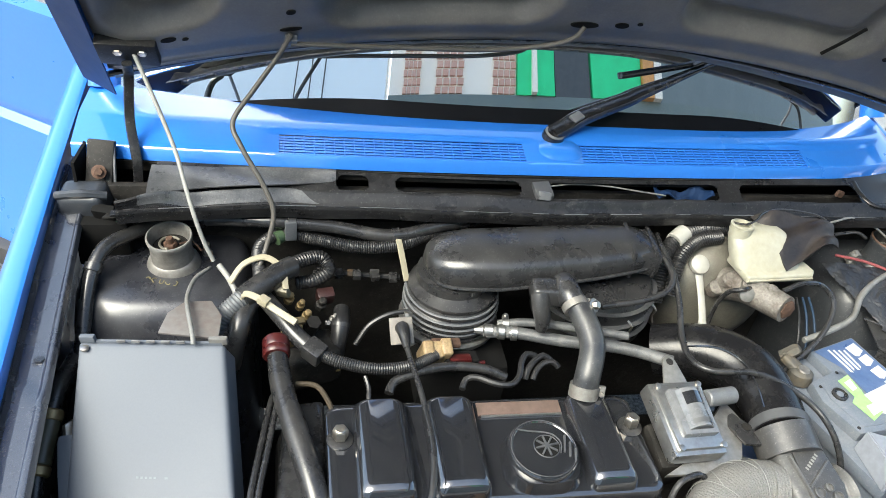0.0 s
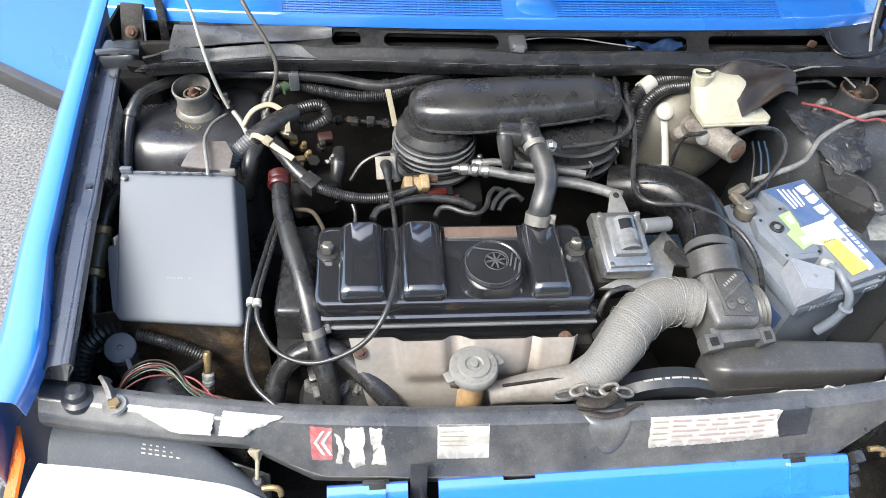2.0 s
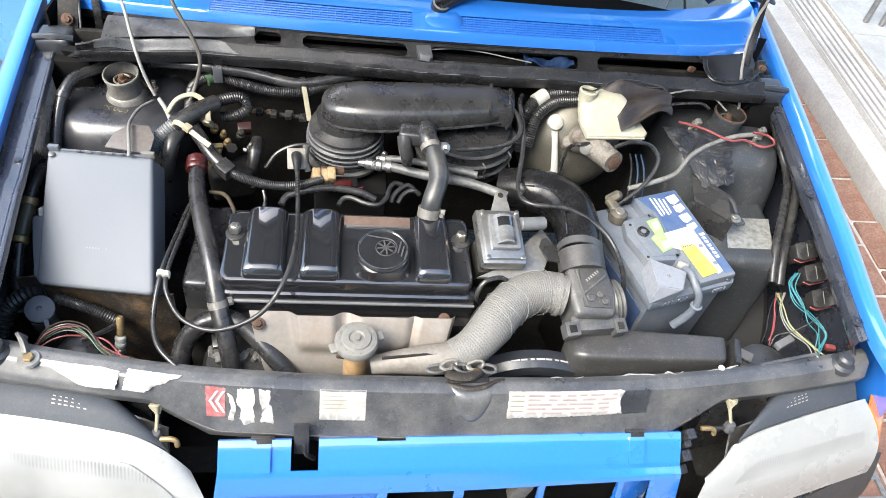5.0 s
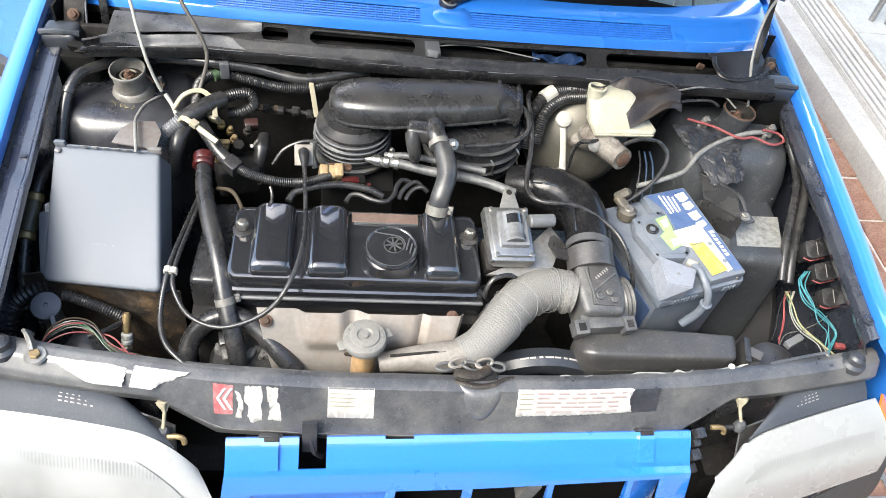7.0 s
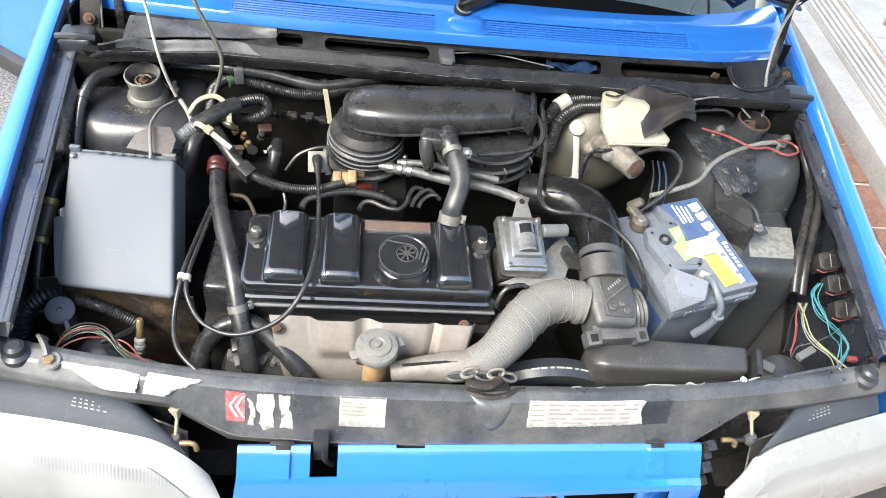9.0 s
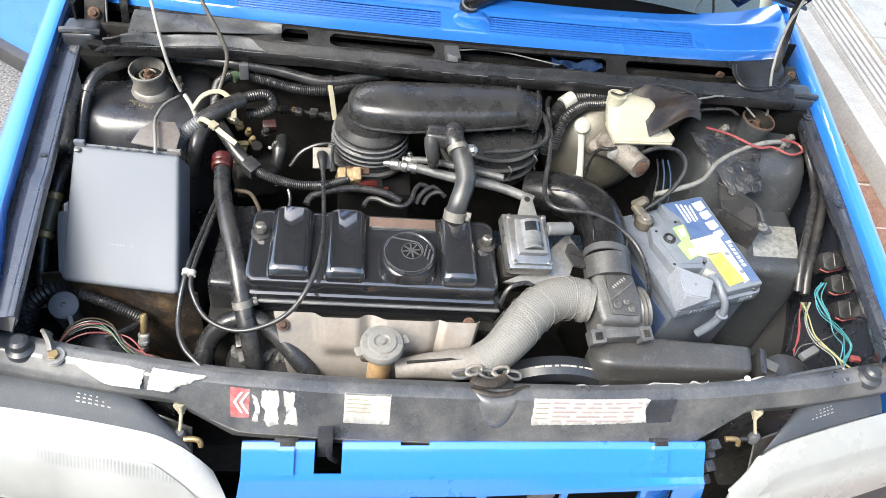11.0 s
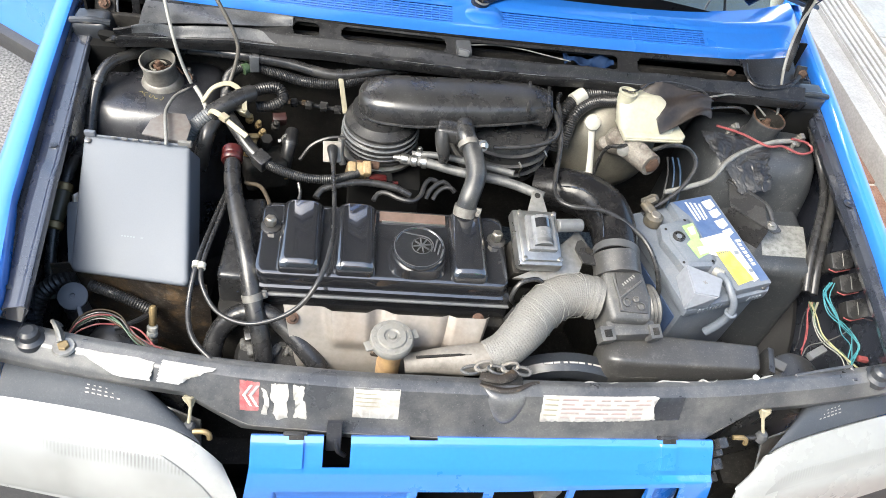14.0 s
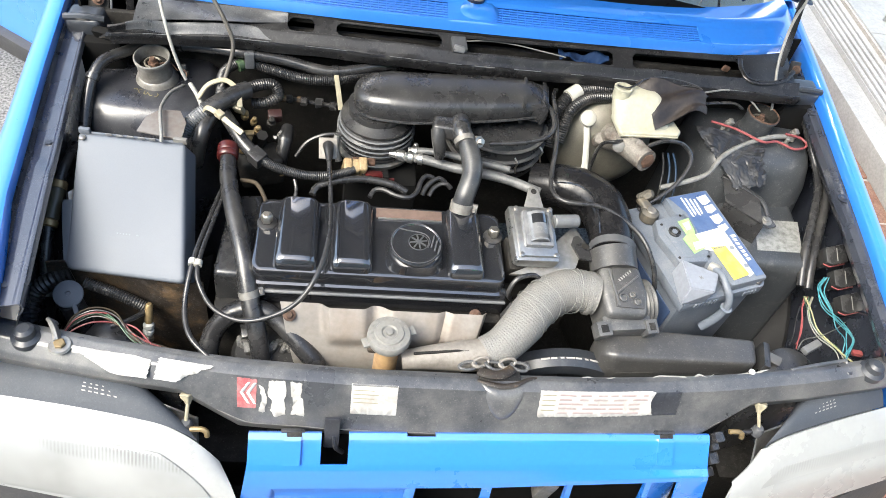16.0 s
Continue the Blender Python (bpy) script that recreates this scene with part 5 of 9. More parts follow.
    part("groove_edge", tube([slam_point(-0.29 + 0.035 * i, 2.15) + Vector((0, 0, 0.0002)) for i in range(21)], 0.0014, 6, 0.012), GREYRUB, sp, "lighter line beside the groove")
    rnd = random.Random(31)
    for x0, n in ((-0.24, 4), (-0.175, 3), (-0.06, 5), (0.10, 4), (0.20, 6), (0.33, 3), (0.50, 5)):
        part("rubbed_edge", tube([slam_point(x0 + 0.010 * i, 1.0 + rnd.uniform(-0.1, 0.2)) + Vector((0, 0, 0.0006)) for i in range(n)], 0.0010, 5, 0.005), CABLE, sp, "pale rubbed rear edge")
    part("catch_bracket", box((0.022, 0.006, 0.06), (-0.217, -0.127, 0.605), (-14, 0, 0), bevel=0.002), BLACK_PAINT, sp, "black bonnet catch bracket")
    part("catch_hook", tube([(-0.215, -0.128, 0.60), (-0.21, -0.135, 0.575), (-0.20, -0.13, 0.55)], 0.004, 8), BLACK_PAINT, sp)
    part("plug", lathe([(0.005, 0), (0.005, 0.003), (0.0, 0.0045)], pose(0.43, -0.038, 0.667), 16), WHITE, sp, "small white plug")
    # bonnet latch behind the crest
    def cup(r, d, y, z, n=28):
        return [(0.029 + r * math.cos(2 * math.pi * i / n), y + d * math.sin(2 * math.pi * i / n), z) for i in range(n)]

    part("latch_cup", loft([cup(0.036, 0.014, -0.072, 0.670), cup(0.036, 0.018, -0.075, 0.668), cup(0.034, 0.021, -0.080, 0.660), cup(0.029, 0.021, -0.086, 0.648), cup(0.023, 0.019, -0.092, 0.636), cup(0.016, 0.014, -0.097, 0.626), cup(0.006, 0.006, -0.100, 0.620)]), SLAMPAINT, sp, "pressed funnel under the bonnet latch", angle=70)
    part("funnel_lip", tube([(-0.012, -0.072, 0.672), (0.006, -0.079, 0.674), (0.024, -0.082, 0.673), (0.044, -0.079, 0.674), (0.064, -0.069, 0.673), (0.078, -0.064, 0.670)], [0.0015, 0.0024, 0.003, 0.0026, 0.002, 0.0015], 8, flat=(1.6, 0.6)), GRIME, sp, "rusty folded lip of the funnel")
    latch = part("bonnet_latch", box((0.062, 0.020, 0.006), (0.022, -0.062, 0.671), (8, 0, 3), bevel=0.002), DARK, sp, "greasy bonnet latch")
    part("latch_jaw", tube([(-0.010, -0.060, 0.676), (0.002, -0.066, 0.680), (0.018, -0.068, 0.681), (0.032, -0.062, 0.680), (0.040, -0.054, 0.677)], 0.0055, 8, flat=(1.4, 0.8)), GRIME, latch, "rusty latch jaw")
    for k, (x, y, a) in enumerate(((-0.026, -0.052, 10), (-0.006, -0.046, 22), (0.014, -0.050, -14), (0.034, -0.046, 16), (0.052, -0.050, -12))):
        link = [(0.013 * math.cos(q * math.pi / 6), 0.0062 * math.sin(q * math.pi / 6), 0.0015 * math.sin(q * math.pi / 3)) for q in range(13)]
        b = tube(link, 0.0026, 7, 0.003)
        b.transform(pose(x, y, 0.677 + 0.002 * (k % 2), 30 if k % 2 else 8, 0, a))
        part("latch_link", b, PIPEGREY if k % 2 else VALVEGREY, latch, "dull steel latch link")


# darkened body blue that paints the shade in the tab grooves
BLUEDARK = mat("shaded_blue_groove", (0.006, 0.06, 0.24), 0.5, bump=0.05)


def grille():
    """The blue nose panel with its clip tabs, latch notch and air slots."""
    g = thing("grille_panel", (0.03, -0.15, 0.35), "bright blue nose panel with rectangular air slots", "grille")
    x0, x1 = -0.333, 0.362

    def row(i, x):
        """The profile's corner i at x; the slots rise a little towards one end."""
        rise = 0.06 * max(0.0, x - 0.02)
        return ((-0.130, 0.598), (-0.134, 0.603), (-0.141, 0.599), (-0.166, 0.574), (-0.171, 0.567), (-0.181, 0.543 + rise), (-0.1835, 0.535 + rise), (-0.1985, 0.459 + 0.7 * rise), (-0.206, 0.415))[i]

    def f(u, v):
        k = v * 8
        i = min(int(k), 7)
        t = k - i
        x = x0 + (x1 - x0) * u
        a, b = row(i, x), row(i + 1, x)
        y, z = a[0] + (b[0] - a[0]) * t, a[1] + (b[1] - a[1]) * t
        x = (x - 0.02) * (1 + 0.45 * max(0.0, 0.575 - z)) + 0.02
        panel = 0.005 if k > 6 and -0.300 < x < -0.100 else 0.0
        return (x, y + 0.009 + 0.0217 * x + panel, z + 0.002)

    def skip(u, v):
        x = x0 + (x1 - x0) * u
        if -0.230 < x < -0.191 and v < 0.375:
            return True
        if -0.109 < x < -0.067 and v < 0.16:
            return True
        return 0.75 < v < 0.875 and (-0.086 < x < 0.012 or 0.025 < x < 0.141 or 0.150 < x < 0.263 or 0.273 < x < 0.314)

    part("face", sheet(f, 232, 48, 0.003, skip=skip), BLUE, g)
    for x in (-0.2715, 0.289):
        u = (x - x0) / (x1 - x0)
        w = 0.012 / (x1 - x0)
        part("clip_tab", sheet(lambda a, d: Vector(f(u + w * (2 * a - 1), 0.17 + 0.205 * d)) + Vector((0, -0.0028, 0.0028)), 4, 20, 0.004), BLUE, g, "raised clip tab")
        # thin dark strips on the face, groove shade by colour alone
        for side in (-1, 1):
            part("tab_groove", sheet(lambda a, d: Vector(f(u + side * w * 1.22 + 0.15 * w * (2 * a - 1), 0.20 + 0.17 * d)) + Vector((0, -0.0007, 0.0007)), 1, 14, 0.001), BLUEDARK, g)
        top = Vector(f(u, 0.17))
        part("clip", box((0.034, 0.007, 0.006), top + Vector((0, 0.006, 0.0035)), (0, 3, 1.2), bevel=0.002), PLASTIC, g, "black clip")
        part("clip", box((0.022, 0.008, 0.004), top + Vector((0.002, 0.001, 0.0025)), (30, -4, 4), bevel=0.0015), DARK, g, "crumbled black clip end")
    for xa, xb in ((0.012, 0.025), (0.141, 0.150), (0.263, 0.273)):
        x = (xa + xb) / 2
        p, q = Vector(f((x - x0) / (x1 - x0), 0.75)), Vector(f((x - x0) / (x1 - x0), 0.875))
        part("divider", box((0.0075, 0.012, (p - q).length), (p + q) / 2 + Vector((0, 0.005, 0)), (-11, 0, 1.2), bevel=0.001), BLUE, g)
    part("inner_bracket", box((0.026, 0.02, 0.05), (0.128, -0.148, 0.478), (0, 12, 0), bevel=0.003), CAST, g, "grey bracket behind a slot")
    # added floor, near black for the shade inside the slots
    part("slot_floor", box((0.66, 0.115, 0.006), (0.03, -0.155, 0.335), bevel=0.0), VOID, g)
    part("slot_cheek", box((0.062, 0.008, 0.11), (0.308, -0.157, 0.500), (-11, 0, 22), bevel=0.002), BLUE, g, "curved blue pocket wall")
    for y, z, r in ((-0.116, 0.598, 0.011), (-0.122, 0.580, 0.009), (-0.134, 0.562, 0.012), (-0.146, 0.540, 0.010)):
        part("end_clip", box((r * 1.6, r * 1.5, r * 1.8), (0.378, y, z), (20, 10, 15), bevel=0.003), PLASTIC, g, "black plastic clip")
    part("lower_edge", box((0.76, 0.03, 0.02), (0.02, -0.196, 0.412), (0, 0.5, 1.2), bevel=0.006), BLUE, g)
    # added backing whose near-black colour is the shade behind the openings
    part("backing", box((0.66, 0.01, 0.26), (0.02, -0.112, 0.455), (-8, 0, 1.2), bevel=0.002), VOID, g, "near-black backing for the shade behind the slots")


def headlamp(s):
    h = thing("headlamp", (s * 0.60, -0.11, 0.36), "large hazed headlamp with a black housing beside the nose panel", "headlamp", "headlamps")

    def f(u, v):
        # u from the inner to the outer end, v from top to foot
        w = math.sin(math.pi * v)
        r = max(0.0, 1 - u / 0.30) ** 2.2
        top = Vector((0.395 + (0.325 if s < 0 else 0.29) * u, -0.140 + (0.062 if s < 0 else 0.09) * u - 0.014 * r, 0.606 + 0.012 * math.sin(math.pi * u) - 0.006 * u - (0.045 if s < 0 else 0.026) * r))
        foot = Vector((0.362 + (0.39 if s < 0 else 0.36) * u, -0.222 + (0.07 if s < 0 else 0.10) * u, 0.470 + 0.014 * u))
        if s > 0:
            d = max(0.0, 1 - u / 0.12) * max(0.0, 1 - v / 0.22)
            top, foot = top + Vector((0.020 * d, 0, -0.016 * d)), foot
        p = top + (foot - top) * v + Vector((-0.012 * w * (1 - u) + 0.012 * w * u, -0.012 * w, 0.010 * w))
        return (0.022 + s * p.x, p.y, p.z)

    lens = part("lens", sheet(f, 80, 48, 0.004), LENSRIM, h, "hazed white lens")
    def inset(u, v):
        a = 0.10 + 0.17 * max(0.0, 1 - v / 0.55) ** 2
        p = Vector(f(a + (0.965 - a) * u, 0.27 + 0.03 * u + 0.66 * v))
        q = math.sin(math.pi * min(1.0, max(0.0, min(u, 1 - u, v, 1 - v) * 14)) / 2)
        return p + Vector((0, -0.0018 - 0.0012 * q, 0.0016 + 0.0010 * q))

    part("fluted_field", sheet(inset, 80, 60, 0.0002), LENS, lens, "clouded fluted inner field")
    part("reflector", sheet(lambda u, v: (0.022 + s * (0.43 + 0.25 * u), -0.105 + 0.09 * u - 0.07 * v + 0.05 * math.sin(math.pi * u) * math.sin(math.pi * v), 0.595 - 0.11 * v), 16, 12, 0.003), ALU, h, "silver reflector")
    def hp(u, v):
        p = f(0.10 + 0.86 * u, 0.0)
        return Vector((p[0] + s * 0.085 * v * (1 - u) ** 2, p[1] + 0.002 + 0.075 * v, p[2] - 0.010 + 0.030 * math.sin(math.pi * min(1.0, 0.08 + v * 0.75)) - 0.012 * v))

    part("housing", sheet(hp, 30, 14, 0.003), HEADBLACK, h, "black plastic housing", angle=70)
    part("housing_back", box((0.28, 0.02, 0.16), (s * 0.57, -0.02, 0.52), (0, 0, s * 17), bevel=0.01), PLASTIC, h)
    rnd = random.Random(5)
    for row in range(3):
        for i in range(6 - row):
            u, v, du = 0.36 + 0.034 * i + 0.03 * row, 0.24 + 0.07 * row, rnd.uniform(0.008, 0.022)
            b = sheet(lambda a, c: hp(u + du * a, v + 0.024 * c) + Vector((0, -0.0002, 0.0040 if s < 0 else 0.0008)), 2, 2, 0.0004)
            part("print_bar", b, CABLE, h)
    def blinker(u, v):
        if s < 0:
            return (0.022 - (0.742 + 0.040 * v + 0.022 * u), -0.070 - 0.076 * v + 0.05 * u, 0.600 - 0.116 * v - 0.004 * u)
        p = f(1.0, 0.12 + 0.86 * v)
        return (p[0] + 0.002 + 0.030 * u, p[1] + 0.004 + 0.040 * u, p[2] - 0.004 * u)

    part("indicator", sheet(blinker, 6, 10, 0.004), ORANGE, h, "orange turn-signal lens")
    k = Vector((-0.420, -0.095, 0.622)) if s < 0 else Vector((0.447, -0.083, 0.626))
    foot = k + (Vector((-0.002, -0.020, -0.024)) if s < 0 else Vector((0.006, -0.018, -0.024)))
    a = part("adjuster", rod(foot, k, 0.0028, 10), TIE, h, "pale plastic adjusting screw")
    part("wing_nut", lathe([(0.0035, -0.002), (0.0045, 0.002), (0.0090, 0.010), (0.0100, 0.014), (0.007, 0.0155), (0.0, 0.013)], pose(*k, -34, s * 6, 0), 40, wave=5, depth=0.14), TIE, a, "cream fluted wing nut")
    part("adjuster_foot", lathe([(0.010, -0.012), (0.009, 0.0), (0.006, 0.004), (0.0, 0.005)], pose(*foot), 16), BOXSIDE, h, "grey rubber foot")
    c = foot + (Vector((0.017, -0.008, -0.004)) if s < 0 else Vector((-0.040, -0.004, -0.006)))
    part("clip_arm", rod(foot + Vector((0, 0, -0.008)), c + Vector((0, 0.002, -0.004)), 0.004, 8), RUBBER, h)
    part("adjuster_clip", tube([c + Vector((-0.010, 0.0, 0.002)), c + Vector((0.004, 0.0, 0.003)), c + Vector((0.012, -0.002, 0.0)), c + Vector((0.013, -0.005, -0.008))], 0.0042, 8), BRASS, h, "brass clip")


def bumper():
    def brow(u):
        q = abs(2 * u - 1)
        return -0.245 + 0.165 * q ** 2.6, 0.448 + 0.022 * q ** 2
    b = part("bumper", sheet(lambda u, v: (-0.80 + 1.6 * u, brow(u)[0] - 0.035 * math.sin(math.pi * min(1.0, v * 1.15)), brow(u)[1] - 0.26 * v), 40, 16, 0.004), BUMPER, car, "dark grey grained bumper")
    part("bumper_top", sheet(lambda u, v: (-0.80 + 1.6 * u, brow(u)[0] + 0.002 + 0.04 * v, brow(u)[1] - 0.004 * v), 40, 4, 0.003), BUMPER, b)


def wheels():
    for s in (-1, 1):
        for y in (0.42, 2.20):
            m = pose(s * 0.64, y, WHEEL_R, 0, s * 90, 0)
            t = part("wheel", lathe([(0.12, -0.02), (0.175, -0.06), (0.18, 0.05), (0.165, 0.055), (0.12, 0.03), (0.04, 0.045), (0.0, 0.045)], m, 32), ALU, car)
            part("tyre", lathe([(0.175, -0.07), (0.22, -0.085), (0.258, -0.075), (WHEEL_R, -0.055), (WHEEL_R, 0.055), (0.258, 0.07), (0.22, 0.08), (0.178, 0.06)], m, 40), TYRE, t)


def open_door():
    """The near-side front door, swung wide open behind the wing."""
    a = radians(34)
    m = pose(-0.745, 0.90, 0, 0, 0, 180 - math.degrees(a))
    d = part("door", sheet(lambda u, v: m @ Vector((1.05 * u, -0.03 * math.sin(math.pi * v * 0.9) - 0.012 * (1 if 0.40 < v < 0.43 else 0), 0.90 - 0.60 * v)), 16, 40, 0.03), BLUE, car, "open blue front door")
    part("sill_strip", box((1.05, 0.035, 0.055), m @ Vector((0.53, 0, 0.285)), (0, 0, 180 - math.degrees(a)), bevel=0.008), BUMPER, d, "grey rubber lower strip")
    part("rub_strip", box((1.0, 0.008, 0.007), m @ Vector((0.53, -0.034, 0.455)), (0, 0, 180 - math.degrees(a)), bevel=0.002), BLUE, d)


ground()
terrace()
terrace_chair()
drain_grate()
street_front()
for side in (-1, 1):
    fender(side)
    inner_wing(side)
    strut_tower(side)
bay_shell()
bulkhead_rail()
cowl()
windscreen()
wiper()
bonnet()
slam_panel()
grille()
for side in (-1, 1):
    headlamp(side)
bumper()
wheels()
open_door()


# ---- things in the engine bay ----
def engine():
    e = thing("engine", (-0.15, 0.14, 0.30), "transverse engine with a satin black ribbed valve cover", "engine")
    part("block", box((0.46, 0.20, 0.34), (-0.18, 0.16, 0.46), bevel=0.015), DARK, e)
    part("head", box((0.40, 0.135, 0.05), (-0.155, 0.142, 0.660), bevel=0.006), COVER, e, "grimy black cylinder head")
    part("timing_cover", prism([(-0.408, 0.085), (-0.350, 0.082), (-0.350, 0.255), (-0.40, 0.25)], 0.44, 0.692, bevel=0.01, seg=3), PLASTIC, e, "grey-black timing belt cover")
    part("cover_seam", box((0.40, 0.005, 0.004), (-0.155, 0.073, 0.668), bevel=0.0015), GREYRUB, e, "bare metal seam")
    # valve cover: a flanged pan with raised panels
    x0, x1, y0, y1 = -0.352, 0.040, 0.077, 0.228

    def ring(g, z, n=6, r=0.016):
        out = []
        for cx, cy, a0 in ((x1 - g - r, y1 - g - r, 0), (x0 + g + r, y1 - g - r, 90), (x0 + g + r, y0 + g + r, 180), (x1 - g - r, y0 + g + r, 270)):
            for i in range(n + 1):
                a = radians(a0 + 90 * i / n)
                out.append((cx + r * math.cos(a), cy + r * math.sin(a), z))
        return out

    pan = part("valve_cover", loft([ring(-0.003, 0.676), ring(-0.003, 0.684), ring(0.001, 0.686), ring(0.001, 0.706), ring(0.0025, 0.7105), ring(0.006, 0.7125), ring(0.012, 0.713)]), COVER, e, "satin black valve cover")
    for xa, xb in ((-0.319, -0.254), (-0.234, -0.170), (-0.054, 0.004)):
        rings = []
        for g, z in ((-0.001, 0.709), (0.0, 0.715), (0.0010, 0.721), (0.0030, 0.7262), (0.0060, 0.7300), (0.0100, 0.7325), (0.0145, 0.7335)):
            pts = []
            r = 0.008 if g > 0.012 else 0.010
            for px, py, a0 in ((xb - g - r, 0.219 - g * 0.4 - r, 0), (xa + g + r, 0.219 - g * 0.4 - r, 90), (xa + g + r, 0.084 + g - 0.002 + r, 180), (xb - g - r, 0.084 + g - 0.002 + r, 270)):
                for i in range(6):
                    a = radians(a0 + 18 * i)
                    pts.append((px + r * math.cos(a), py + r * math.sin(a), z))
            rings.append(pts)
        part("raised_panel", loft(rings), COVER, pan)
    # the brown base colour stands for what the glossy strip reflects
    part("data_strip", box((0.108, 0.020, 0.003), (-0.112, 0.207, 0.7148), (4, 0, 0), bevel=0.001), mat("glossy_strip_reflection_brown", (0.21, 0.15, 0.125), 0.20, metal=0.4, coat=0.8, spots=(0.12, 0.08, 0.065), amount=0.6, size=30, bump=0.01), pan, "glossy strip with a brown reflection in its colour")
    part("strip_edge", box((0.104, 0.0022, 0.003), (-0.110, 0.1962, 0.7145), bevel=0.0008), ALU, pan)
    # filler neck and oil cap
    part("filler_neck", loft([[(-0.105 + w * math.copysign(abs(math.cos(t)) ** 0.6, math.cos(t)), 0.124 + d * math.copysign(abs(math.sin(t)) ** 0.6, math.sin(t)), z) for t in [2 * math.pi * i / 32 for i in range(32)]] for w, d, z in ((0.047, 0.043, 0.708), (0.045, 0.041, 0.718), (0.041, 0.039, 0.729))]), COVER, pan)
    m = pose(-0.105, 0.127, 0.727, 3, 0, 0)
    cap = part("oil_cap", lathe([(0.039, 0), (0.042, 0.003), (0.042, 0.009), (0.040, 0.012), (0.037, 0.0125), (0.036, 0.0115), (0.0, 0.0115)], m, 40), COVER, pan, "black oil filler cap")
    for k in range(4):
        b = box((0.027, 0.0022, 0.004), (0, 0, 0), bevel=0.0008)
        b.transform(m @ pose(0.004, 0.002, 0.0125, 0, 0, 45 * k + 10))
        part("spoke", b, BOXSIDE, cap)
    part("vent", lathe([(0.0145, 0.0100), (0.0145, 0.0122), (0.0, 0.0122)], m @ pose(0.004, 0.002, 0), 24), VOID, cap, "dark spoked vent")
    # lighter rings put the glossy cap's rim highlights into colour
    for r, x, y in ((0.0385, 0, 0), (0.0152, 0.004, 0.002)):
        part("rim_line", lathe([(r - 0.0008, 0.0118), (r, 0.0130), (r + 0.0008, 0.0118), (r - 0.0008, 0.0118)], m @ pose(x, y, 0), 40, caps=False), BOXSIDE, cap, "lighter grey edge line")
    b = tube([(-0.026, 0.027, 0), (-0.012, 0.0235, 0), (0.002, 0.0215, 0), (0.014, 0.018, 0), (0.0205, 0.010, 0), (0.0215, 0.001, 0), (0.018, -0.008, 0)], 0.0010, 6)
    b.transform(m @ pose(0, 0, 0.0125))
    part("rib", b, BOXSIDE, cap, "curved raised line")
    for i in range(3):
        b = box((0.0025, 0.024 - 0.003 * i, 0.003), (0, 0, 0), bevel=0.0008)
        b.transform(m @ pose(0.026 + 0.0045 * i, 0.004 - 0.008 * i, 0.0125, 0, 0, -14))
        part("rib", b, BOXSIDE, cap)
    for x in (-0.335, 0.024):
        part("seat_ring", lathe([(0.015, -0.004), (0.0155, 0.001), (0.011, 0.003)], pose(x, 0.172, 0.7135), 22), RUBBER, pan)
        b = rod((x, 0.172, 0.713), (x, 0.172, 0.733), 0.0065, 12)
        b = lathe([(0.0095, 0), (0.0095, 0.010), (0.008, 0.012)], pose(x, 0.172, 0.7195), 6, b)
        part("cover_nut", b, STEEL, pan, "dull steel nut")
    # exhaust heat shield
    def sh(u, v):
        x = -0.305 + 0.315 * u
        y = 0.052 - 0.055 * v - 0.010 * math.sin(math.pi * v)
        z = 0.672 - 0.115 * v + 0.005 * math.sin(math.pi * v)
        for cx, w in ((-0.205, 0.035), (-0.10, 0.05), (-0.02, 0.03)):
            k = min(1.0, 2.6 * max(0.0, 1 - abs(x - cx) / (w + 0.006))) * min(1.0, 2.0 * max(0.0, 1 - abs(v - 0.12) / 0.42))
            k = k * k * (3 - 2 * k)
            y -= 0.012 * k
            z += 0.006 * k
        x += 0.05 * v * (0.5 - u) * 1.2
        return (x, y, z)
    shd = part("heat_shield", sheet(sh, 60, 30, 0.0015), SHIELD, e, "pale heat-stained exhaust shield")
    for x, y, z in ((-0.290, 0.036, 0.660), (-0.006, 0.046, 0.668)):
        part("shield_bolt", bolt((x, y, z), 0.006, 0.006, (0.0, -0.5, 0.85)), RUST, shd, "rusty bolt")


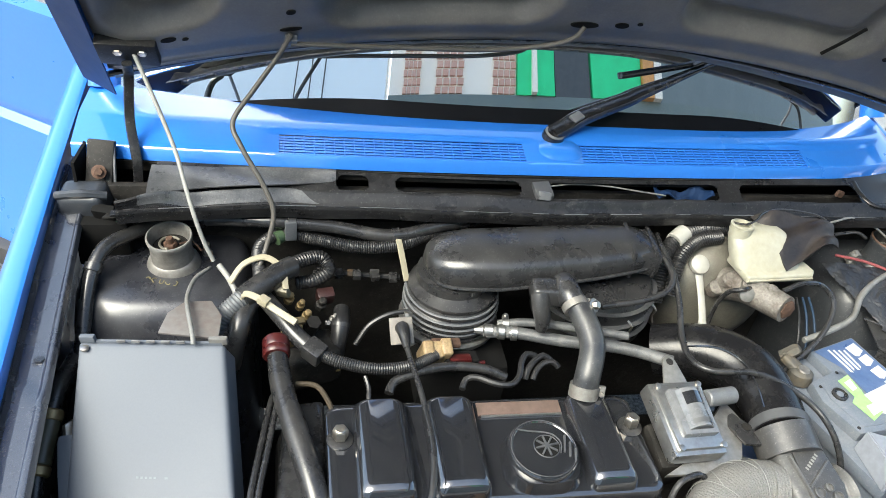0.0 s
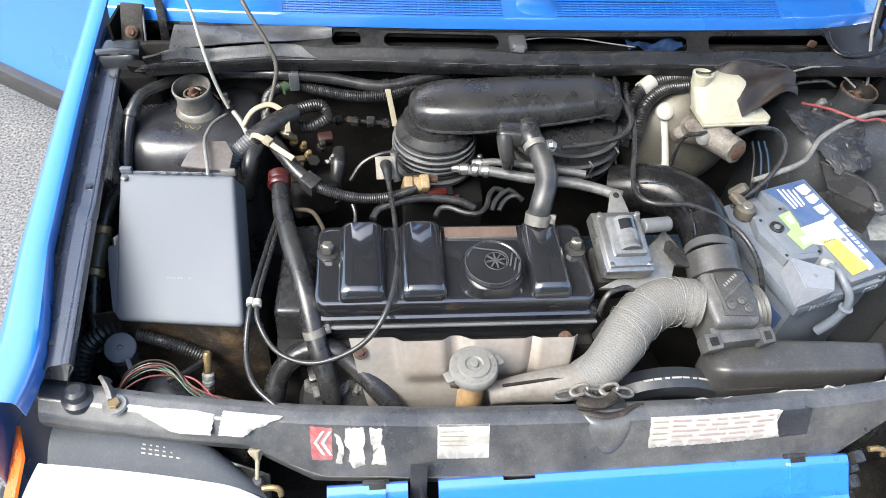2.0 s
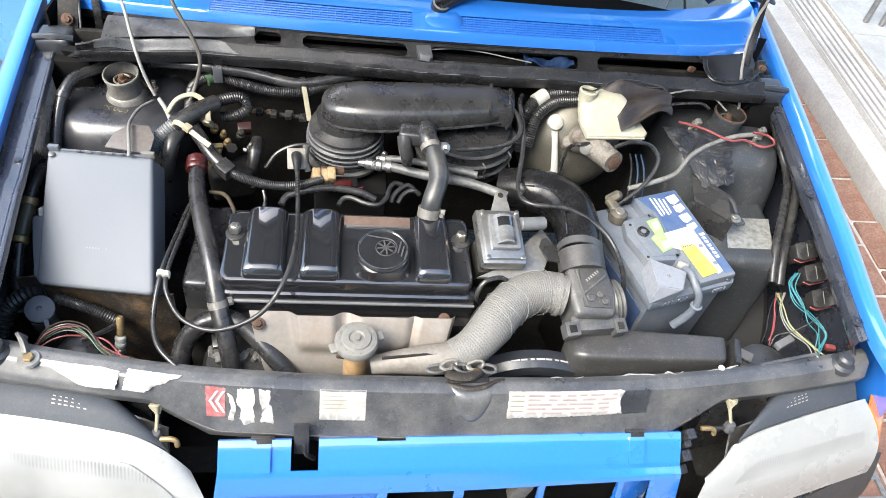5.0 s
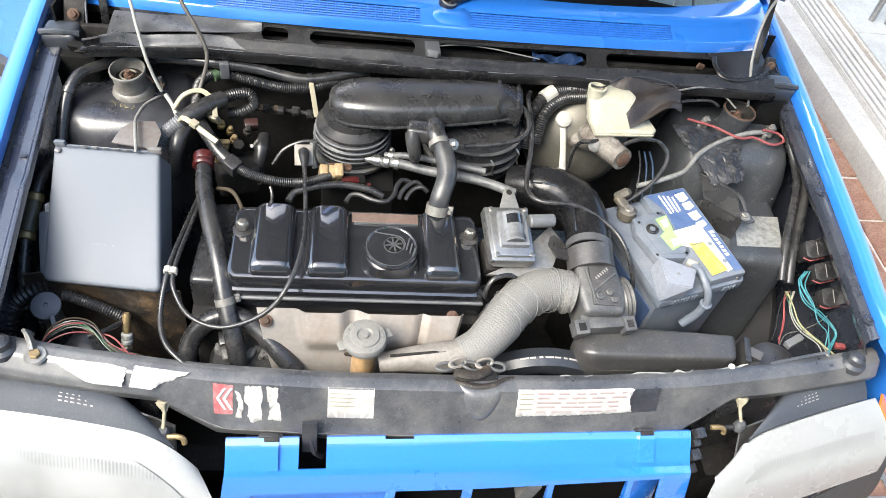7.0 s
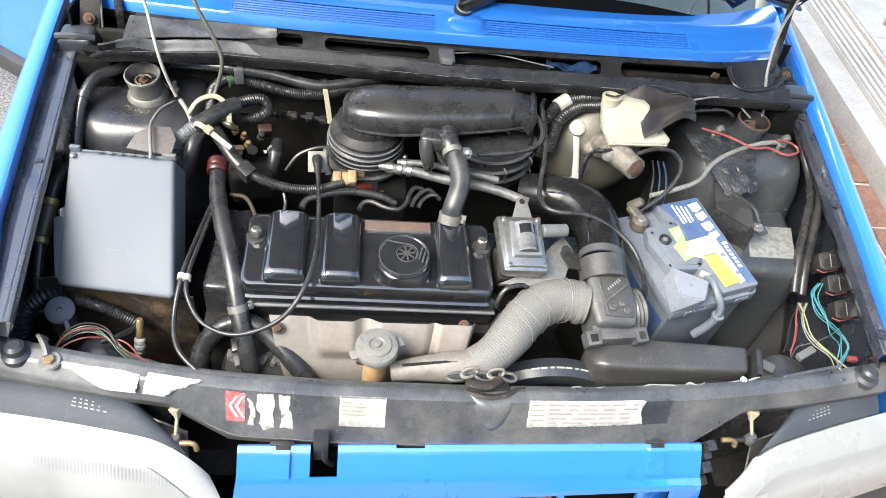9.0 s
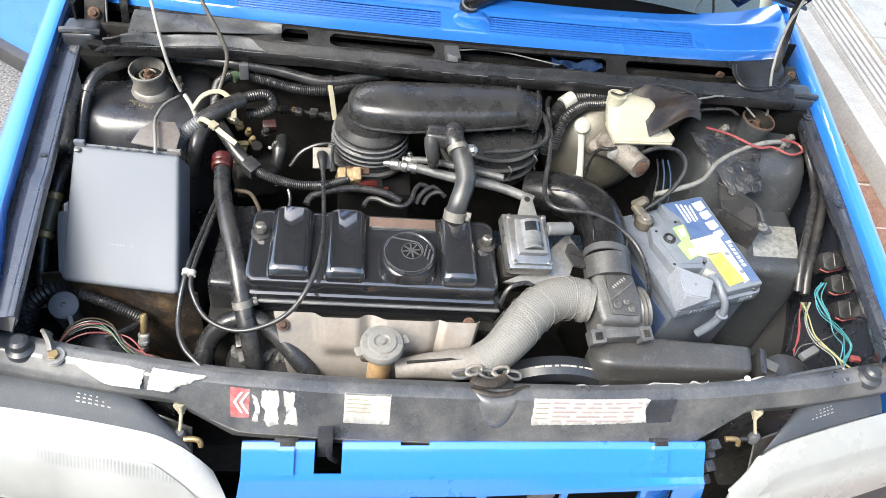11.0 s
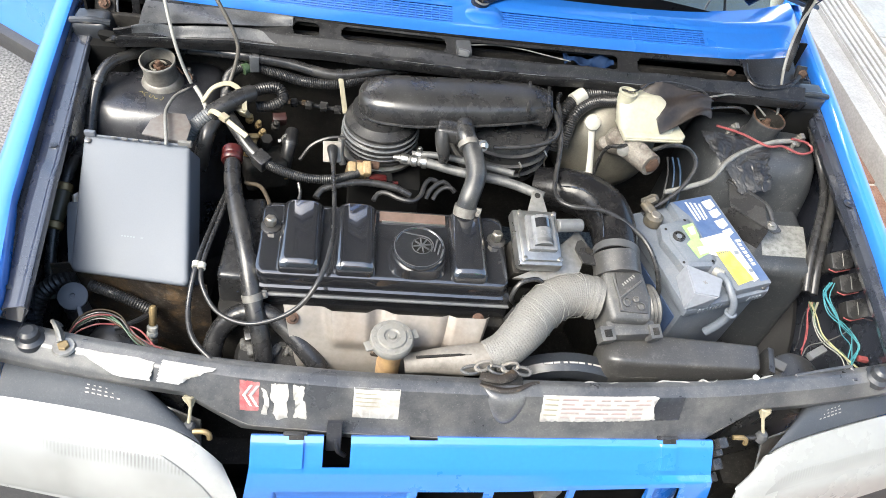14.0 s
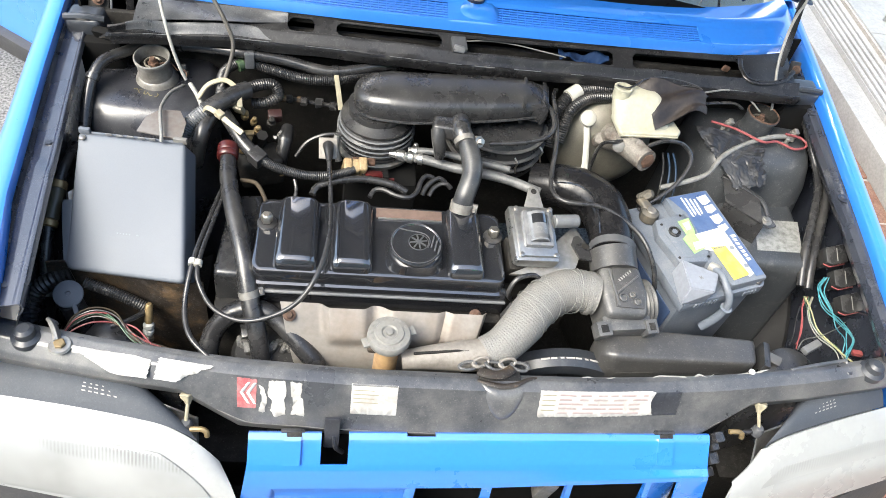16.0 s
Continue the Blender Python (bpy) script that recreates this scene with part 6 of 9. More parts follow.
def control_box():
    """The sloping grey cover: a shallow lid with rounded corners and deep sides over a dark tray."""
    c = thing("control_unit_box", (-0.545, 0.18, 0.40), "large smooth grey plastic box with a sloping lid", "box")
    tl, tr, br, bl = Vector((-0.635, 0.293, 0.762)), Vector((-0.467, 0.262, 0.782)), Vector((-0.446, 0.066, 0.684)), Vector((-0.632, 0.110, 0.650))
    normal = (tr - tl).cross(bl - tl).normalized()
    if normal.z < 0:
        normal.negate()

    def f(u, v):
        a, b = tl + (tr - tl) * u, bl + (br - bl) * u
        return a + (b - a) * v

    def ring(inset, drop, r=0.010, n=7):
        """The lid's outline with rounded corners, inset across and dropped along its normal."""
        w, h = 0.175, 0.215
        out = []
        for cu, cv, a0 in ((1, 1, 0), (0, 1, 90), (0, 0, 180), (1, 0, 270)):
            rr = r if cv else 0.004
            for i in range(n + 1):
                a = radians(a0 + 90 * i / n)
                du = inset + rr * (1 - abs(math.cos(a)))
                dv = inset + rr * (1 - abs(math.sin(a)))
                out.append(f(cu + (du / w if cu == 0 else -du / w), cv + (dv / h if cv == 0 else -dv / h)) - normal * drop)
        return out

    rings = [ring(0.0015, 0.050), ring(0.0008, 0.016), ring(0.0, 0.006), ring(0.0010, 0.0025), ring(0.0032, 0.0006), ring(0.006, 0.0), ring(0.012, -0.0004), ring(0.06, -0.0020, 0.008)]
    part("lid", loft(rings), BOXGREY, c, "smooth blue-grey lid", angle=50)
    top, low = ring(0.006, 0.046), [p + Vector((0, 0.012, -0.06)) for p in ring(0.012, 0.05)]
    part("tray", loft([low, top]), BOXSIDE, c, "dark grey box body")
    step = [(0.01, 0.50), (-0.055, 0.505), (-0.072, 0.515), (-0.078, 0.54), (-0.055, 0.72), (-0.015, 0.94), (0.01, 0.96)]
    part("lid_step", loft([[f(u, v) - normal * d for u, v in step] for d in (0.040, 0.003, 0.0015)]), BOXGREY, c, "stepped-out edge of the lid", angle=50)
    part("hinge_lip", box((0.168, 0.004, 0.006), (-0.551, 0.2805, 0.7695), (0, -7, -10.5), bevel=0.0012), BOXGREY, c)
    part("corner_tab", box((0.022, 0.007, 0.010), (-0.474, 0.268, 0.783), (0, -7, -10), bevel=0.002), CRUST_STEEL, c, "scuffed corner tab")
    part("corner_tab", box((0.018, 0.007, 0.010), (-0.624, 0.2935, 0.766), (0, -7, -10), bevel=0.002), BOXGREY, c)
    part("rivet", lathe([(0.005, 0), (0.005, 0.002), (0.0, 0.004)], pose(-0.626, 0.282, 0.7605), 14), STEEL, c)

    def print_bar(u, v, du, dv):
        part("print_bar", sheet(lambda a, d: f(u + du * a, v + dv * d) + normal * 0.0024, 3, 2, 0.0003), PRINTGREY, c)

    for k in range(5):
        print_bar(0.43 + 0.026 * k, 0.70, 0.014, 0.010)
    print_bar(0.60, 0.70, 0.018, 0.010)
    for k in range(5):
        part("hinge_mark", box((0.010, 0.002, 0.003), (-0.585 + 0.017 * k, 0.2820 - 0.0031 * k, 0.7715 + 0.0021 * k), (0, -7, -10.5), bevel=0.0), INK, c)
    b = prism([(-0.545, 0.290), (-0.475, 0.278), (-0.474, 0.318), (-0.488, 0.346), (-0.520, 0.345), (-0.538, 0.325)], 0.774, 0.777, bevel=0.001)
    part("bracket_plate", b, mat("stained_grey_plate", (0.17, 0.158, 0.150), 0.55, metal=0.3, spots=(0.13, 0.10, 0.085), amount=0.7, size=40, bump=0.1), c, "stained grey bracket plate")


def battery():
    b0 = thing("battery", (0.386, 0.198, 0.50), "grey car battery with blue, green and yellow labels", "battery")
    m = pose(0.386, 0.200, 0.69, 3, 0, 18) @ pose(0, 0, -0.69)

    def put(bm):
        bm.transform(m)
        return bm
    part("case", put(prism([(-0.078, -0.098), (0.078, -0.098), (0.078, 0.098), (-0.078, 0.098)], 0.51, 0.672, bevel=0.006)), BATGREY, b0)
    part("side_label", put(box((0.002, 0.17, 0.11), (-0.0785, -0.005, 0.59), bevel=0.0)), BATBLUE, b0, "dark blue side label with white print")
    for i in range(4):
        part("print_bar", put(box((0.002, 0.018, 0.022), (-0.0798, -0.045 + 0.026 * i, 0.61 - 0.004 * i), bevel=0.0)), WHITE, b0)
    lid = part("lid", put(prism([(-0.084, -0.106), (0.084, -0.106), (0.093, -0.098), (0.093, 0.104), (-0.083, 0.104)], 0.668, 0.690, bevel=0.005)), BATGREY, b0)
    part("raised_deck", put(prism([(-0.004, -0.046), (0.012, -0.100), (0.086, -0.100), (0.088, 0.102), (-0.004, 0.102), (-0.004, 0.062)], 0.688, 0.7065, bevel=0.004)), BATGREY, b0)
    part("cell_cover", put(prism([(-0.062, 0.026), (-0.050, 0.058), (0.014, 0.062), (0.016, -0.036), (0.002, -0.046), (-0.055, -0.034)], 0.688, 0.7065, bevel=0.003)), BATGREY, b0, "raised grey cell cover")
    part("cover_panel", put(prism([(-0.048, 0.024), (-0.038, 0.050), (0.006, 0.053), (0.008, -0.030), (-0.002, -0.036), (-0.044, -0.027)], 0.705, 0.7077, bevel=0.001)), BATGREY, b0)
    for x, y in ((-0.044, 0.046), (0.002, 0.057), (-0.050, -0.026), (0.004, -0.036)):
        part("notch", put(lathe([(0.0026, 0), (0.0026, 0.0006), (0.0, 0.0006)], pose(x, y, 0.7066), 8)), DARK, b0)

    def patch(name, poly, z, material, parent, label=""):
        return part(name, put(prism(poly, z, z + 0.0005, bevel=0.0)), material, parent, label)
    blue = patch("brand_label", [(0.002, 0.099), (0.083, 0.099), (0.083, -0.093), (0.066, -0.093), (0.066, 0.016), (0.014, 0.012), (0.018, 0.060)], 0.7067, BATBLUE, b0, "worn blue top label")
    for i, (h, w) in enumerate(((0.020, 0.022), (0.017, 0.022), (0.019, 0.021), (0.014, 0.021))):
        y = 0.088 - 0.023 * i
        patch("logo_block", [(0.056 + 0.002 * (i % 2), y), (0.056 + w, y + 0.003), (0.057 + w, y - h + 0.006), (0.064, y - h), (0.058, y - h + 0.003)], 0.7073, WHITE, blue)
    for i in range(4):
        patch("print_bar", [(0.024 + 0.008 * i, 0.094 - 0.003 * i), (0.0275 + 0.008 * i, 0.094 - 0.003 * i), (0.0275 + 0.007 * i, 0.048 + 0.005 * (i % 2)), (0.024 + 0.007 * i, 0.050)], 0.7073, WHITE, blue)
    for i in range(7):
        y, w = -0.004 - 0.0085 * i, 0.008 if i else 0.011
        patch("print_bar", [(0.0695, y), (0.0695 + w, y), (0.0695 + w, y - 0.0058), (0.0710, y - 0.0062)], 0.7073, WHITE, blue)
    patch("white_label", [(0.004, 0.012), (0.064, 0.015), (0.064, -0.088), (0.052, -0.092), (0.020, -0.030), (0.002, -0.020)], 0.7079, WHITE, b0, "white paper label")
    patch("green_label", [(-0.012, 0.044), (0.012, 0.047), (0.008, 0.020), (0.004, 0.010), (0.006, -0.020), (-0.020, -0.026), (-0.024, 0.008), (-0.012, 0.014)], 0.7086, GREEN, b0, "light green label")
    patch("white_label", [(-0.006, 0.038), (0.008, 0.040), (0.004, 0.024), (-0.006, 0.022)], 0.7092, WHITE, b0, "white paper label")
    patch("white_label", [(-0.010, -0.004), (0.004, -0.004), (0.005, -0.018), (-0.014, -0.020)], 0.7092, WHITE, b0, "white paper label")
    yel = patch("yellow_label", [(0.018, -0.020), (0.046, -0.024), (0.054, -0.088), (0.019, -0.092)], 0.7086, YELLOW, b0, "yellow warning label")
    for i in range(5):
        patch("print_mark", [(0.021 + 0.0045 * i, -0.0235), (0.024 + 0.0045 * i, -0.0238), (0.024 + 0.0045 * i, -0.0262), (0.021 + 0.0045 * i, -0.026)], 0.7092, INK, yel)
    for x, y in ((0.056, -0.030), (0.060, -0.070)):
        part("print_mark", put(lathe([(0.0042, 0), (0.0042, 0.0005), (0.0026, 0.0005)], pose(x, y, 0.7085), 12)), BATGREY, b0)
    plug = part("vent_plug", put(lathe([(0.011, 0), (0.011, 0.003), (0.009, 0.004), (0.008, 0.0016), (0.0, 0.0016)], pose(-0.030, 0.025, 0.7076), 24)), RUBBER, b0, "round black vent plug")
    part("slot", put(lathe([(0.005, 0), (0.005, 0.0012), (0.0035, 0.0012)], pose(-0.030, 0.025, 0.7092), 16)), BATGREY, plug)
    # hinged flap over the positive post: flat lid, slanting side, open front
    flap = bmesh.new()
    rim = [(-0.060, -0.038), (-0.012, -0.080), (-0.040, -0.112), (-0.077, -0.094)]
    low = [(-0.068, -0.040), (-0.012, -0.083), (-0.044, -0.108), (-0.090, -0.104)]
    tops = [flap.verts.new((x, y, 0.722)) for x, y in rim]
    lows = [flap.verts.new((x, y, 0.690)) for x, y in low]
    flap.faces.new(tops)
    for k in range(4):
        flap.faces.new((tops[k], lows[k], lows[(k + 1) % 4], tops[(k + 1) % 4]))
    flap.faces.new(list(reversed(lows)))
    bmesh.ops.recalc_face_normals(flap, faces=flap.faces)
    bmesh.ops.bevel(flap, geom=list(flap.edges), offset=0.0018, segments=2, affect="EDGES")
    cover = part("terminal_cover", put(flap), mat("grey_flap_plastic", (0.165, 0.178, 0.205), 0.5, bump=0.03, dust=0.1), b0, "light grey positive terminal flap")
    for w, d in ((0.0075, 0.0016), (0.0016, 0.0075)):
        part("plus_mark", put(box((w, d, 0.0006), (-0.048, -0.080, 0.7223 + 0.02 * (w - 0.0016)), (0, 0, -40), bevel=0.0)), INK, cover)
    part("post_clamp", put(rod((0.000, -0.050, 0.700), (0.008, -0.066, 0.704), 0.0085, 14)), CABLE, b0, "grey cable clamp")
    part("positive_cable", put(tube([(0.002, -0.056, 0.702), (0.004, -0.076, 0.708), (0.002, -0.096, 0.704), (0.006, -0.112, 0.690), (0.008, -0.118, 0.668), (0.002, -0.118, 0.640), (-0.012, -0.114, 0.610)], [0.006, 0.006, 0.0062, 0.0065, 0.0075, 0.008, 0.008], 12)), BATGREY, b0, "grey positive cable")
    part("cable_band", put(lathe([(0.0085, 0), (0.0105, 0.001), (0.0105, 0.004), (0.0085, 0.005)], pose(0.008, -0.118, 0.664), 16)), BATGREY, b0)
    part("corner_lug", put(lathe([(0.006, 0), (0.006, 0.002), (0.004, 0.004), (0.0, 0.004)], pose(0.074, -0.098, 0.694), 8)), PLASTIC, b0)
    part("terminal", put(rod((-0.05, 0.075, 0.688), (-0.05, 0.075, 0.715), 0.0085, 18)), CAST, b0, "lead negative post")
    c = lathe([(0.016, 0), (0.017, 0.004), (0.016, 0.016), (0.011, 0.020), (0.0, 0.021)], pose(-0.05, 0.074, 0.692, -8, 0, 0), 18)
    c = box((0.018, 0.030, 0.013), (-0.052, 0.094, 0.708), (14, 0, 16), bevel=0.005, seg=3, bm=c)
    c = lathe([(0.009, -0.014), (0.009, 0.010), (0.006, 0.014), (0.0, 0.014)], pose(-0.046, 0.106, 0.716, 20, 30, 0), 6, c)
    part("terminal_clamp", put(c), mat("corroded_terminal", (0.085, 0.08, 0.070), 0.6, metal=0.3, spots=(0.13, 0.105, 0.07), amount=0.8, size=60, bump=0.5), b0, "corroded cable clamp")
    for i in range(11):
        part("rib", put(box((0.004, 0.003, 0.010), (-0.056 + 0.0072 * i + (0.052 if i > 6 else 0.0), -0.1068, 0.680), bevel=0.001)), BATGREY, b0)
    tray = solo("battery_tray", put(prism([(-0.09, -0.11), (0.09, -0.11), (0.09, 0.11), (-0.09, 0.11)], 0.30, 0.509, bevel=0.006)), DARK, "dark steel battery tray under the battery", "tray")


def air_filter():
    a = thing("air_filter", (-0.05, 0.37, 0.60), "black moulded air duct over two round filter housings", "air filter")
    # ribbed intake bell
    c = (-0.168, 0.404)
    prof = [(0.056, 0.690), (0.060, 0.694)]
    for r, z in ((0.0660, 0.699), (0.0680, 0.709), (0.0690, 0.719), (0.0685, 0.729), (0.0665, 0.739), (0.0630, 0.749)):
        prof += [(r - 0.004, z), (r, z + 0.002), (r, z + 0.006), (r - 0.004, z + 0.008)]
    prof += [(0.050, 0.762), (0.040, 0.768)]
    part("intake_bell", lathe(prof, pose(c[0], c[1], 0), 48), PLASTIC, a, "ribbed black intake bell")
    part("bell_ring", lathe([(0.062, 0.687), (0.071, 0.689), (0.072, 0.696), (0.066, 0.698)], pose(c[0], c[1], 0), 48), ALU, a, "worn bare-metal ring")
    # paler rings paint the glints on the black ribs
    for r, z in ((0.0682, 0.7105), (0.0692, 0.7205), (0.0687, 0.7305), (0.0667, 0.7405)):
        part("bell_glint", lathe([(r - 0.002, z + 0.004), (r, z + 0.0044), (r - 0.0008, z + 0.0056), (r - 0.003, z + 0.0058)], pose(c[0], c[1], 0), 48), GREYRUB, a, "pale rib edge painted as a glint")
    # long loaf-shaped duct
    secs = [(-0.211, 0.412, 0.026, 0.022, 0.788), (-0.207, 0.411, 0.050, 0.036, 0.789), (-0.198, 0.410, 0.072, 0.050, 0.790), (-0.180, 0.408, 0.090, 0.060, 0.792), (-0.150, 0.406, 0.100, 0.064, 0.795), (-0.110, 0.405, 0.104, 0.062, 0.797), (-0.05, 0.407, 0.102, 0.058, 0.801), (0.02, 0.412, 0.096, 0.054, 0.804), (0.080, 0.417, 0.084, 0.048, 0.806), (0.104, 0.419, 0.074, 0.042, 0.806), (0.118, 0.420, 0.060, 0.030, 0.805)]
    part("duct", loft([oval((x, y, z), w, h, "x", 2.7, 36) for x, y, w, h, z in secs]), PLASTIC, a, "satin black air duct", angle=60)
    part("duct_seam", tube([(x, y - w / 2 - 0.0005, z - h * 0.18) for x, y, w, h, z in secs[2:]], 0.0026, 8), PLASTIC, a)
    part("duct_neck", lathe([(0.052, 0.74), (0.052, 0.775)], pose(c[0], c[1] + 0.004, 0), 32), PLASTIC, a)
    part("duct_end", box((0.040, 0.070, 0.034), (0.106, 0.414, 0.804), (0, 4, -8), bevel=0.006), PLASTIC, a)
    part("end_rib", box((0.007, 0.078, 0.044), (0.082, 0.414, 0.807), (0, 0, -8), bevel=0.003), PLASTIC, a)
    part("end_rib", box((0.007, 0.074, 0.040), (0.118, 0.414, 0.803), (0, 0, -8), bevel=0.003), PLASTIC, a)
    # filter drum with stacked rims
    prof = [(0.080, 0.680), (0.086, 0.686), (0.088, 0.706), (0.084, 0.710), (0.088, 0.714), (0.089, 0.728), (0.086, 0.732), (0.0885, 0.737), (0.087, 0.752), (0.080, 0.762), (0.05, 0.768)]
    part("filter_drum", lathe(prof, pose(0.050, 0.420, 0), 48), PLASTIC, a, "flat black filter drum")
    for r, z in ((0.0915, 0.706), (0.0925, 0.729), (0.0905, 0.751)):
        part("drum_rim", lathe([(r - 0.006, z), (r, z + 0.0008), (r + 0.0008, z + 0.0028), (r - 0.006, z + 0.004)], pose(0.050, 0.420, 0), 48), VALVEGREY, a, "thin worn rim")
    for ang in (-35, -75):
        x, y = 0.050 + 0.089 * math.cos(radians(ang)), 0.420 + 0.089 * math.sin(radians(ang))
        part("spring_clip", tube([(x, y, 0.742), (x + 0.006, y - 0.006, 0.735), (x + 0.004, y - 0.004, 0.722), (x + 0.007, y - 0.007, 0.712)], 0.0016, 6), STEEL, a)
    # breather outlets
    part("breather_stub", tube([(-0.032, 0.348, 0.80), (-0.033, 0.325, 0.806), (-0.030, 0.312, 0.800)], 0.0165, 16), PLASTIC, a)
    part("breather_box", box((0.055, 0.035, 0.028), (-0.052, 0.334, 0.797), (0, 0, -6), bevel=0.009, seg=3), PLASTIC, a)
    part("breather_leg", tube([(-0.070, 0.326, 0.80), (-0.069, 0.316, 0.788), (-0.064, 0.311, 0.768), (-0.063, 0.310, 0.752)], [0.013, 0.012, 0.0115, 0.008], 14), PLASTIC, a)
    part("duct_screw", bolt((-0.004, 0.300, 0.802), 0.006, 0.008, (0.5, -0.5, 0.6)), STEEL, a)


def carburettor():
    c = thing("carburettor", (-0.16, 0.32, 0.60), "grimy carburettor with amber and red fittings below the filter", "carburettor")
    part("body", box((0.13, 0.09, 0.08), (-0.155, 0.36, 0.635), bevel=0.012), VOID, c)
    crust = mat("crusted_tan_plastic", (0.30, 0.225, 0.125), 0.42, spots=(0.13, 0.075, 0.035), amount=0.8, size=55, fine=300, bump=0.3, spread=0.2)
    for k in range(3):
        part("tan_block", box((0.015, 0.024, 0.040 - 0.004 * (k % 2)), (-0.216 + 0.0125 * k, 0.306 + 0.002 * k, 0.714 - 0.002 * (k % 2)), (22, 4, 6), bevel=0.004, seg=3), crust, c, "crusted tan plastic block")
    part("red_holder", box((0.046, 0.020, 0.022), (-0.168, 0.304, 0.701), (0, 4, 4), bevel=0.003), VOID, c, "black holder round the red block")
    part("red_block", box((0.030, 0.014, 0.012), (-0.170, 0.299, 0.709), (0, 4, 4), bevel=0.003), RED, c, "glossy dark red block")
    part("red_pin", rod((-0.150, 0.300, 0.700), (-0.134, 0.301, 0.701), 0.003, 8), RED, c)
    part("orange_seal", box((0.04, 0.014, 0.008), (-0.188, 0.318, 0.722), bevel=0.003), RUST, c)
    part("spring", tube([(-0.24 + 0.004 * math.cos(t * 2.1), 0.345 + 0.004 * math.sin(t * 2.1), 0.735 - 0.003 * t) for t in range(14)], 0.0013, 6), STEEL, c)
    part("link", tube([(-0.235, 0.36, 0.74), (-0.236, 0.35, 0.72), (-0.23, 0.338, 0.70)], 0.006, 8), ALU, c)
    # cable bracket
    part("cable_bracket", box((0.031, 0.036, 0.004), (-0.249, 0.322, 0.742), (38, 0, 4), bevel=0.0015), PIPEGREY, c, "dull steel cable bracket")
    part("cable_boot", tube([(-0.249, 0.322, 0.748), (-0.248, 0.312, 0.750), (-0.2465, 0.298, 0.747), (-0.246, 0.285, 0.746)], [0.0095, 0.0085, 0.0065, 0.0040], 14), LOOM, c, "black rubber cable boot")


def fuel_pipes():
    p = thing("fuel_line", (-0.02, 0.31, 0.70), "pair of braided fuel lines with bright unions", "pipe")
    part("braided_line", tube([(-0.128, 0.338, 0.722), (-0.089, 0.330, 0.727), (-0.032, 0.308, 0.732), (0.05, 0.284, 0.738), (0.108, 0.255, 0.740)], 0.0085, 12), BRAID, p)
    part("braided_line", tube([(-0.112, 0.345, 0.730), (-0.07, 0.338, 0.738), (-0.01, 0.322, 0.742), (0.06, 0.30, 0.745)], 0.0060, 12), BRAID, p)
    m, n = axis((-0.152, 0.345, 0.722), (-0.09, 0.330, 0.727))
    part("union", lathe([(0.003, 0), (0.007, 0.02), (0.0095, 0.022), (0.0095, 0.034), (0.006, 0.036), (0.011, 0.042), (0.011, 0.050), (0.007, 0.052), (0.009, 0.062)], m, 10), ALU, p, "bright metal union")
    part("clamp", clamp((-0.095, 0.332, 0.726), (1, -0.2, 0.08), 0.011), ALU, p)
    part("clamp", clamp((-0.105, 0.344, 0.731), (1, -0.2, 0.1), 0.009), ALU, p)


def breather_hose():
    h = thing("breather_hose", (-0.025, 0.21, 0.72), "dark grey elbow hose with dull clamps from duct to valve cover", "hose")
    part("hose", tube([(-0.029, 0.316, 0.802), (-0.020, 0.292, 0.793), (-0.014, 0.255, 0.777), (-0.024, 0.224, 0.755), (-0.030, 0.212, 0.728)], [0.015, 0.0165, 0.0165, 0.0165, 0.0165], 18), mat("grey_hose_rubber", (0.018, 0.019, 0.022), 0.34, coat=0.1, spots=(0.085, 0.085, 0.08), amount=0.5, size=22, fine=500, bump=0.04, dust=0.2), h)
    part("clamp", clamp((-0.028, 0.309, 0.799), (0.2, -0.8, -0.25), 0.0175, 0.010), CRUST_STEEL, h)
    part("clamp", clamp((-0.027, 0.218, 0.742), (-0.1, -0.4, -0.8), 0.019, 0.016), CRUST_STEEL, h)


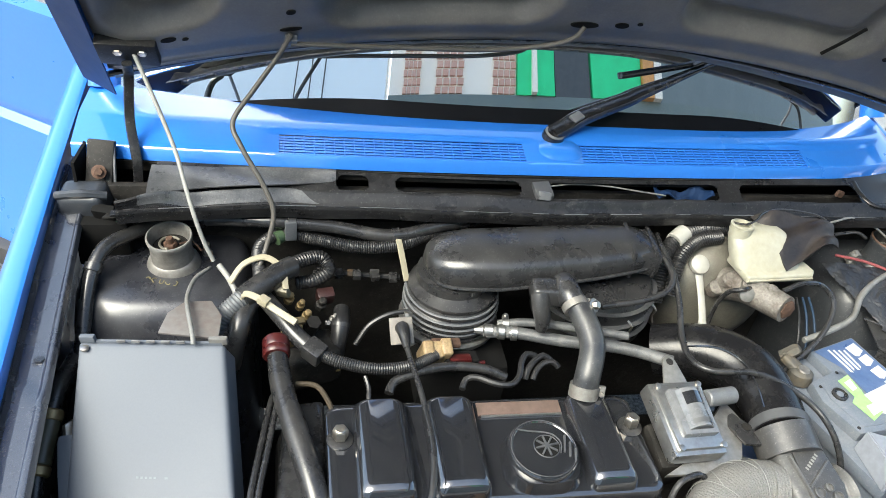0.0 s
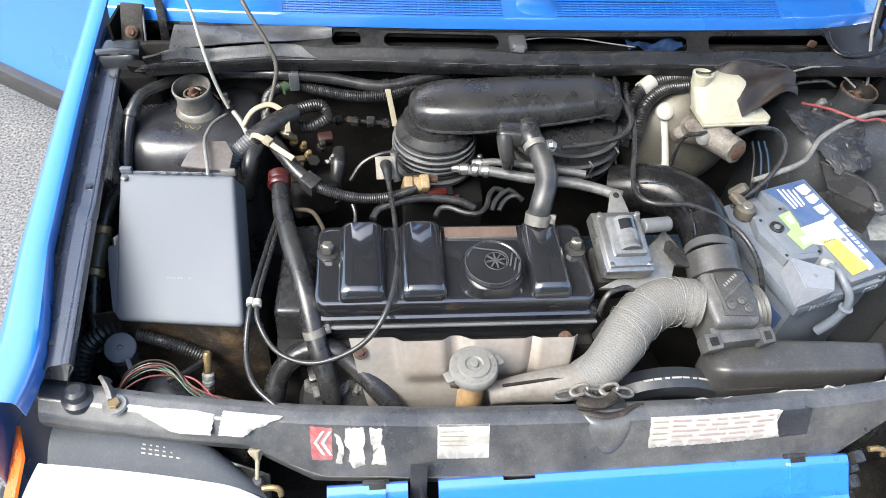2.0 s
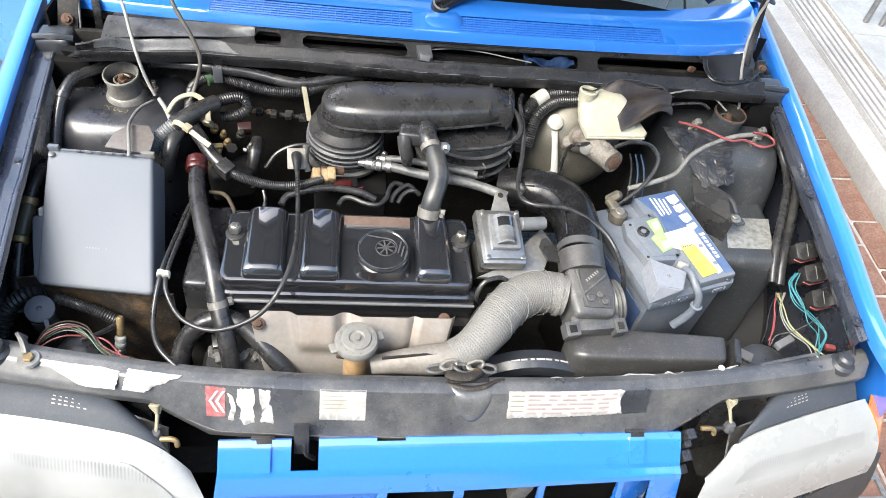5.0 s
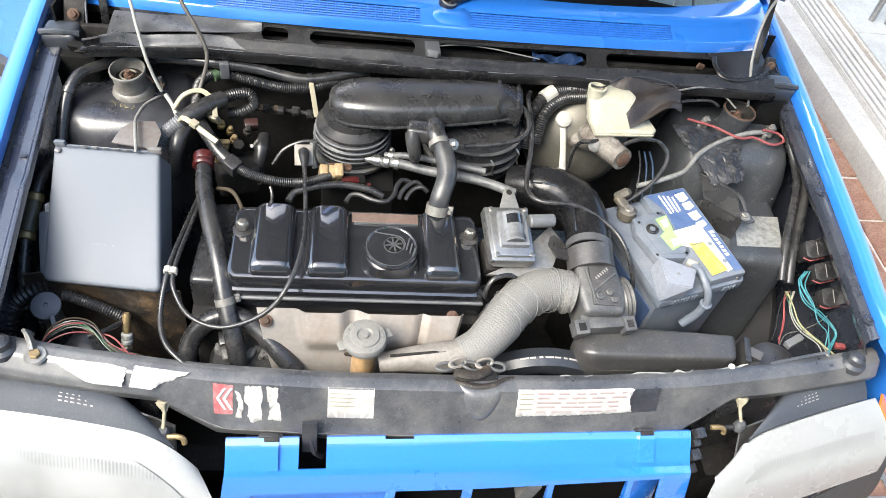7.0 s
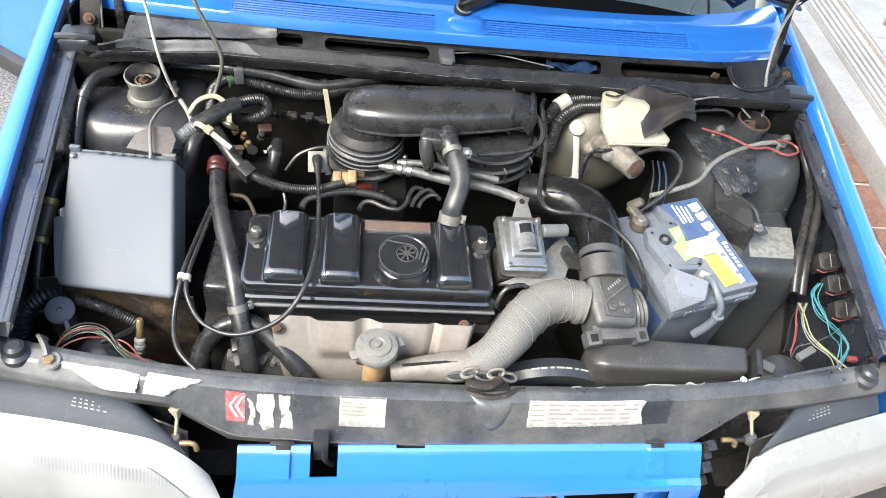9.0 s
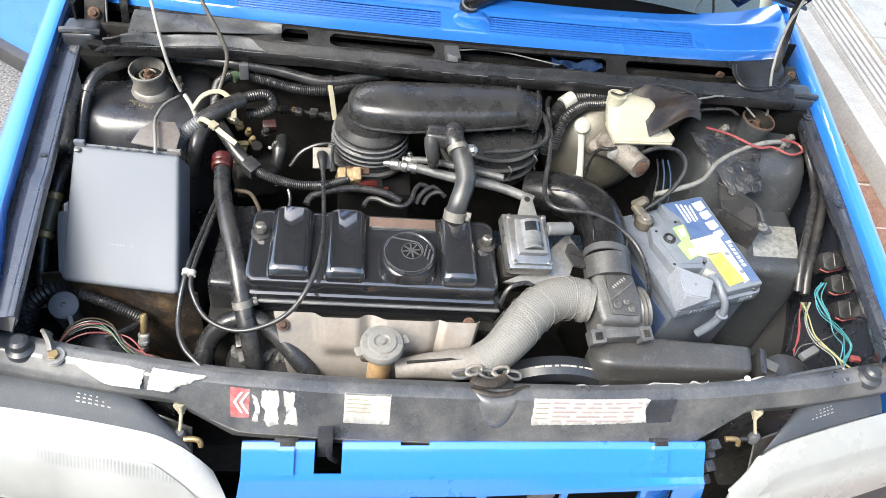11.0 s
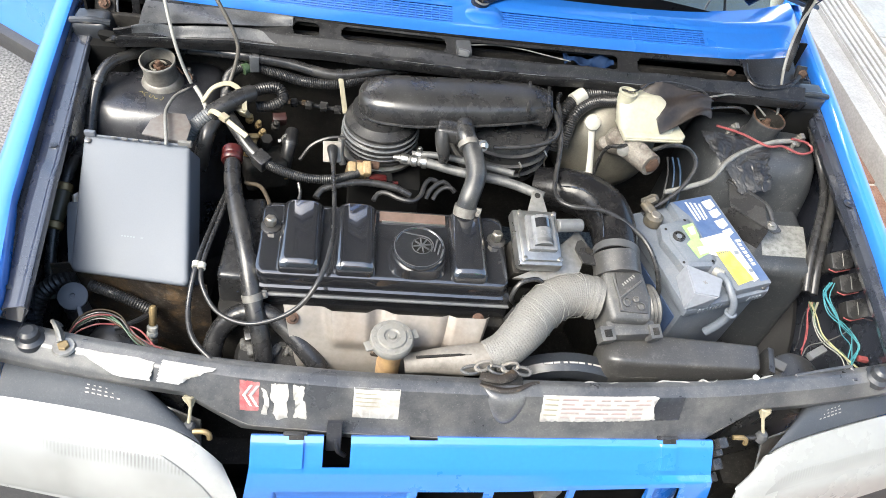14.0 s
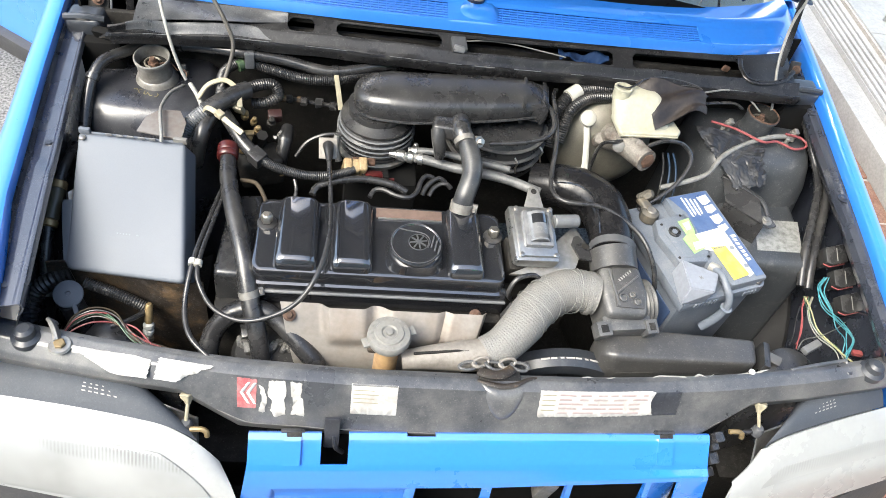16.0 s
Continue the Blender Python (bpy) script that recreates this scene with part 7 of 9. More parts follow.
def ignition_coil():
    c = thing("ignition_coil", (0.09, 0.16, 0.66), "silver-framed ignition coil block on a grey bracket", "ignition coil")
    m = pose(0.083, 0.161, 0.736, 14, 4, 5)

    def put(bm):
        bm.transform(m)
        return bm
    part("core", put(prism([(-0.036, -0.052), (0.036, -0.052), (0.038, 0.046), (-0.038, 0.046)], -0.012, 0.012, bevel=0.004)), ALU, c, "laminated silver core")
    part("core_step", put(prism([(-0.030, -0.046), (0.032, -0.046), (0.034, 0.040), (-0.032, 0.040)], 0.010, 0.018, bevel=0.003)), ALU, c)
    clear = mat("dull_clear_resin", (0.15, 0.153, 0.158), 0.2, coat=0.6, spots=(0.08, 0.082, 0.085), amount=0.7, size=60, bump=0.03)
    mould = part("moulding", put(box((0.048, 0.062, 0.016), (0.002, -0.001, 0.0190), bevel=0.004)), clear, c, "glassy grey resin moulding")
    part("winding", put(tube([(0.002, -0.026, 0.021), (0.002, -0.001, 0.021), (0.002, 0.024, 0.021)], 0.0175, 24, 0.01)), clear, mould)
    part("dark_window", put(sheet(lambda u, v: (0.002 - 0.0180 * math.sin(-1.0 + 1.75 * u), 0.003 + 0.016 * v, 0.021 + 0.0180 * math.cos(-1.0 + 1.75 * u)), 14, 2, 0.0003)), COVER, mould, "dark winding seen through the resin")
    part("winding_band", put(sheet(lambda u, v: (0.002 - 0.0180 * math.sin(-1.0 + 1.75 * u), -0.022 + 0.006 * v, 0.021 + 0.0180 * math.cos(-1.0 + 1.75 * u)), 14, 2, 0.0003)), BOXSIDE, mould)
    for y in (-0.026, 0.022):
        part("winding_collar", put(tube([(0.002, y, 0.0165), (0.002, y + 0.004, 0.0165)], 0.0190, 20, 0.002)), clear, mould)
    for x in (-0.028, 0.030):
        for y in (-0.044, 0.038):
            part("rivet", put(lathe([(0.004, 0), (0.004, 0.002), (0.0, 0.003)], pose(x, y, 0.0175), 12)), STEEL, c)
    part("lead_socket", put(rod((0.034, 0.018, 0.016), (0.078, 0.022, 0.014), 0.011, 16)), GREYRUB, c, "grey lead socket")
    part("mount_plate", put(prism([(-0.040, -0.062), (0.040, -0.066), (0.075, -0.05), (0.10, 0.0), (0.085, 0.03), (0.05, 0.0), (0.036, -0.03)], -0.024, -0.016, bevel=0.002)), CAST, c, "grey mounting plate")
    part("stand", put(box((0.07, 0.06, 0.06), (0.0, -0.02, -0.055), bevel=0.006)), DARK, c)
    tab = prism([(-0.010, 0.044), (0.026, 0.044), (0.022, 0.074), (0.020, 0.084), (0.012, 0.089), (0.004, 0.084), (0.001, 0.074)], 0.002, 0.006, bevel=0.001)
    part("lifting_tab", put(tab), CAST, c)
    part("tab_hole", put(lathe([(0.005, 0), (0.005, 0.001), (0.0, 0.001)], pose(0.012, 0.078, 0.0055), 14)), DARK, c)


ELBOW = mat("satin_black_elbow", (0.008, 0.008, 0.009), 0.24, coat=0.0, spots=(0.022, 0.021, 0.020), amount=0.4, size=22, fine=500, bump=0.02, spread=0.1, dust=0.03, spec=0.32)
VALVEDARK = mat("scuffed_black_duct", (0.040, 0.0395, 0.040), 0.40, coat=0.1, spots=(0.075, 0.072, 0.066), amount=0.5, size=15, fine=420, bump=0.05, spread=0.12, dust=0.3)


def intake():
    a = thing("air_intake", (0.22, 0.12, 0.55), "black intake elbow, alloy valve body and flat air duct", "air intake")
    part("elbow", tube([(0.118, 0.318, 0.70), (0.150, 0.302, 0.715), (0.188, 0.282, 0.724), (0.217, 0.246, 0.727), (0.226, 0.195, 0.722), (0.222, 0.150, 0.715)], [0.036, 0.038, 0.040, 0.040, 0.038, 0.036], 28), ELBOW, a, "black intake elbow", angle=60)
    part("elbow_seam", tube([(0.136, 0.282, 0.742), (0.172, 0.262, 0.757), (0.192, 0.232, 0.761), (0.196, 0.196, 0.755), (0.196, 0.168, 0.744)], 0.0016, 6), COVER, a, "moulded seam")
    part("elbow_band", tube([(0.2245, 0.163, 0.717), (0.2225, 0.150, 0.715)], 0.0385, 28, 0.004), BOXSIDE, a, "dull clamp band")
    part("elbow_gusset", prism([(0.165, 0.19), (0.195, 0.15), (0.20, 0.13), (0.165, 0.135), (0.155, 0.165)], 0.712, 0.717, bevel=0.001), PLASTIC, a, "black bracket plate")
    part("plate_hole", lathe([(0.006, 0), (0.006, 0.001), (0.0, 0.001)], pose(0.178, 0.160, 0.7168), 16), DARK, a)
    m = pose(0.226, 0.093, 0.690, 14, 0, 6)

    def put(bm):
        bm.transform(m)
        return bm
    part("throat_ring", tube([(0.2225, 0.153, 0.7155), (0.2235, 0.118, 0.704)], 0.0385, 28, 0.006), VALVEDARK, a, "scuffed dark grey ring")
    body = part("valve_body", put(prism([(-0.034, -0.052), (0.030, -0.058), (0.040, -0.02), (0.034, 0.034), (-0.030, 0.034), (-0.038, 0.0)], -0.045, 0.030, bevel=0.010, seg=3)), VALVEGREY, a, "dark grey valve body")
    part("face_plate", put(prism([(-0.020, -0.040), (0.026, -0.046), (0.033, -0.018), (0.027, 0.026), (-0.014, 0.028)], 0.028, 0.0325, bevel=0.0016)), VALVEDARK, body, "darker flat face")
    part("web", put(box((0.003, 0.062, 0.005), (-0.018, -0.008, 0.0325), (0, 0, 5), bevel=0.001)), VALVEGREY, body)
    part("web", put(box((0.050, 0.003, 0.004), (0.006, -0.004, 0.0335), (0, 0, 34), bevel=0.001)), VALVEGREY, body)
    for x, y, r in ((-0.006, -0.026, 0.0075), (0.010, -0.022, 0.0055), (0.016, -0.034, 0.0065)):
        part("boss", put(lathe([(r, 0), (r, 0.004), (r * 0.75, 0.0048), (r * 0.65, 0.002), (0, 0.002)], pose(x, y, 0.0315), 18)), VALVEGREY, body)
    for k in range(6):
        part("print_bar", put(box((0.0022, 0.0045, 0.0008), (-0.006 + 0.0042 * k, 0.0045 + 0.0028 * k, 0.0330), (0, 0, 34), bevel=0.0)), CABLE, body)
    part("lug", put(lathe([(0.010, -0.004), (0.010, 0.005), (0.008, 0.006), (0.0045, 0.006), (0.0045, 0.001), (0, 0.001)], pose(0.024, 0.042, 0.024), 18)), VALVEGREY, body, "moulded screw lug")
    part("side_flange", put(box((0.082, 0.026, 0.050), (0.002, -0.060, -0.012), bevel=0.005)), VALVEGREY, body)
    for x, w in ((-0.040, 0.024), (0.040, 0.020)):
        part("clip", put(box((w, 0.024, 0.026), (x, -0.068, 0.004), (6, 0, 4), bevel=0.003)), VALVEGREY, body, "moulded spring clip")
        part("clip_slot", put(box((w * 0.5, 0.012, 0.002), (x, -0.070, 0.0170), (6, 0, 4), bevel=0.0005)), DARK, body)
    part("diaphragm", lathe([(0.018, 0.0), (0.038, 0.003), (0.041, 0.008), (0.036, 0.011), (0.041, 0.015), (0.036, 0.019), (0.040, 0.023), (0.034, 0.028), (0.0, 0.030)], axis((0.258, 0.080, 0.672), (0.296, 0.087, 0.672))[0], 36), VALVEGREY, a, "ribbed round diaphragm")
    secs = [(0.197, 0.030, 0.036, 0.620, 0.00), (0.200, 0.044, 0.054, 0.622, 0.00), (0.208, 0.056, 0.068, 0.623, 0.00), (0.226, 0.064, 0.074, 0.623, 0.00), (0.262, 0.062, 0.070, 0.622, 0.02), (0.33, 0.057, 0.064, 0.622, 0.06), (0.40, 0.053, 0.059, 0.622, 0.14), (0.452, 0.050, 0.056, 0.621, 0.24), (0.460, 0.048, 0.054, 0.621, 0.25), (0.463, 0.042, 0.048, 0.621, 0.25)]
    rings = [[(px + skew * (py - 0.018) + 0.4 * skew * (pz - zc), py, pz) for px, py, pz in oval((x, 0.018 - 0.0004 * i, zc), w, h, "x", 7.5, 40)] for i, (x, w, h, zc, skew) in enumerate(secs)]
    part("air_duct", loft(rings), VALVEDARK, a, "flat black air duct", angle=50)
    part("duct_seam", tube([(x + skew * (-w / 2), 0.018 - 0.0004 * i - w / 2 - 0.0004, zc - h * 0.08) for i, (x, w, h, zc, skew) in enumerate(secs[3:9])], 0.0012, 6), VALVEDARK, a, "moulded seam")
    part("duct_strap", box((0.012, 0.050, 0.060), (0.484, 0.016, 0.612), (0, 8, -16), bevel=0.003), PLASTIC, a, "black rubber strap")
    part("duct_bracket", box((0.026, 0.016, 0.020), (0.508, 0.020, 0.620), (28, 10, -24), bevel=0.003), BOXSIDE, a, "folded dark grey bracket")


def warm_air_hose():
    h = thing("warm_air_hose", (0.07, 0.0, 0.63), "crinkled silver foil warm-air hose", "hose")
    part("sleeve", tube([(0.190, 0.082, 0.690), (0.160, 0.088, 0.692), (0.125, 0.080, 0.692), (0.092, 0.056, 0.688), (0.062, 0.020, 0.680), (0.034, -0.006, 0.668), (0.008, -0.018, 0.658)], [0.033, 0.034, 0.034, 0.034, 0.033, 0.030, 0.028], 30, pitch=0.0040, depth=0.016), FOIL, h, "silver corrugated foil sleeve")
    b = tube([(0.182, 0.084, 0.690), (0.174, 0.0855, 0.690)], 0.0355, 28, 0.003)
    part("band", b, FOIL, h)
    path = spline([(0.160, 0.088, 0.692), (0.125, 0.080, 0.692), (0.092, 0.056, 0.688), (0.062, 0.020, 0.680)], 0.004)
    rnd = random.Random(9)
    for k in range(9):
        c = path[int(len(path) * (0.06 + 0.10 * k))]
        d = (path[min(len(path) - 1, int(len(path) * (0.06 + 0.10 * k)) + 1)] - c).normalized()
        m = Matrix.Translation(c) @ d.to_track_quat("Z", "Y").to_matrix().to_4x4() @ pose(0, 0, 0, rnd.uniform(-30, 30), rnd.uniform(-25, 25), 0)
        part("tie_wire", tube([m @ Vector((0.036 * math.cos(t * math.pi / 8), 0.036 * math.sin(t * math.pi / 8), 0)) for t in range(17)], 0.0004, 5), CABLE, h)
    part("metal_pipe", tube([(0.012, -0.018, 0.659), (-0.03, -0.022, 0.656), (-0.08, -0.026, 0.655), (-0.12, -0.030, 0.650)], [0.025, 0.024, 0.019, 0.014], 22), PIPEGREY, h, "scuffed metal pipe")
    part("pipe_seam", box((0.10, 0.004, 0.003), (-0.055, -0.028, 0.676), (0, -4, 4), bevel=0.001), DARK, h)


def radiator():
    r = thing("radiator", (0, -0.02, 0.35), "black radiator behind the front panel with a worn filler cap", "radiator")
    part("core", box((0.60, 0.035, 0.24), (0.0, -0.025, 0.46), bevel=0.004), DARK, r)
    part("neck", lathe([(0.018, 0.60), (0.018, 0.680), (0.022, 0.682), (0.022, 0.690)], pose(-0.143, -0.020, 0), 24), mat("brown_plastic_neck", (0.36, 0.235, 0.115), 0.5, spots=(0.24, 0.15, 0.09), amount=0.7, size=60, bump=0.1), r, "stained tan filler neck")
    cap = part("cap", lathe([(0.026, 0.686), (0.031, 0.688), (0.032, 0.692), (0.032, 0.699), (0.030, 0.702), (0.022, 0.703), (0.0205, 0.7055), (0.012, 0.706), (0.010, 0.7035), (0.006, 0.7035), (0.005, 0.707), (0.0, 0.7075)], pose(-0.143, -0.018, 0), 44, wave=22, depth=0.006), CAPGREY, r, "grey pressed filler cap")
    for k in range(14):
        a = 2 * math.pi * k / 14
        part("raised_mark", box((0.004, 0.0022, 0.0012), (-0.143 + 0.026 * math.cos(a), -0.018 + 0.026 * math.sin(a), 0.7030), (0, 0, math.degrees(a) + 90), bevel=0.0003), CAPGREY, cap)
    for a in (200, 20):
        part("cap_ear", box((0.014, 0.016, 0.005), (-0.143 + 0.034 * math.cos(radians(a)), -0.018 + 0.034 * math.sin(radians(a)), 0.693), (0, 0, a), bevel=0.0018), CAPGREY, cap)
    part("overflow", rod((-0.158, -0.02, 0.664), (-0.170, -0.016, 0.660), 0.0075, 12), GRIME, r, "grimy overflow stub")
    fan = part("fan_shroud", lathe([(0.135, -0.02), (0.14, 0.0), (0.132, 0.012), (0.11, 0.012), (0.108, -0.01)], pose(0.15, 0.000, 0.492, 90, 0, 0), 48), HOUSING, r, "round black fan shroud")
    for k in range(9):
        a = radians(62 + 5.5 * k)
        part("dirt_dash", box((0.006 + 0.004 * (k % 3), 0.003, 0.001), (0.15 + 0.1405 * math.cos(a), -0.002, 0.492 + 0.1405 * math.sin(a)), (0, 90 - math.degrees(a), 0), bevel=0.0), PAPER, fan)
    for k in range(7):
        b = box((0.09, 0.028, 0.003), (0.062, 0, 0), (26, 0, 0), bevel=0.001)
        b.transform(pose(0.15, -0.004, 0.492, 90, 0, 0) @ pose(0, 0, 0, 0, 0, 51.4 * k))
        part("fan_blade", b, PLASTIC, fan)


CRUST = mat("crusted_stained_alloy", (0.20, 0.185, 0.165), 0.6, metal=0.35, spots=(0.065, 0.045, 0.032), amount=0.85, size=38, fine=260, bump=0.5, spread=0.25, dust=0.4)


def brake_unit():
    s = thing("brake_servo", (0.27, 0.45, 0.60), "dull gold brake servo drum with its master cylinder", "brake servo")
    part("drum", lathe([(0.0, -0.002), (0.035, -0.002), (0.060, 0.004), (0.085, 0.018), (0.098, 0.040), (0.102, 0.050), (0.102, 0.058), (0.096, 0.062), (0.085, 0.10)], pose(0.262, 0.408, 0.692, -90, 0, 0), 48), SERVO, s, angle=60)
    part("cylinder", tube([(0.262, 0.412, 0.745), (0.275, 0.380, 0.760), (0.302, 0.322, 0.770)], [0.026, 0.022, 0.020], 20), CRUST, s, "stained alloy master cylinder")
    part("end_plug", lathe([(0.014, 0), (0.014, 0.006), (0.011, 0.008), (0.0, 0.008)], axis((0.302, 0.325, 0.770), (0.306, 0.312, 0.772))[0], 6), RUST, s, "rusty end plug")
    for x, y, z, r in ((0.252, 0.395, 0.768, 0.013), (0.268, 0.372, 0.778, 0.012), (0.290, 0.350, 0.784, 0.010), (0.240, 0.402, 0.748, 0.012)):
        part("boss", lathe([(r, -0.012), (r, 0.004), (r * 0.8, 0.007), (0.0, 0.008)], pose(x, y, z - 0.004, 30, 0, 0), 16), CRUST, s)
    part("cylinder_port", lathe([(0.011, 0), (0.011, 0.014), (0.007, 0.016), (0, 0.016)], axis((0.262, 0.366, 0.765), (0.254, 0.345, 0.775))[0], 12), CAST, s)
    part("brake_pipe", tube([(0.262, 0.360, 0.778), (0.245, 0.352, 0.782), (0.232, 0.365, 0.765), (0.230, 0.375, 0.72), (0.232, 0.37, 0.64)], 0.0035, 8), RUBBER, s)
    part("brake_pipe", tube([(0.305, 0.345, 0.785), (0.335, 0.35, 0.795), (0.375, 0.355, 0.785), (0.39, 0.335, 0.765), (0.36, 0.30, 0.735), (0.30, 0.27, 0.70)], 0.0038, 8), RUBBER, s)
    r = thing("brake_fluid_reservoir", (0.30, 0.40, 0.775), "yellowed plastic brake fluid reservoir", "reservoir")
    part("ledge", prism([(0.256, 0.364), (0.364, 0.370), (0.372, 0.380), (0.362, 0.424), (0.250, 0.420)], 0.782, 0.795, bevel=0.004, seg=3), CREAM, r, "flat lower tank")
    def body(x0, x1, y0, y1, z, n=32):
        cx, cy = (x0 + x1) / 2, (y0 + y1) / 2
        out = []
        for i in range(n):
            a = 2 * math.pi * i / n
            ca, sa = math.cos(a), math.sin(a)
            out.append((cx + math.copysign(abs(ca) ** 0.6, ca) * (x1 - x0) / 2, cy + math.copysign(abs(sa) ** 0.6, sa) * (y1 - y0) / 2, z))
        return out
    part("tank", loft([body(0.248, 0.352, 0.376, 0.428, 0.793), body(0.245, 0.350, 0.384, 0.436, 0.806), body(0.243, 0.340, 0.396, 0.442, 0.822), body(0.244, 0.330, 0.408, 0.446, 0.834), body(0.250, 0.318, 0.416, 0.442, 0.839)]), CREAM, r, angle=60)
    part("neck", lathe([(0.016, -0.010), (0.016, 0.006), (0.017, 0.007), (0.017, 0.010), (0.013, 0.011), (0.012, 0.004), (0.0, 0.004)], pose(0.257, 0.424, 0.836, -6, 0, 0), 24), CREAM, r, "short filler neck")
    part("seam", box((0.108, 0.003, 0.0025), (0.311, 0.3665, 0.7885), (0, 0, 3), bevel=0.001), CREAM, r)

    # stiff cloth draped over the tank
    def rag(u, v):
        x = 0.286 + 0.130 * u + 0.034 * v * (1 - u)
        y = 0.452 - v * (0.078 - 0.040 * u) - 0.006 * u
        z = 0.848 - v * (0.041 - 0.026 * u) - 0.012 * (2 * u - 0.9) ** 2 + 0.004 * math.sin(8 * u + 2 * v) + 0.003 * math.sin(11 * v + 5 * u)
        return (x, y, z)
    solo("rag", sheet(rag, 34, 22, 0.003), CLOTH, "stiff brown-black cloth laid over the reservoir", "cloth", angle=60)
    hose("black_wire", [(0.246, 0.436, 0.842), (0.262, 0.424, 0.846), (0.280, 0.430, 0.850), (0.300, 0.446, 0.852), (0.34, 0.458, 0.850), (0.40, 0.455, 0.842), (0.425, 0.44, 0.83)], 0.0016, RUBBER, "thin black wire over the reservoir", "wire", seg=7)
    hose("black_wire", [(0.405, 0.440, 0.836), (0.43, 0.445, 0.840), (0.47, 0.460, 0.835), (0.52, 0.466, 0.815), (0.545, 0.452, 0.80)], 0.0018, GREYCABLE, "thin grey wire to the tower", "wire", seg=7)
    for k in range(3):
        hose("blue_wire" if k else "black_wire", [(0.345 + 0.010 * k, 0.36, 0.76), (0.352 + 0.012 * k, 0.345, 0.735), (0.350 + 0.014 * k, 0.32, 0.70), (0.345 + 0.01 * k, 0.30, 0.66)], 0.0018, mat("blue_wire_sheath", (0.012, 0.03, 0.06), 0.5, bump=0.0) if k else RUBBER, "thin wire dropping behind the battery", "wire", seg=7)
    t = thing("dipstick", (0.219, 0.363, 0.66), "white pull handle with a round end beside the servo", "dipstick")
    part("knob", lathe([(0.004, 0), (0.012, 0.004), (0.0155, 0.010), (0.0145, 0.016), (0.008, 0.020), (0.0, 0.021)], pose(0.213, 0.432, 0.762, 40, 0, 0), 24), WHITEPL, t)
    part("stem", tube([(0.214, 0.428, 0.766), (0.217, 0.400, 0.735), (0.219, 0.372, 0.70), (0.220, 0.36, 0.672)], [0.007, 0.006, 0.0065, 0.010], 10, 0.006, flat=(1, 0.5)), WHITEPL, t)


def washer_bottle():
    w = thing("washer_bottle", (-0.62, 0.09, 0.45), "dark washer bottle with a grey cap", "washer bottle")
    part("neck", tube([(-0.60, 0.05, 0.50), (-0.612, 0.07, 0.56), (-0.623, 0.079, 0.606)], 0.018, 18), PLASTIC, w)
    part("cap", lathe([(0.019, 0), (0.0215, 0.002), (0.0215, 0.006), (0.019, 0.008), (0.004, 0.009), (0.003, 0.006), (0.0, 0.006)], pose(-0.626, 0.086, 0.616, 24, 8, 0), 32), BOXGREY, w, "grey flip cap")
    part("cap_tab", box((0.007, 0.022, 0.003), (-0.610, 0.060, 0.612), (24, 0, 26), bevel=0.002), BOXGREY, w)
    part("tank", box((0.12, 0.10, 0.14), (-0.58, 0.04, 0.43), bevel=0.02, seg=3), DARK, w)


def cable_tie(points, name="cable_tie", label="cream nylon cable tie with a long tail"):
    solo(name, tube(points, 0.0045, 8, 0.004, flat=(1.0, 0.45), exponent=4), TIE, label, "cable tie", "cable ties")


def clips(ob, points, r, at):
    """P-clips round a long hose, as parts of it, at fractions of its length."""
    path = spline(points)
    for k in at:
        i = int(k * (len(path) - 2))
        d = path[i + 1] - path[i]
        m, _ = axis(path[i], path[i + 1])
        b = lathe([(r * 0.95, -0.006), (r * 1.22, -0.005), (r * 1.22, 0.005), (r * 0.95, 0.006)], m, 16)
        part("clip", b, PLASTIC, ob)


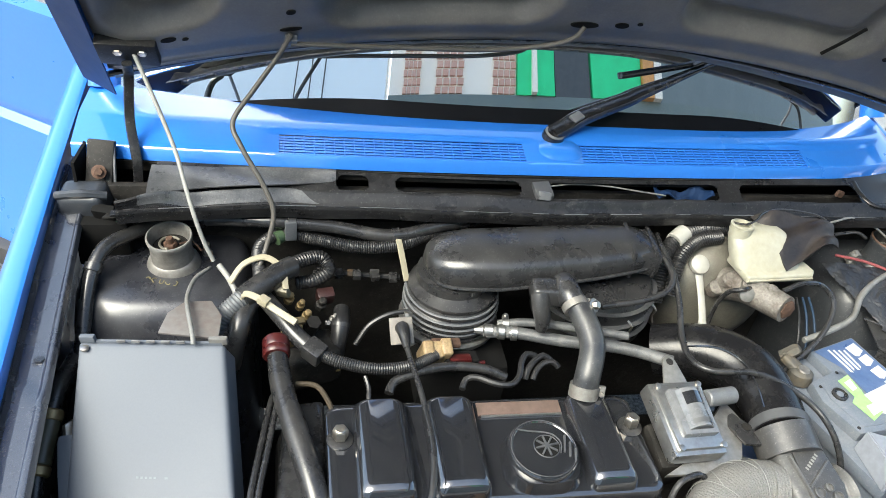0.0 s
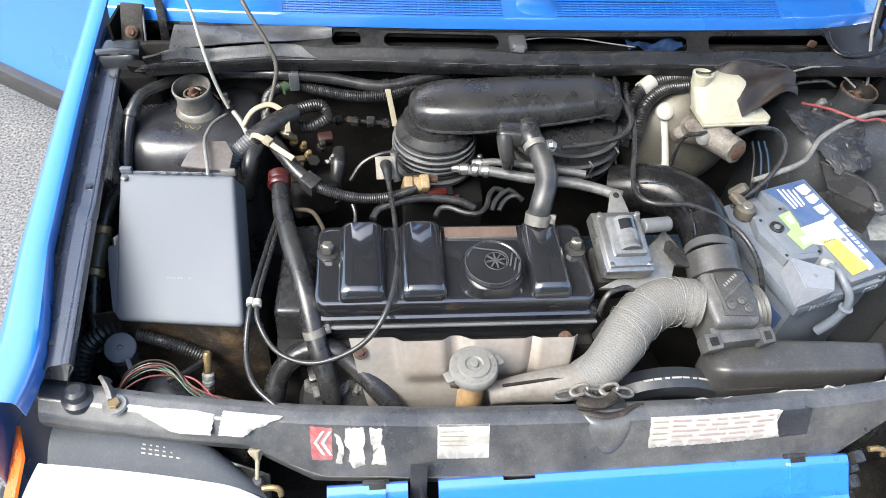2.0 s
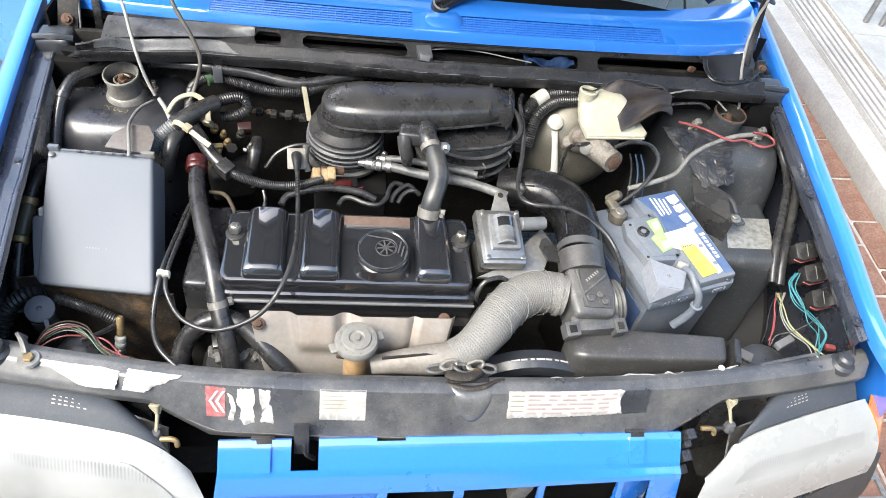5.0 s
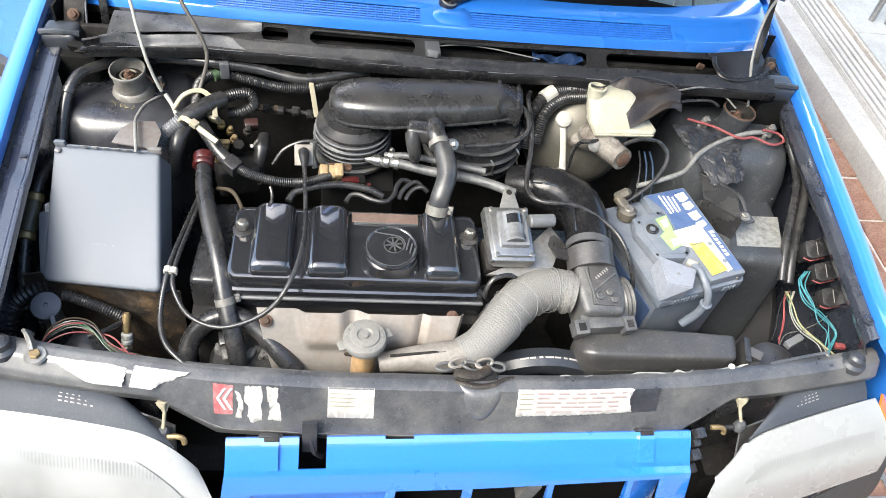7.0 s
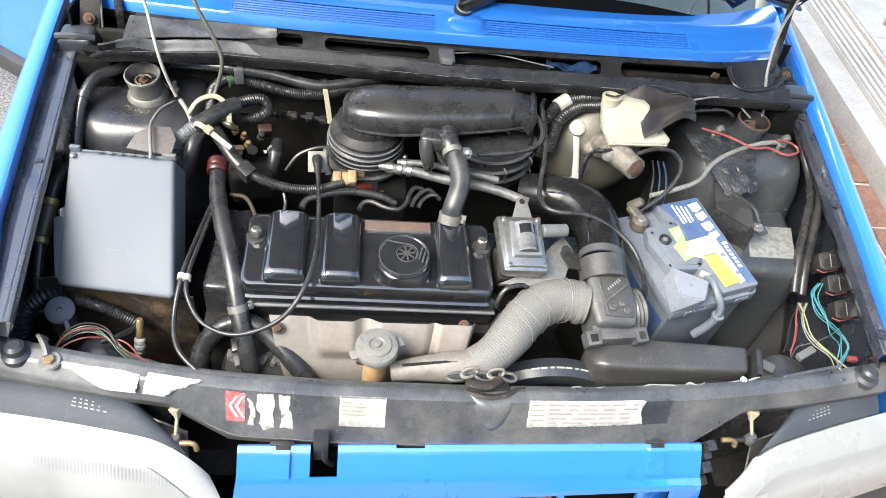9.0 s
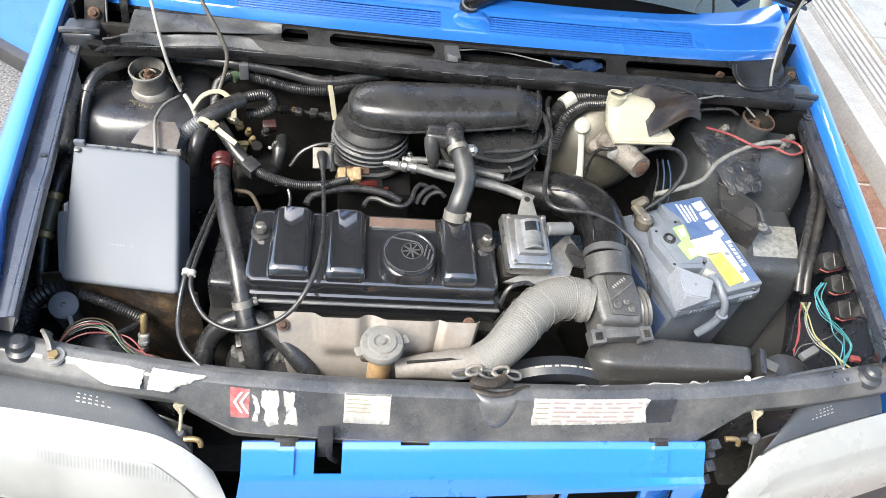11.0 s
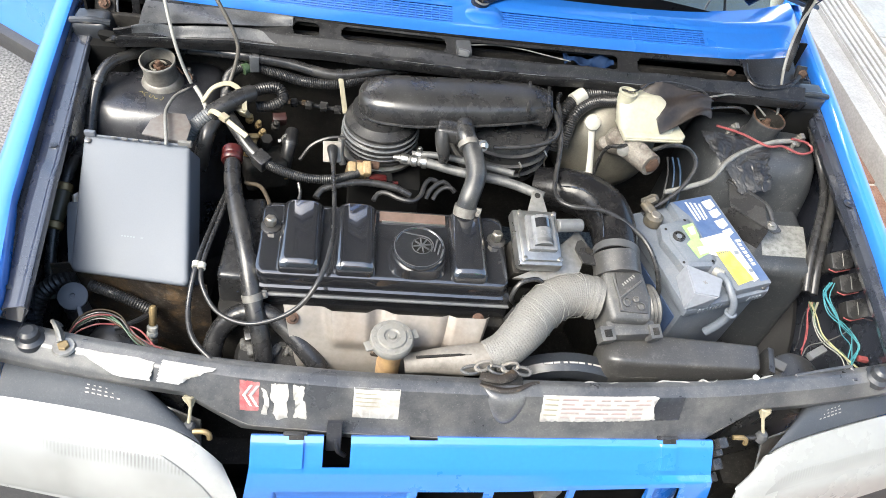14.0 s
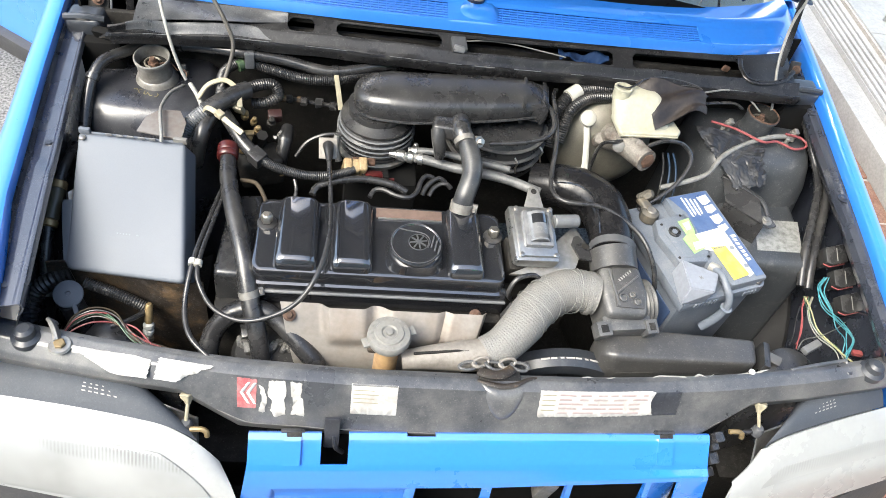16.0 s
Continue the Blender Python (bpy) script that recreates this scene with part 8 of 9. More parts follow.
def hoses():
    top = thing("coolant_hose", (-0.36, 0.06, 0.55), "long black coolant hose crossing in front of the engine", "hose")
    part("hose", tube([(-0.408, 0.290, 0.738), (-0.401, 0.239, 0.730), (-0.383, 0.173, 0.720), (-0.364, 0.109, 0.700), (-0.351, 0.060, 0.665), (-0.337, 0.022, 0.630), (-0.329, -0.006, 0.585), (-0.325, -0.018, 0.54)], [0.0125, 0.014, 0.0145, 0.0145, 0.0145, 0.0145, 0.0145, 0.0145], 18), RUBBER, top)
    part("red_collar", lathe([(0.0150, 0), (0.0172, 0.003), (0.0172, 0.008), (0.0158, 0.011), (0.0172, 0.014), (0.0172, 0.024), (0.014, 0.028)], axis((-0.4085, 0.284, 0.738), (-0.410, 0.318, 0.742))[0], 22), RED, top, "dark red collar")
    part("clip", clamp((-0.354, 0.068, 0.673), (0.25, -0.6, -0.7), 0.0157, 0.011), CRUST_STEEL, top, "dull steel hose clip")
    hose("coolant_hose", [(-0.418, 0.010, 0.52), (-0.414, 0.019, 0.570), (-0.404, 0.044, 0.602), (-0.376, 0.058, 0.630), (-0.337, 0.058, 0.640), (-0.303, 0.042, 0.630), (-0.269, 0.013, 0.610), (-0.244, -0.008, 0.585), (-0.23, -0.02, 0.54)], 0.0155, RUBBER, "arched black coolant hose behind the front panel", seg=18)
    hose("throttle_cable", [(-0.247, 0.302, 0.744), (-0.244, 0.260, 0.748), (-0.239, 0.190, 0.755), (-0.238, 0.110, 0.757), (-0.254, 0.041, 0.745), (-0.288, 0.011, 0.712), (-0.346, 0.005, 0.684), (-0.395, 0.023, 0.682), (-0.421, 0.055, 0.700), (-0.426, 0.090, 0.710), (-0.416, 0.162, 0.716), (-0.406, 0.236, 0.712), (-0.40, 0.27, 0.69)], 0.0036, RUBBER, "looping black throttle cable", "cable", seg=10)
    hose("bonnet_cable", [(-0.408, 0.262, 0.69), (-0.413, 0.247, 0.705), (-0.424, 0.171, 0.710), (-0.434, 0.091, 0.710), (-0.439, 0.030, 0.682), (-0.426, -0.016, 0.672), (-0.394, -0.048, 0.664)], 0.004, RUBBER, "thin black cable running to the front panel", "cable", seg=10)
    for x, y in ((-0.4345, 0.088), (-0.4262, 0.086)):
        solo("cable_clip", tube([(x, y + 0.004, 0.7107), (x, y - 0.005, 0.7097)], 0.0062, 12, 0.003), WHITEPL, "small white cable clip", "clip")
    hose("wiring_loom", [(-0.13, 0.500, 0.800), (-0.193, 0.473, 0.792), (-0.242, 0.456, 0.782), (-0.300, 0.454, 0.780), (-0.359, 0.472, 0.780), (-0.402, 0.478, 0.785), (-0.433, 0.452, 0.780), (-0.431, 0.390, 0.775)], 0.0095, LOOM, "corrugated black wiring loom along the bulkhead", "wiring", pitch=0.0031, depth=0.13)
    run = [(-0.648, 0.320, 0.69), (-0.648, 0.375, 0.735), (-0.643, 0.415, 0.766), (-0.630, 0.446, 0.784), (-0.604, 0.476, 0.784), (-0.575, 0.499, 0.784), (-0.545, 0.504, 0.786), (-0.505, 0.498, 0.794), (-0.455, 0.486, 0.802), (-0.412, 0.478, 0.805), (-0.338, 0.475, 0.800), (-0.252, 0.463, 0.793), (-0.173, 0.478, 0.802), (-0.10, 0.50, 0.80)]
    long = hose("vacuum_hose", run, 0.0095, RUBBER, "long smooth black hose along the bulkhead", seg=14)
    clips(long, run, 0.0095, (0.18, 0.42, 0.60, 0.80))
    hose("wiring_loom", [(-0.490, 0.332, 0.730), (-0.476, 0.344, 0.752), (-0.458, 0.355, 0.766), (-0.444, 0.366, 0.772)], 0.0130, GREYRUB, "thick corrugated loom behind the control box", "wiring", pitch=0.0040, depth=0.13)
    hose("heater_hose", [(-0.452, 0.360, 0.768), (-0.430, 0.376, 0.776), (-0.405, 0.398, 0.780), (-0.390, 0.412, 0.778)], 0.0150, RUBBER, "thick smooth black heater hose under two cable ties", seg=18)
    hose("wiring_loom", [(-0.395, 0.420, 0.772), (-0.372, 0.436, 0.772), (-0.350, 0.444, 0.768), (-0.340, 0.432, 0.756), (-0.360, 0.420, 0.748), (-0.385, 0.416, 0.746)], [0.0105, 0.0105, 0.0105, 0.010, 0.010, 0.010], LOOM, "tightly bent ribbed loom", "wiring", pitch=0.0042, depth=0.12)
    hose("heater_hose", [(-0.425, 0.402, 0.762), (-0.446, 0.358, 0.757), (-0.457, 0.326, 0.740), (-0.468, 0.312, 0.69)], 0.013, RUBBER, "short bent black heater hose", seg=14)
    hose("heater_hose", [(-0.425, 0.375, 0.755), (-0.404, 0.338, 0.756), (-0.385, 0.312, 0.748), (-0.366, 0.293, 0.741)], 0.0112, RUBBER, "smooth black hose leading to a square clip", seg=14)
    solo("loom_clip", box((0.026, 0.024, 0.026), (-0.362, 0.290, 0.740), (10, 12, -40), bevel=0.004), PLASTIC, "square black clip joining hose and loom", "clip")
    hose("wiring_loom", [(-0.366, 0.293, 0.741), (-0.332, 0.276, 0.735), (-0.287, 0.264, 0.733), (-0.242, 0.270, 0.730), (-0.205, 0.295, 0.722)], [0.0090, 0.0086, 0.0080, 0.0078, 0.0075], LOOM, "corrugated loom in front of the carburettor", "wiring", pitch=0.0030, depth=0.12)
    hose("vacuum_hose", [(-0.27, 0.247, 0.706), (-0.262, 0.261, 0.712), (-0.235, 0.269, 0.718), (-0.189, 0.277, 0.72), (-0.141, 0.274, 0.716), (-0.114, 0.266, 0.708)], 0.0062, RUBBER, "flat black hose arched behind the valve cover")
    hose("vacuum_hose", [(-0.176, 0.248, 0.708), (-0.169, 0.261, 0.712), (-0.155, 0.262, 0.714), (-0.131, 0.252, 0.712), (-0.11, 0.25, 0.712), (-0.097, 0.263, 0.714), (-0.091, 0.281, 0.72), (-0.082, 0.292, 0.724), (-0.069, 0.292, 0.72)], 0.0042, LOOM, "thin black vacuum hose looped under the fuel lines", seg=8)
    hose("vacuum_hose", [(-0.087, 0.265, 0.704), (-0.083, 0.274, 0.712), (-0.072, 0.285, 0.718), (-0.059, 0.291, 0.722), (-0.048, 0.287, 0.716)], 0.0042, LOOM, "thin black vacuum hose looped under the fuel lines", seg=8)
    hose("vacuum_hose", [(-0.075, 0.268, 0.7), (-0.069, 0.277, 0.708), (-0.058, 0.284, 0.714), (-0.046, 0.284, 0.716), (-0.038, 0.28, 0.71)], 0.0042, LOOM, "thin black vacuum hose looped under the fuel lines", seg=8)
    hose("vacuum_hose", [(0.100, 0.415, 0.812), (0.124, 0.396, 0.812), (0.133, 0.365, 0.804), (0.122, 0.342, 0.792), (0.085, 0.330, 0.784), (0.02, 0.322, 0.780)], 0.0045, RUBBER, "black hose bowed round the filter drum", seg=10)
    hose("speedometer_cable", [(0.15, 0.46, 0.80), (0.140, 0.43, 0.806), (0.139, 0.375, 0.80), (0.137, 0.330, 0.780), (0.128, 0.285, 0.760), (0.124, 0.245, 0.757), (0.142, 0.218, 0.760), (0.204, 0.208, 0.762), (0.257, 0.176, 0.748), (0.281, 0.140, 0.730), (0.297, 0.112, 0.690), (0.300, 0.10, 0.64)], 0.0042, RUBBER, "black cable arching over the intake elbow", "cable", seg=10)
    hose("heater_hose", [(0.145, 0.40, 0.72), (0.155, 0.430, 0.775), (0.185, 0.455, 0.80), (0.235, 0.470, 0.805), (0.30, 0.485, 0.80)], 0.013, LOOM, "ribbed black heater hose beside the servo", pitch=0.0040, depth=0.13)
    hose("heater_hose", [(0.160, 0.39, 0.74), (0.175, 0.420, 0.785), (0.21, 0.445, 0.80), (0.25, 0.455, 0.80)], 0.011, LOOM, "ribbed black heater hose beside the servo", pitch=0.0040, depth=0.13)
    solo("tape", tube([(0.172, 0.446, 0.798), (0.192, 0.459, 0.806)], 0.0138, 14, 0.004), WHITEPL, "white tape wrapped on a hose", "tape")
    hose("wiring_loom", [(0.620, 0.513, 0.772), (0.657, 0.522, 0.776), (0.664, 0.486, 0.770), (0.665, 0.429, 0.752), (0.672, 0.379, 0.728), (0.665, 0.334, 0.712), (0.643, 0.279, 0.692), (0.620, 0.219, 0.665), (0.609, 0.170, 0.635)], 0.0078, RUBBER, "smooth black loom along the wing", "wiring", seg=12)
    hose("wiring_loom", [(0.660, 0.547, 0.785), (0.664, 0.515, 0.782), (0.669, 0.470, 0.770), (0.677, 0.413, 0.748), (0.687, 0.368, 0.725), (0.684, 0.332, 0.708), (0.663, 0.275, 0.682), (0.637, 0.214, 0.655), (0.626, 0.170, 0.628)], 0.0090, RUBBER, "smooth black loom along the wing", "wiring", seg=12)
    hose("wiring_loom", [(-0.630, 0.125, 0.622), (-0.655, 0.112, 0.618), (-0.680, 0.098, 0.600), (-0.692, 0.070, 0.568), (-0.690, 0.05, 0.53)], 0.015, LOOM, "ribbed black hose in the dark corner", pitch=0.007, depth=0.2)
    hose("wiring_loom", [(-0.605, 0.106, 0.622), (-0.570, 0.096, 0.618), (-0.535, 0.084, 0.612), (-0.505, 0.076, 0.600)], 0.0095, LOOM, "short corrugated loom under the box", "wiring", pitch=0.0038, depth=0.13)


def cables():
    hose("earth_cable", [(-0.593, 0.580, 1.003), (-0.568, 0.545, 0.957), (-0.541, 0.506, 0.902), (-0.526, 0.470, 0.866), (-0.514, 0.445, 0.834), (-0.503, 0.433, 0.802), (-0.492, 0.425, 0.778)], 0.0030, CABLE, "pale grey bonnet cable down to the suspension tower", "cable", seg=10)
    hose("washer_tube", [(-0.392, 0.560, 1.042), (-0.408, 0.560, 1.012), (-0.440, 0.543, 0.97), (-0.466, 0.515, 0.938), (-0.455, 0.490, 0.915), (-0.426, 0.462, 0.872), (-0.414, 0.445, 0.84), (-0.424, 0.424, 0.80), (-0.436, 0.400, 0.775)], 0.0035, TAUPE, "brown-grey washer tube hanging from the bonnet", "tube", seg=10)
    hose("earth_cable", [(0.604, 0.583, 0.985), (0.594, 0.568, 0.962), (0.577, 0.548, 0.944), (0.566, 0.525, 0.911), (0.562, 0.500, 0.872), (0.570, 0.482, 0.830), (0.582, 0.476, 0.790), (0.586, 0.476, 0.758)], 0.0027, CABLE, "pale grey bonnet cable down to the suspension tower", "cable", seg=10)
    hose("battery_cable", [(0.630, 0.434, 0.764), (0.575, 0.424, 0.764), (0.52, 0.405, 0.758), (0.468, 0.372, 0.752), (0.430, 0.332, 0.742), (0.38, 0.312, 0.735), (0.338, 0.302, 0.728)], [0.0044, 0.0050, 0.0042, 0.0050, 0.0044, 0.0048, 0.0044], GREYCABLE, "thick grey battery earth cable", "cable", seg=12)
    hose("red_wire", [(0.456, 0.443, 0.775), (0.505, 0.432, 0.770), (0.552, 0.408, 0.765), (0.585, 0.414, 0.763), (0.617, 0.400, 0.760), (0.646, 0.412, 0.760), (0.640, 0.428, 0.764), (0.604, 0.428, 0.772)], 0.0024, WIRERED, "loose red wire across the tower", "wire", seg=8)
    hose("black_wire", [(0.41, 0.43, 0.82), (0.45, 0.452, 0.81), (0.50, 0.470, 0.80), (0.52, 0.468, 0.79)], 0.0028, RUBBER, "thin black wire to the tower", "wire", seg=8)
    hose("tower_wire", [(-0.485, 0.42, 0.775), (-0.47, 0.40, 0.765), (-0.458, 0.375, 0.75), (-0.455, 0.36, 0.735)], 0.004, CABLE, "short grey wire with a crimped eye", "wire", seg=10)
    hose("tower_wire", [(-0.498, 0.432, 0.760), (-0.5005, 0.423, 0.765), (-0.513, 0.399, 0.770), (-0.5175, 0.362, 0.778), (-0.515, 0.328, 0.786), (-0.503, 0.272, 0.786), (-0.502, 0.262, 0.783)], 0.0028, GREYCABLE, "grey wire bent over the control box", "wire", seg=10)
    for x, y in ((0.497, 0.452), (0.625, 0.438)):
        solo("cable_lug", box((0.010, 0.012, 0.024), (x, y, 0.765), (20, 10, 15), bevel=0.002, bm=rod((x, y - 0.004, 0.752), (x, y, 0.772), 0.007, 10)), CAST, "crimped metal cable lug on the tower", "cable lug", "cable lugs")
    rnd = random.Random(17)
    for i, (mt, nm) in enumerate(((WIRERED, "red"), (WIREGREEN, "green"), (RUBBER, "black"), (RUST, "brown"), (WIRERED, "red"), (WIREGREEN, "green"), (RUBBER, "black"), (BROWNHOSE, "brown"))):
        a, b = rnd.uniform(-0.012, 0.012), rnd.uniform(-0.008, 0.010)
        hose(f"{nm}_wire", [(-0.618, 0.012 + a, 0.612), (-0.602, 0.030 + a, 0.622 + b), (-0.575, 0.040 + a, 0.630 + b), (-0.545, 0.036 + b, 0.626 + a * 0.5), (-0.515, 0.016 - a, 0.620), (-0.475, -0.014 + b, 0.626), (-0.440 + a, -0.026, 0.634)], 0.0013, mt, f"loose {nm} wire in the front corner", "wire", seg=7)
    hose("black_wire", [(-0.505, 0.080, 0.605), (-0.512, 0.062, 0.612), (-0.530, 0.040, 0.620), (-0.552, 0.028, 0.620)], 0.004, LOOM, "taped black wire joining the corner wires", "wire", seg=8)
    for i, (mt, nm) in enumerate(((WIRETEAL, "teal"), (WIREGREEN, "green"), (WIREYELLOW, "yellow"), (WIRERED, "red"), (WIREYELLOW, "yellow"), (WIRETEAL, "teal"), (GREYCABLE, "grey"), (WIRETEAL, "teal"), (WIREGREEN, "green"), (RUBBER, "black"), (WIRERED, "red"), (WIRETEAL, "teal"), (CABLE, "white"), (WIREYELLOW, "yellow"), (CABLE, "white"), (WIRETEAL, "teal"), (GREYCABLE, "grey"))):
        a, b = rnd.uniform(-0.010, 0.010), rnd.uniform(-0.012, 0.012)
        if nm == "teal":
            pts = [(0.656 + a * 0.6, 0.180, 0.652), (0.634 + a * 0.6, 0.150 + b * 0.5, 0.650), (0.641 + a, 0.118, 0.640 + b * 0.3), (0.658 - a, 0.094 + b, 0.626), (0.676 + b, 0.074, 0.612), (0.664, 0.046 + a, 0.600)]
        elif nm in ("red", "black"):
            pts = [(0.624 + 0.001 * i, 0.165, 0.612), (0.612 + a * 0.4, 0.140, 0.612), (0.601 + a, 0.112, 0.606), (0.590 + a, 0.086, 0.600), (0.578 + a, 0.060 + b, 0.594)]
        elif nm == "grey":
            pts = [(0.578, 0.054, 0.600), (0.594, 0.072, 0.606), (0.624, 0.078, 0.612), (0.660, 0.094, 0.612), (0.690, 0.114, 0.608)]
        else:
            pts = [(0.624 + 0.0015 * i, 0.165, 0.612), (0.622 + a * 0.4, 0.130, 0.616), (0.620 + a * 0.6, 0.098 + b * 0.5, 0.612), (0.632 + a, 0.074 + b * 0.5, 0.608), (0.660 + a, 0.050 + b, 0.600), (0.672 + 2 * a, 0.030, 0.594)]
        hose(f"{nm}_wire", pts, 0.0010, mt, f"loose {nm} wire beside the relays", "wire", seg=7)
    solo("wire_plug", box((0.040, 0.014, 0.012), (0.606, 0.060, 0.602), (0, 0, 28), bevel=0.003), GREYRUB, "dark grey inline plug among loose wires", "connector")
    solo("red_plug", box((0.018, 0.010, 0.008), (0.690, 0.052, 0.602), (0, 0, -10), bevel=0.002), WIRERED, "small red plug among loose wires", "connector")
    cable_tie([(-0.470, 0.395, 0.765), (-0.452, 0.408, 0.786), (-0.425, 0.412, 0.794), (-0.403, 0.395, 0.788), (-0.398, 0.375, 0.770)])
    cable_tie([(-0.458, 0.352, 0.765), (-0.448, 0.352, 0.782), (-0.430, 0.338, 0.786), (-0.410, 0.322, 0.782), (-0.385, 0.302, 0.778)])
    solo("tie_head", box((0.014, 0.012, 0.010), (-0.424, 0.333, 0.787), (0, 10, -35), bevel=0.002), TIE, "square cream cable tie head", "cable tie")
    cable_tie([(-0.247, 0.468, 0.795), (-0.243, 0.452, 0.793), (-0.238, 0.435, 0.775), (-0.232, 0.415, 0.750)])


def relays():
    first = thing("relay", (0.660, 0.205, 0.655), "small black relay with a red edge on the wing", "relay", "relays")
    m = pose(0.673, 0.2170, 0.668, 24, -10, 10)

    def put(bm):
        bm.transform(m)
        return bm
    part("case", put(prism([(-0.022, -0.010), (-0.012, -0.017), (0.016, -0.017), (0.022, -0.002), (0.020, 0.017), (-0.016, 0.017)], -0.012, 0.014, bevel=0.002)), PLASTIC, first)
    part("moulding_line", put(box((0.0012, 0.024, 0.001), (0.001, 0.0, 0.0143), (0, 0, -14), bevel=0.0)), CABLE, first)
    part("red_edge", put(prism([(-0.0236, -0.0105), (-0.0128, -0.0187), (0.0166, -0.0187), (0.0166, -0.012), (-0.018, -0.004)], 0.000, 0.0022, bevel=0.0004)), WIRERED, first, "red sealing edge")
    part("socket", put(box((0.030, 0.024, 0.030), (-0.004, -0.002, -0.024), bevel=0.002)), RUBBER, first)
    copy_thing(first, pose(0.673, 0.169, 0.635))
    copy_thing(first, pose(0.680, 0.127, 0.615))


def gearbox_clutter():
    """Unions, switches and pipes in the shadow between tower and carburettor."""
    u = thing("heater_union", (-0.405, 0.36, 0.66), "oily brass and black heater union", "union")
    part("stub", rod((-0.395, 0.352, 0.70), (-0.388, 0.345, 0.735), 0.013, 16), BRASS, u)
    part("amber_clip", box((0.022, 0.010, 0.020), (-0.386, 0.350, 0.732), (20, 10, 20), bevel=0.003), BRASS, u, "dirty yellow clip")
    part("amber_clip", box((0.018, 0.010, 0.024), (-0.402, 0.385, 0.758), (30, 0, -20), bevel=0.003), TIE, u)
    part("switch", lathe([(0.010, 0), (0.010, 0.02), (0.010, 0.022), (0.010, 0.03), (0, 0.03)], pose(-0.366, 0.368, 0.700, 20, 10, 0), 6), DARK, u, "rusty switch")
    s = thing("vacuum_valve", (-0.318, 0.37, 0.66), "ribbed black valve with a narrow clip", "valve")
    part("body", tube([(-0.330, 0.345, 0.665), (-0.328, 0.356, 0.69), (-0.324, 0.375, 0.708), (-0.322, 0.400, 0.712)], [0.009, 0.011, 0.013, 0.011], 16), LOOM, s)
    part("clip", clamp((-0.325, 0.372, 0.706), (0.1, 0.6, 0.6), 0.0136, 0.005), PLASTIC, s)
    part("tip", rod((-0.330, 0.346, 0.667), (-0.332, 0.338, 0.655), 0.008, 12), BRASS, s)
    hose("vacuum_hose", [(-0.305, 0.352, 0.69), (-0.285, 0.365, 0.715), (-0.255, 0.372, 0.728), (-0.225, 0.375, 0.728)], 0.0036, LOOM, "thin black hose to the carburettor", seg=8)
    p = thing("brake_line", (-0.35, 0.47, 0.70), "thin metal pipe with unions along the bulkhead", "pipe")
    part("pipe", tube([(-0.36, 0.47, 0.72), (-0.32, 0.468, 0.722), (-0.28, 0.462, 0.722), (-0.235, 0.455, 0.724)], 0.004, 8), LOOM, p)
    for k in range(5):
        part("connector", box((0.012, 0.014, 0.010), (-0.350 + 0.026 * k, 0.462 - 0.003 * k, 0.728), (10, 0, 8 * (k % 2)), bevel=0.002), PLASTIC, p)
    for x in (-0.335, -0.305, -0.272):
        part("union", rod((x - 0.006, 0.468, 0.7215), (x + 0.008, 0.4665, 0.7222), 0.006, 6), GRIME if x < -0.3 else VALVEGREY, p)
    solo("loom_clip", box((0.016, 0.012, 0.030), (-0.392, 0.470, 0.797), (0, 0, 8), bevel=0.002), GREYRUB, "grey clip on the bulkhead loom", "clip")
    solo("green_tape", tube([(-0.412, 0.466, 0.784), (-0.404, 0.473, 0.785)], 0.0099, 12, 0.003), mat("dull_green_tape", (0.035, 0.062, 0.030), 0.5), "scrap of green tape on the loom", "tape")
    hose("vacuum_hose", [(-0.385, 0.255, 0.72), (-0.360, 0.248, 0.722), (-0.345, 0.228, 0.712), (-0.34, 0.215, 0.70)], 0.0034, BROWNHOSE, "short brown-grey hose by the belt cover", seg=8)
    hose("engine_wire", [(-0.30, 0.262, 0.722), (-0.296, 0.248, 0.715), (-0.298, 0.230, 0.708), (-0.305, 0.222, 0.70)], 0.003, RUBBER, "thin black wire behind the valve cover", "wire", seg=8)
    hose("engine_wire", [(0.06, 0.085, 0.66), (0.045, 0.075, 0.69), (0.055, 0.085, 0.715), (0.085, 0.095, 0.715), (0.10, 0.09, 0.70)], 0.0038, RUBBER, "black sensor wire beside the coil", "wire", seg=8)
    c = thing("sensor_plug", (0.055, 0.06, 0.62), "small black sensor plug on a bright clip", "plug")
    part("body", rod((0.048, 0.062, 0.645), (0.056, 0.058, 0.682), 0.009, 12), PLASTIC, c)
    part("clip", tube([(0.045, 0.052, 0.68), (0.055, 0.046, 0.684), (0.066, 0.052, 0.682), (0.06, 0.062, 0.68)], 0.002, 6), ALU, c)
    part("connector", box((0.022, 0.016, 0.02), (0.098, 0.088, 0.694), (10, 15, 20), bevel=0.003), mat("maroon_plastic", (0.06, 0.02, 0.02), 0.4), c)


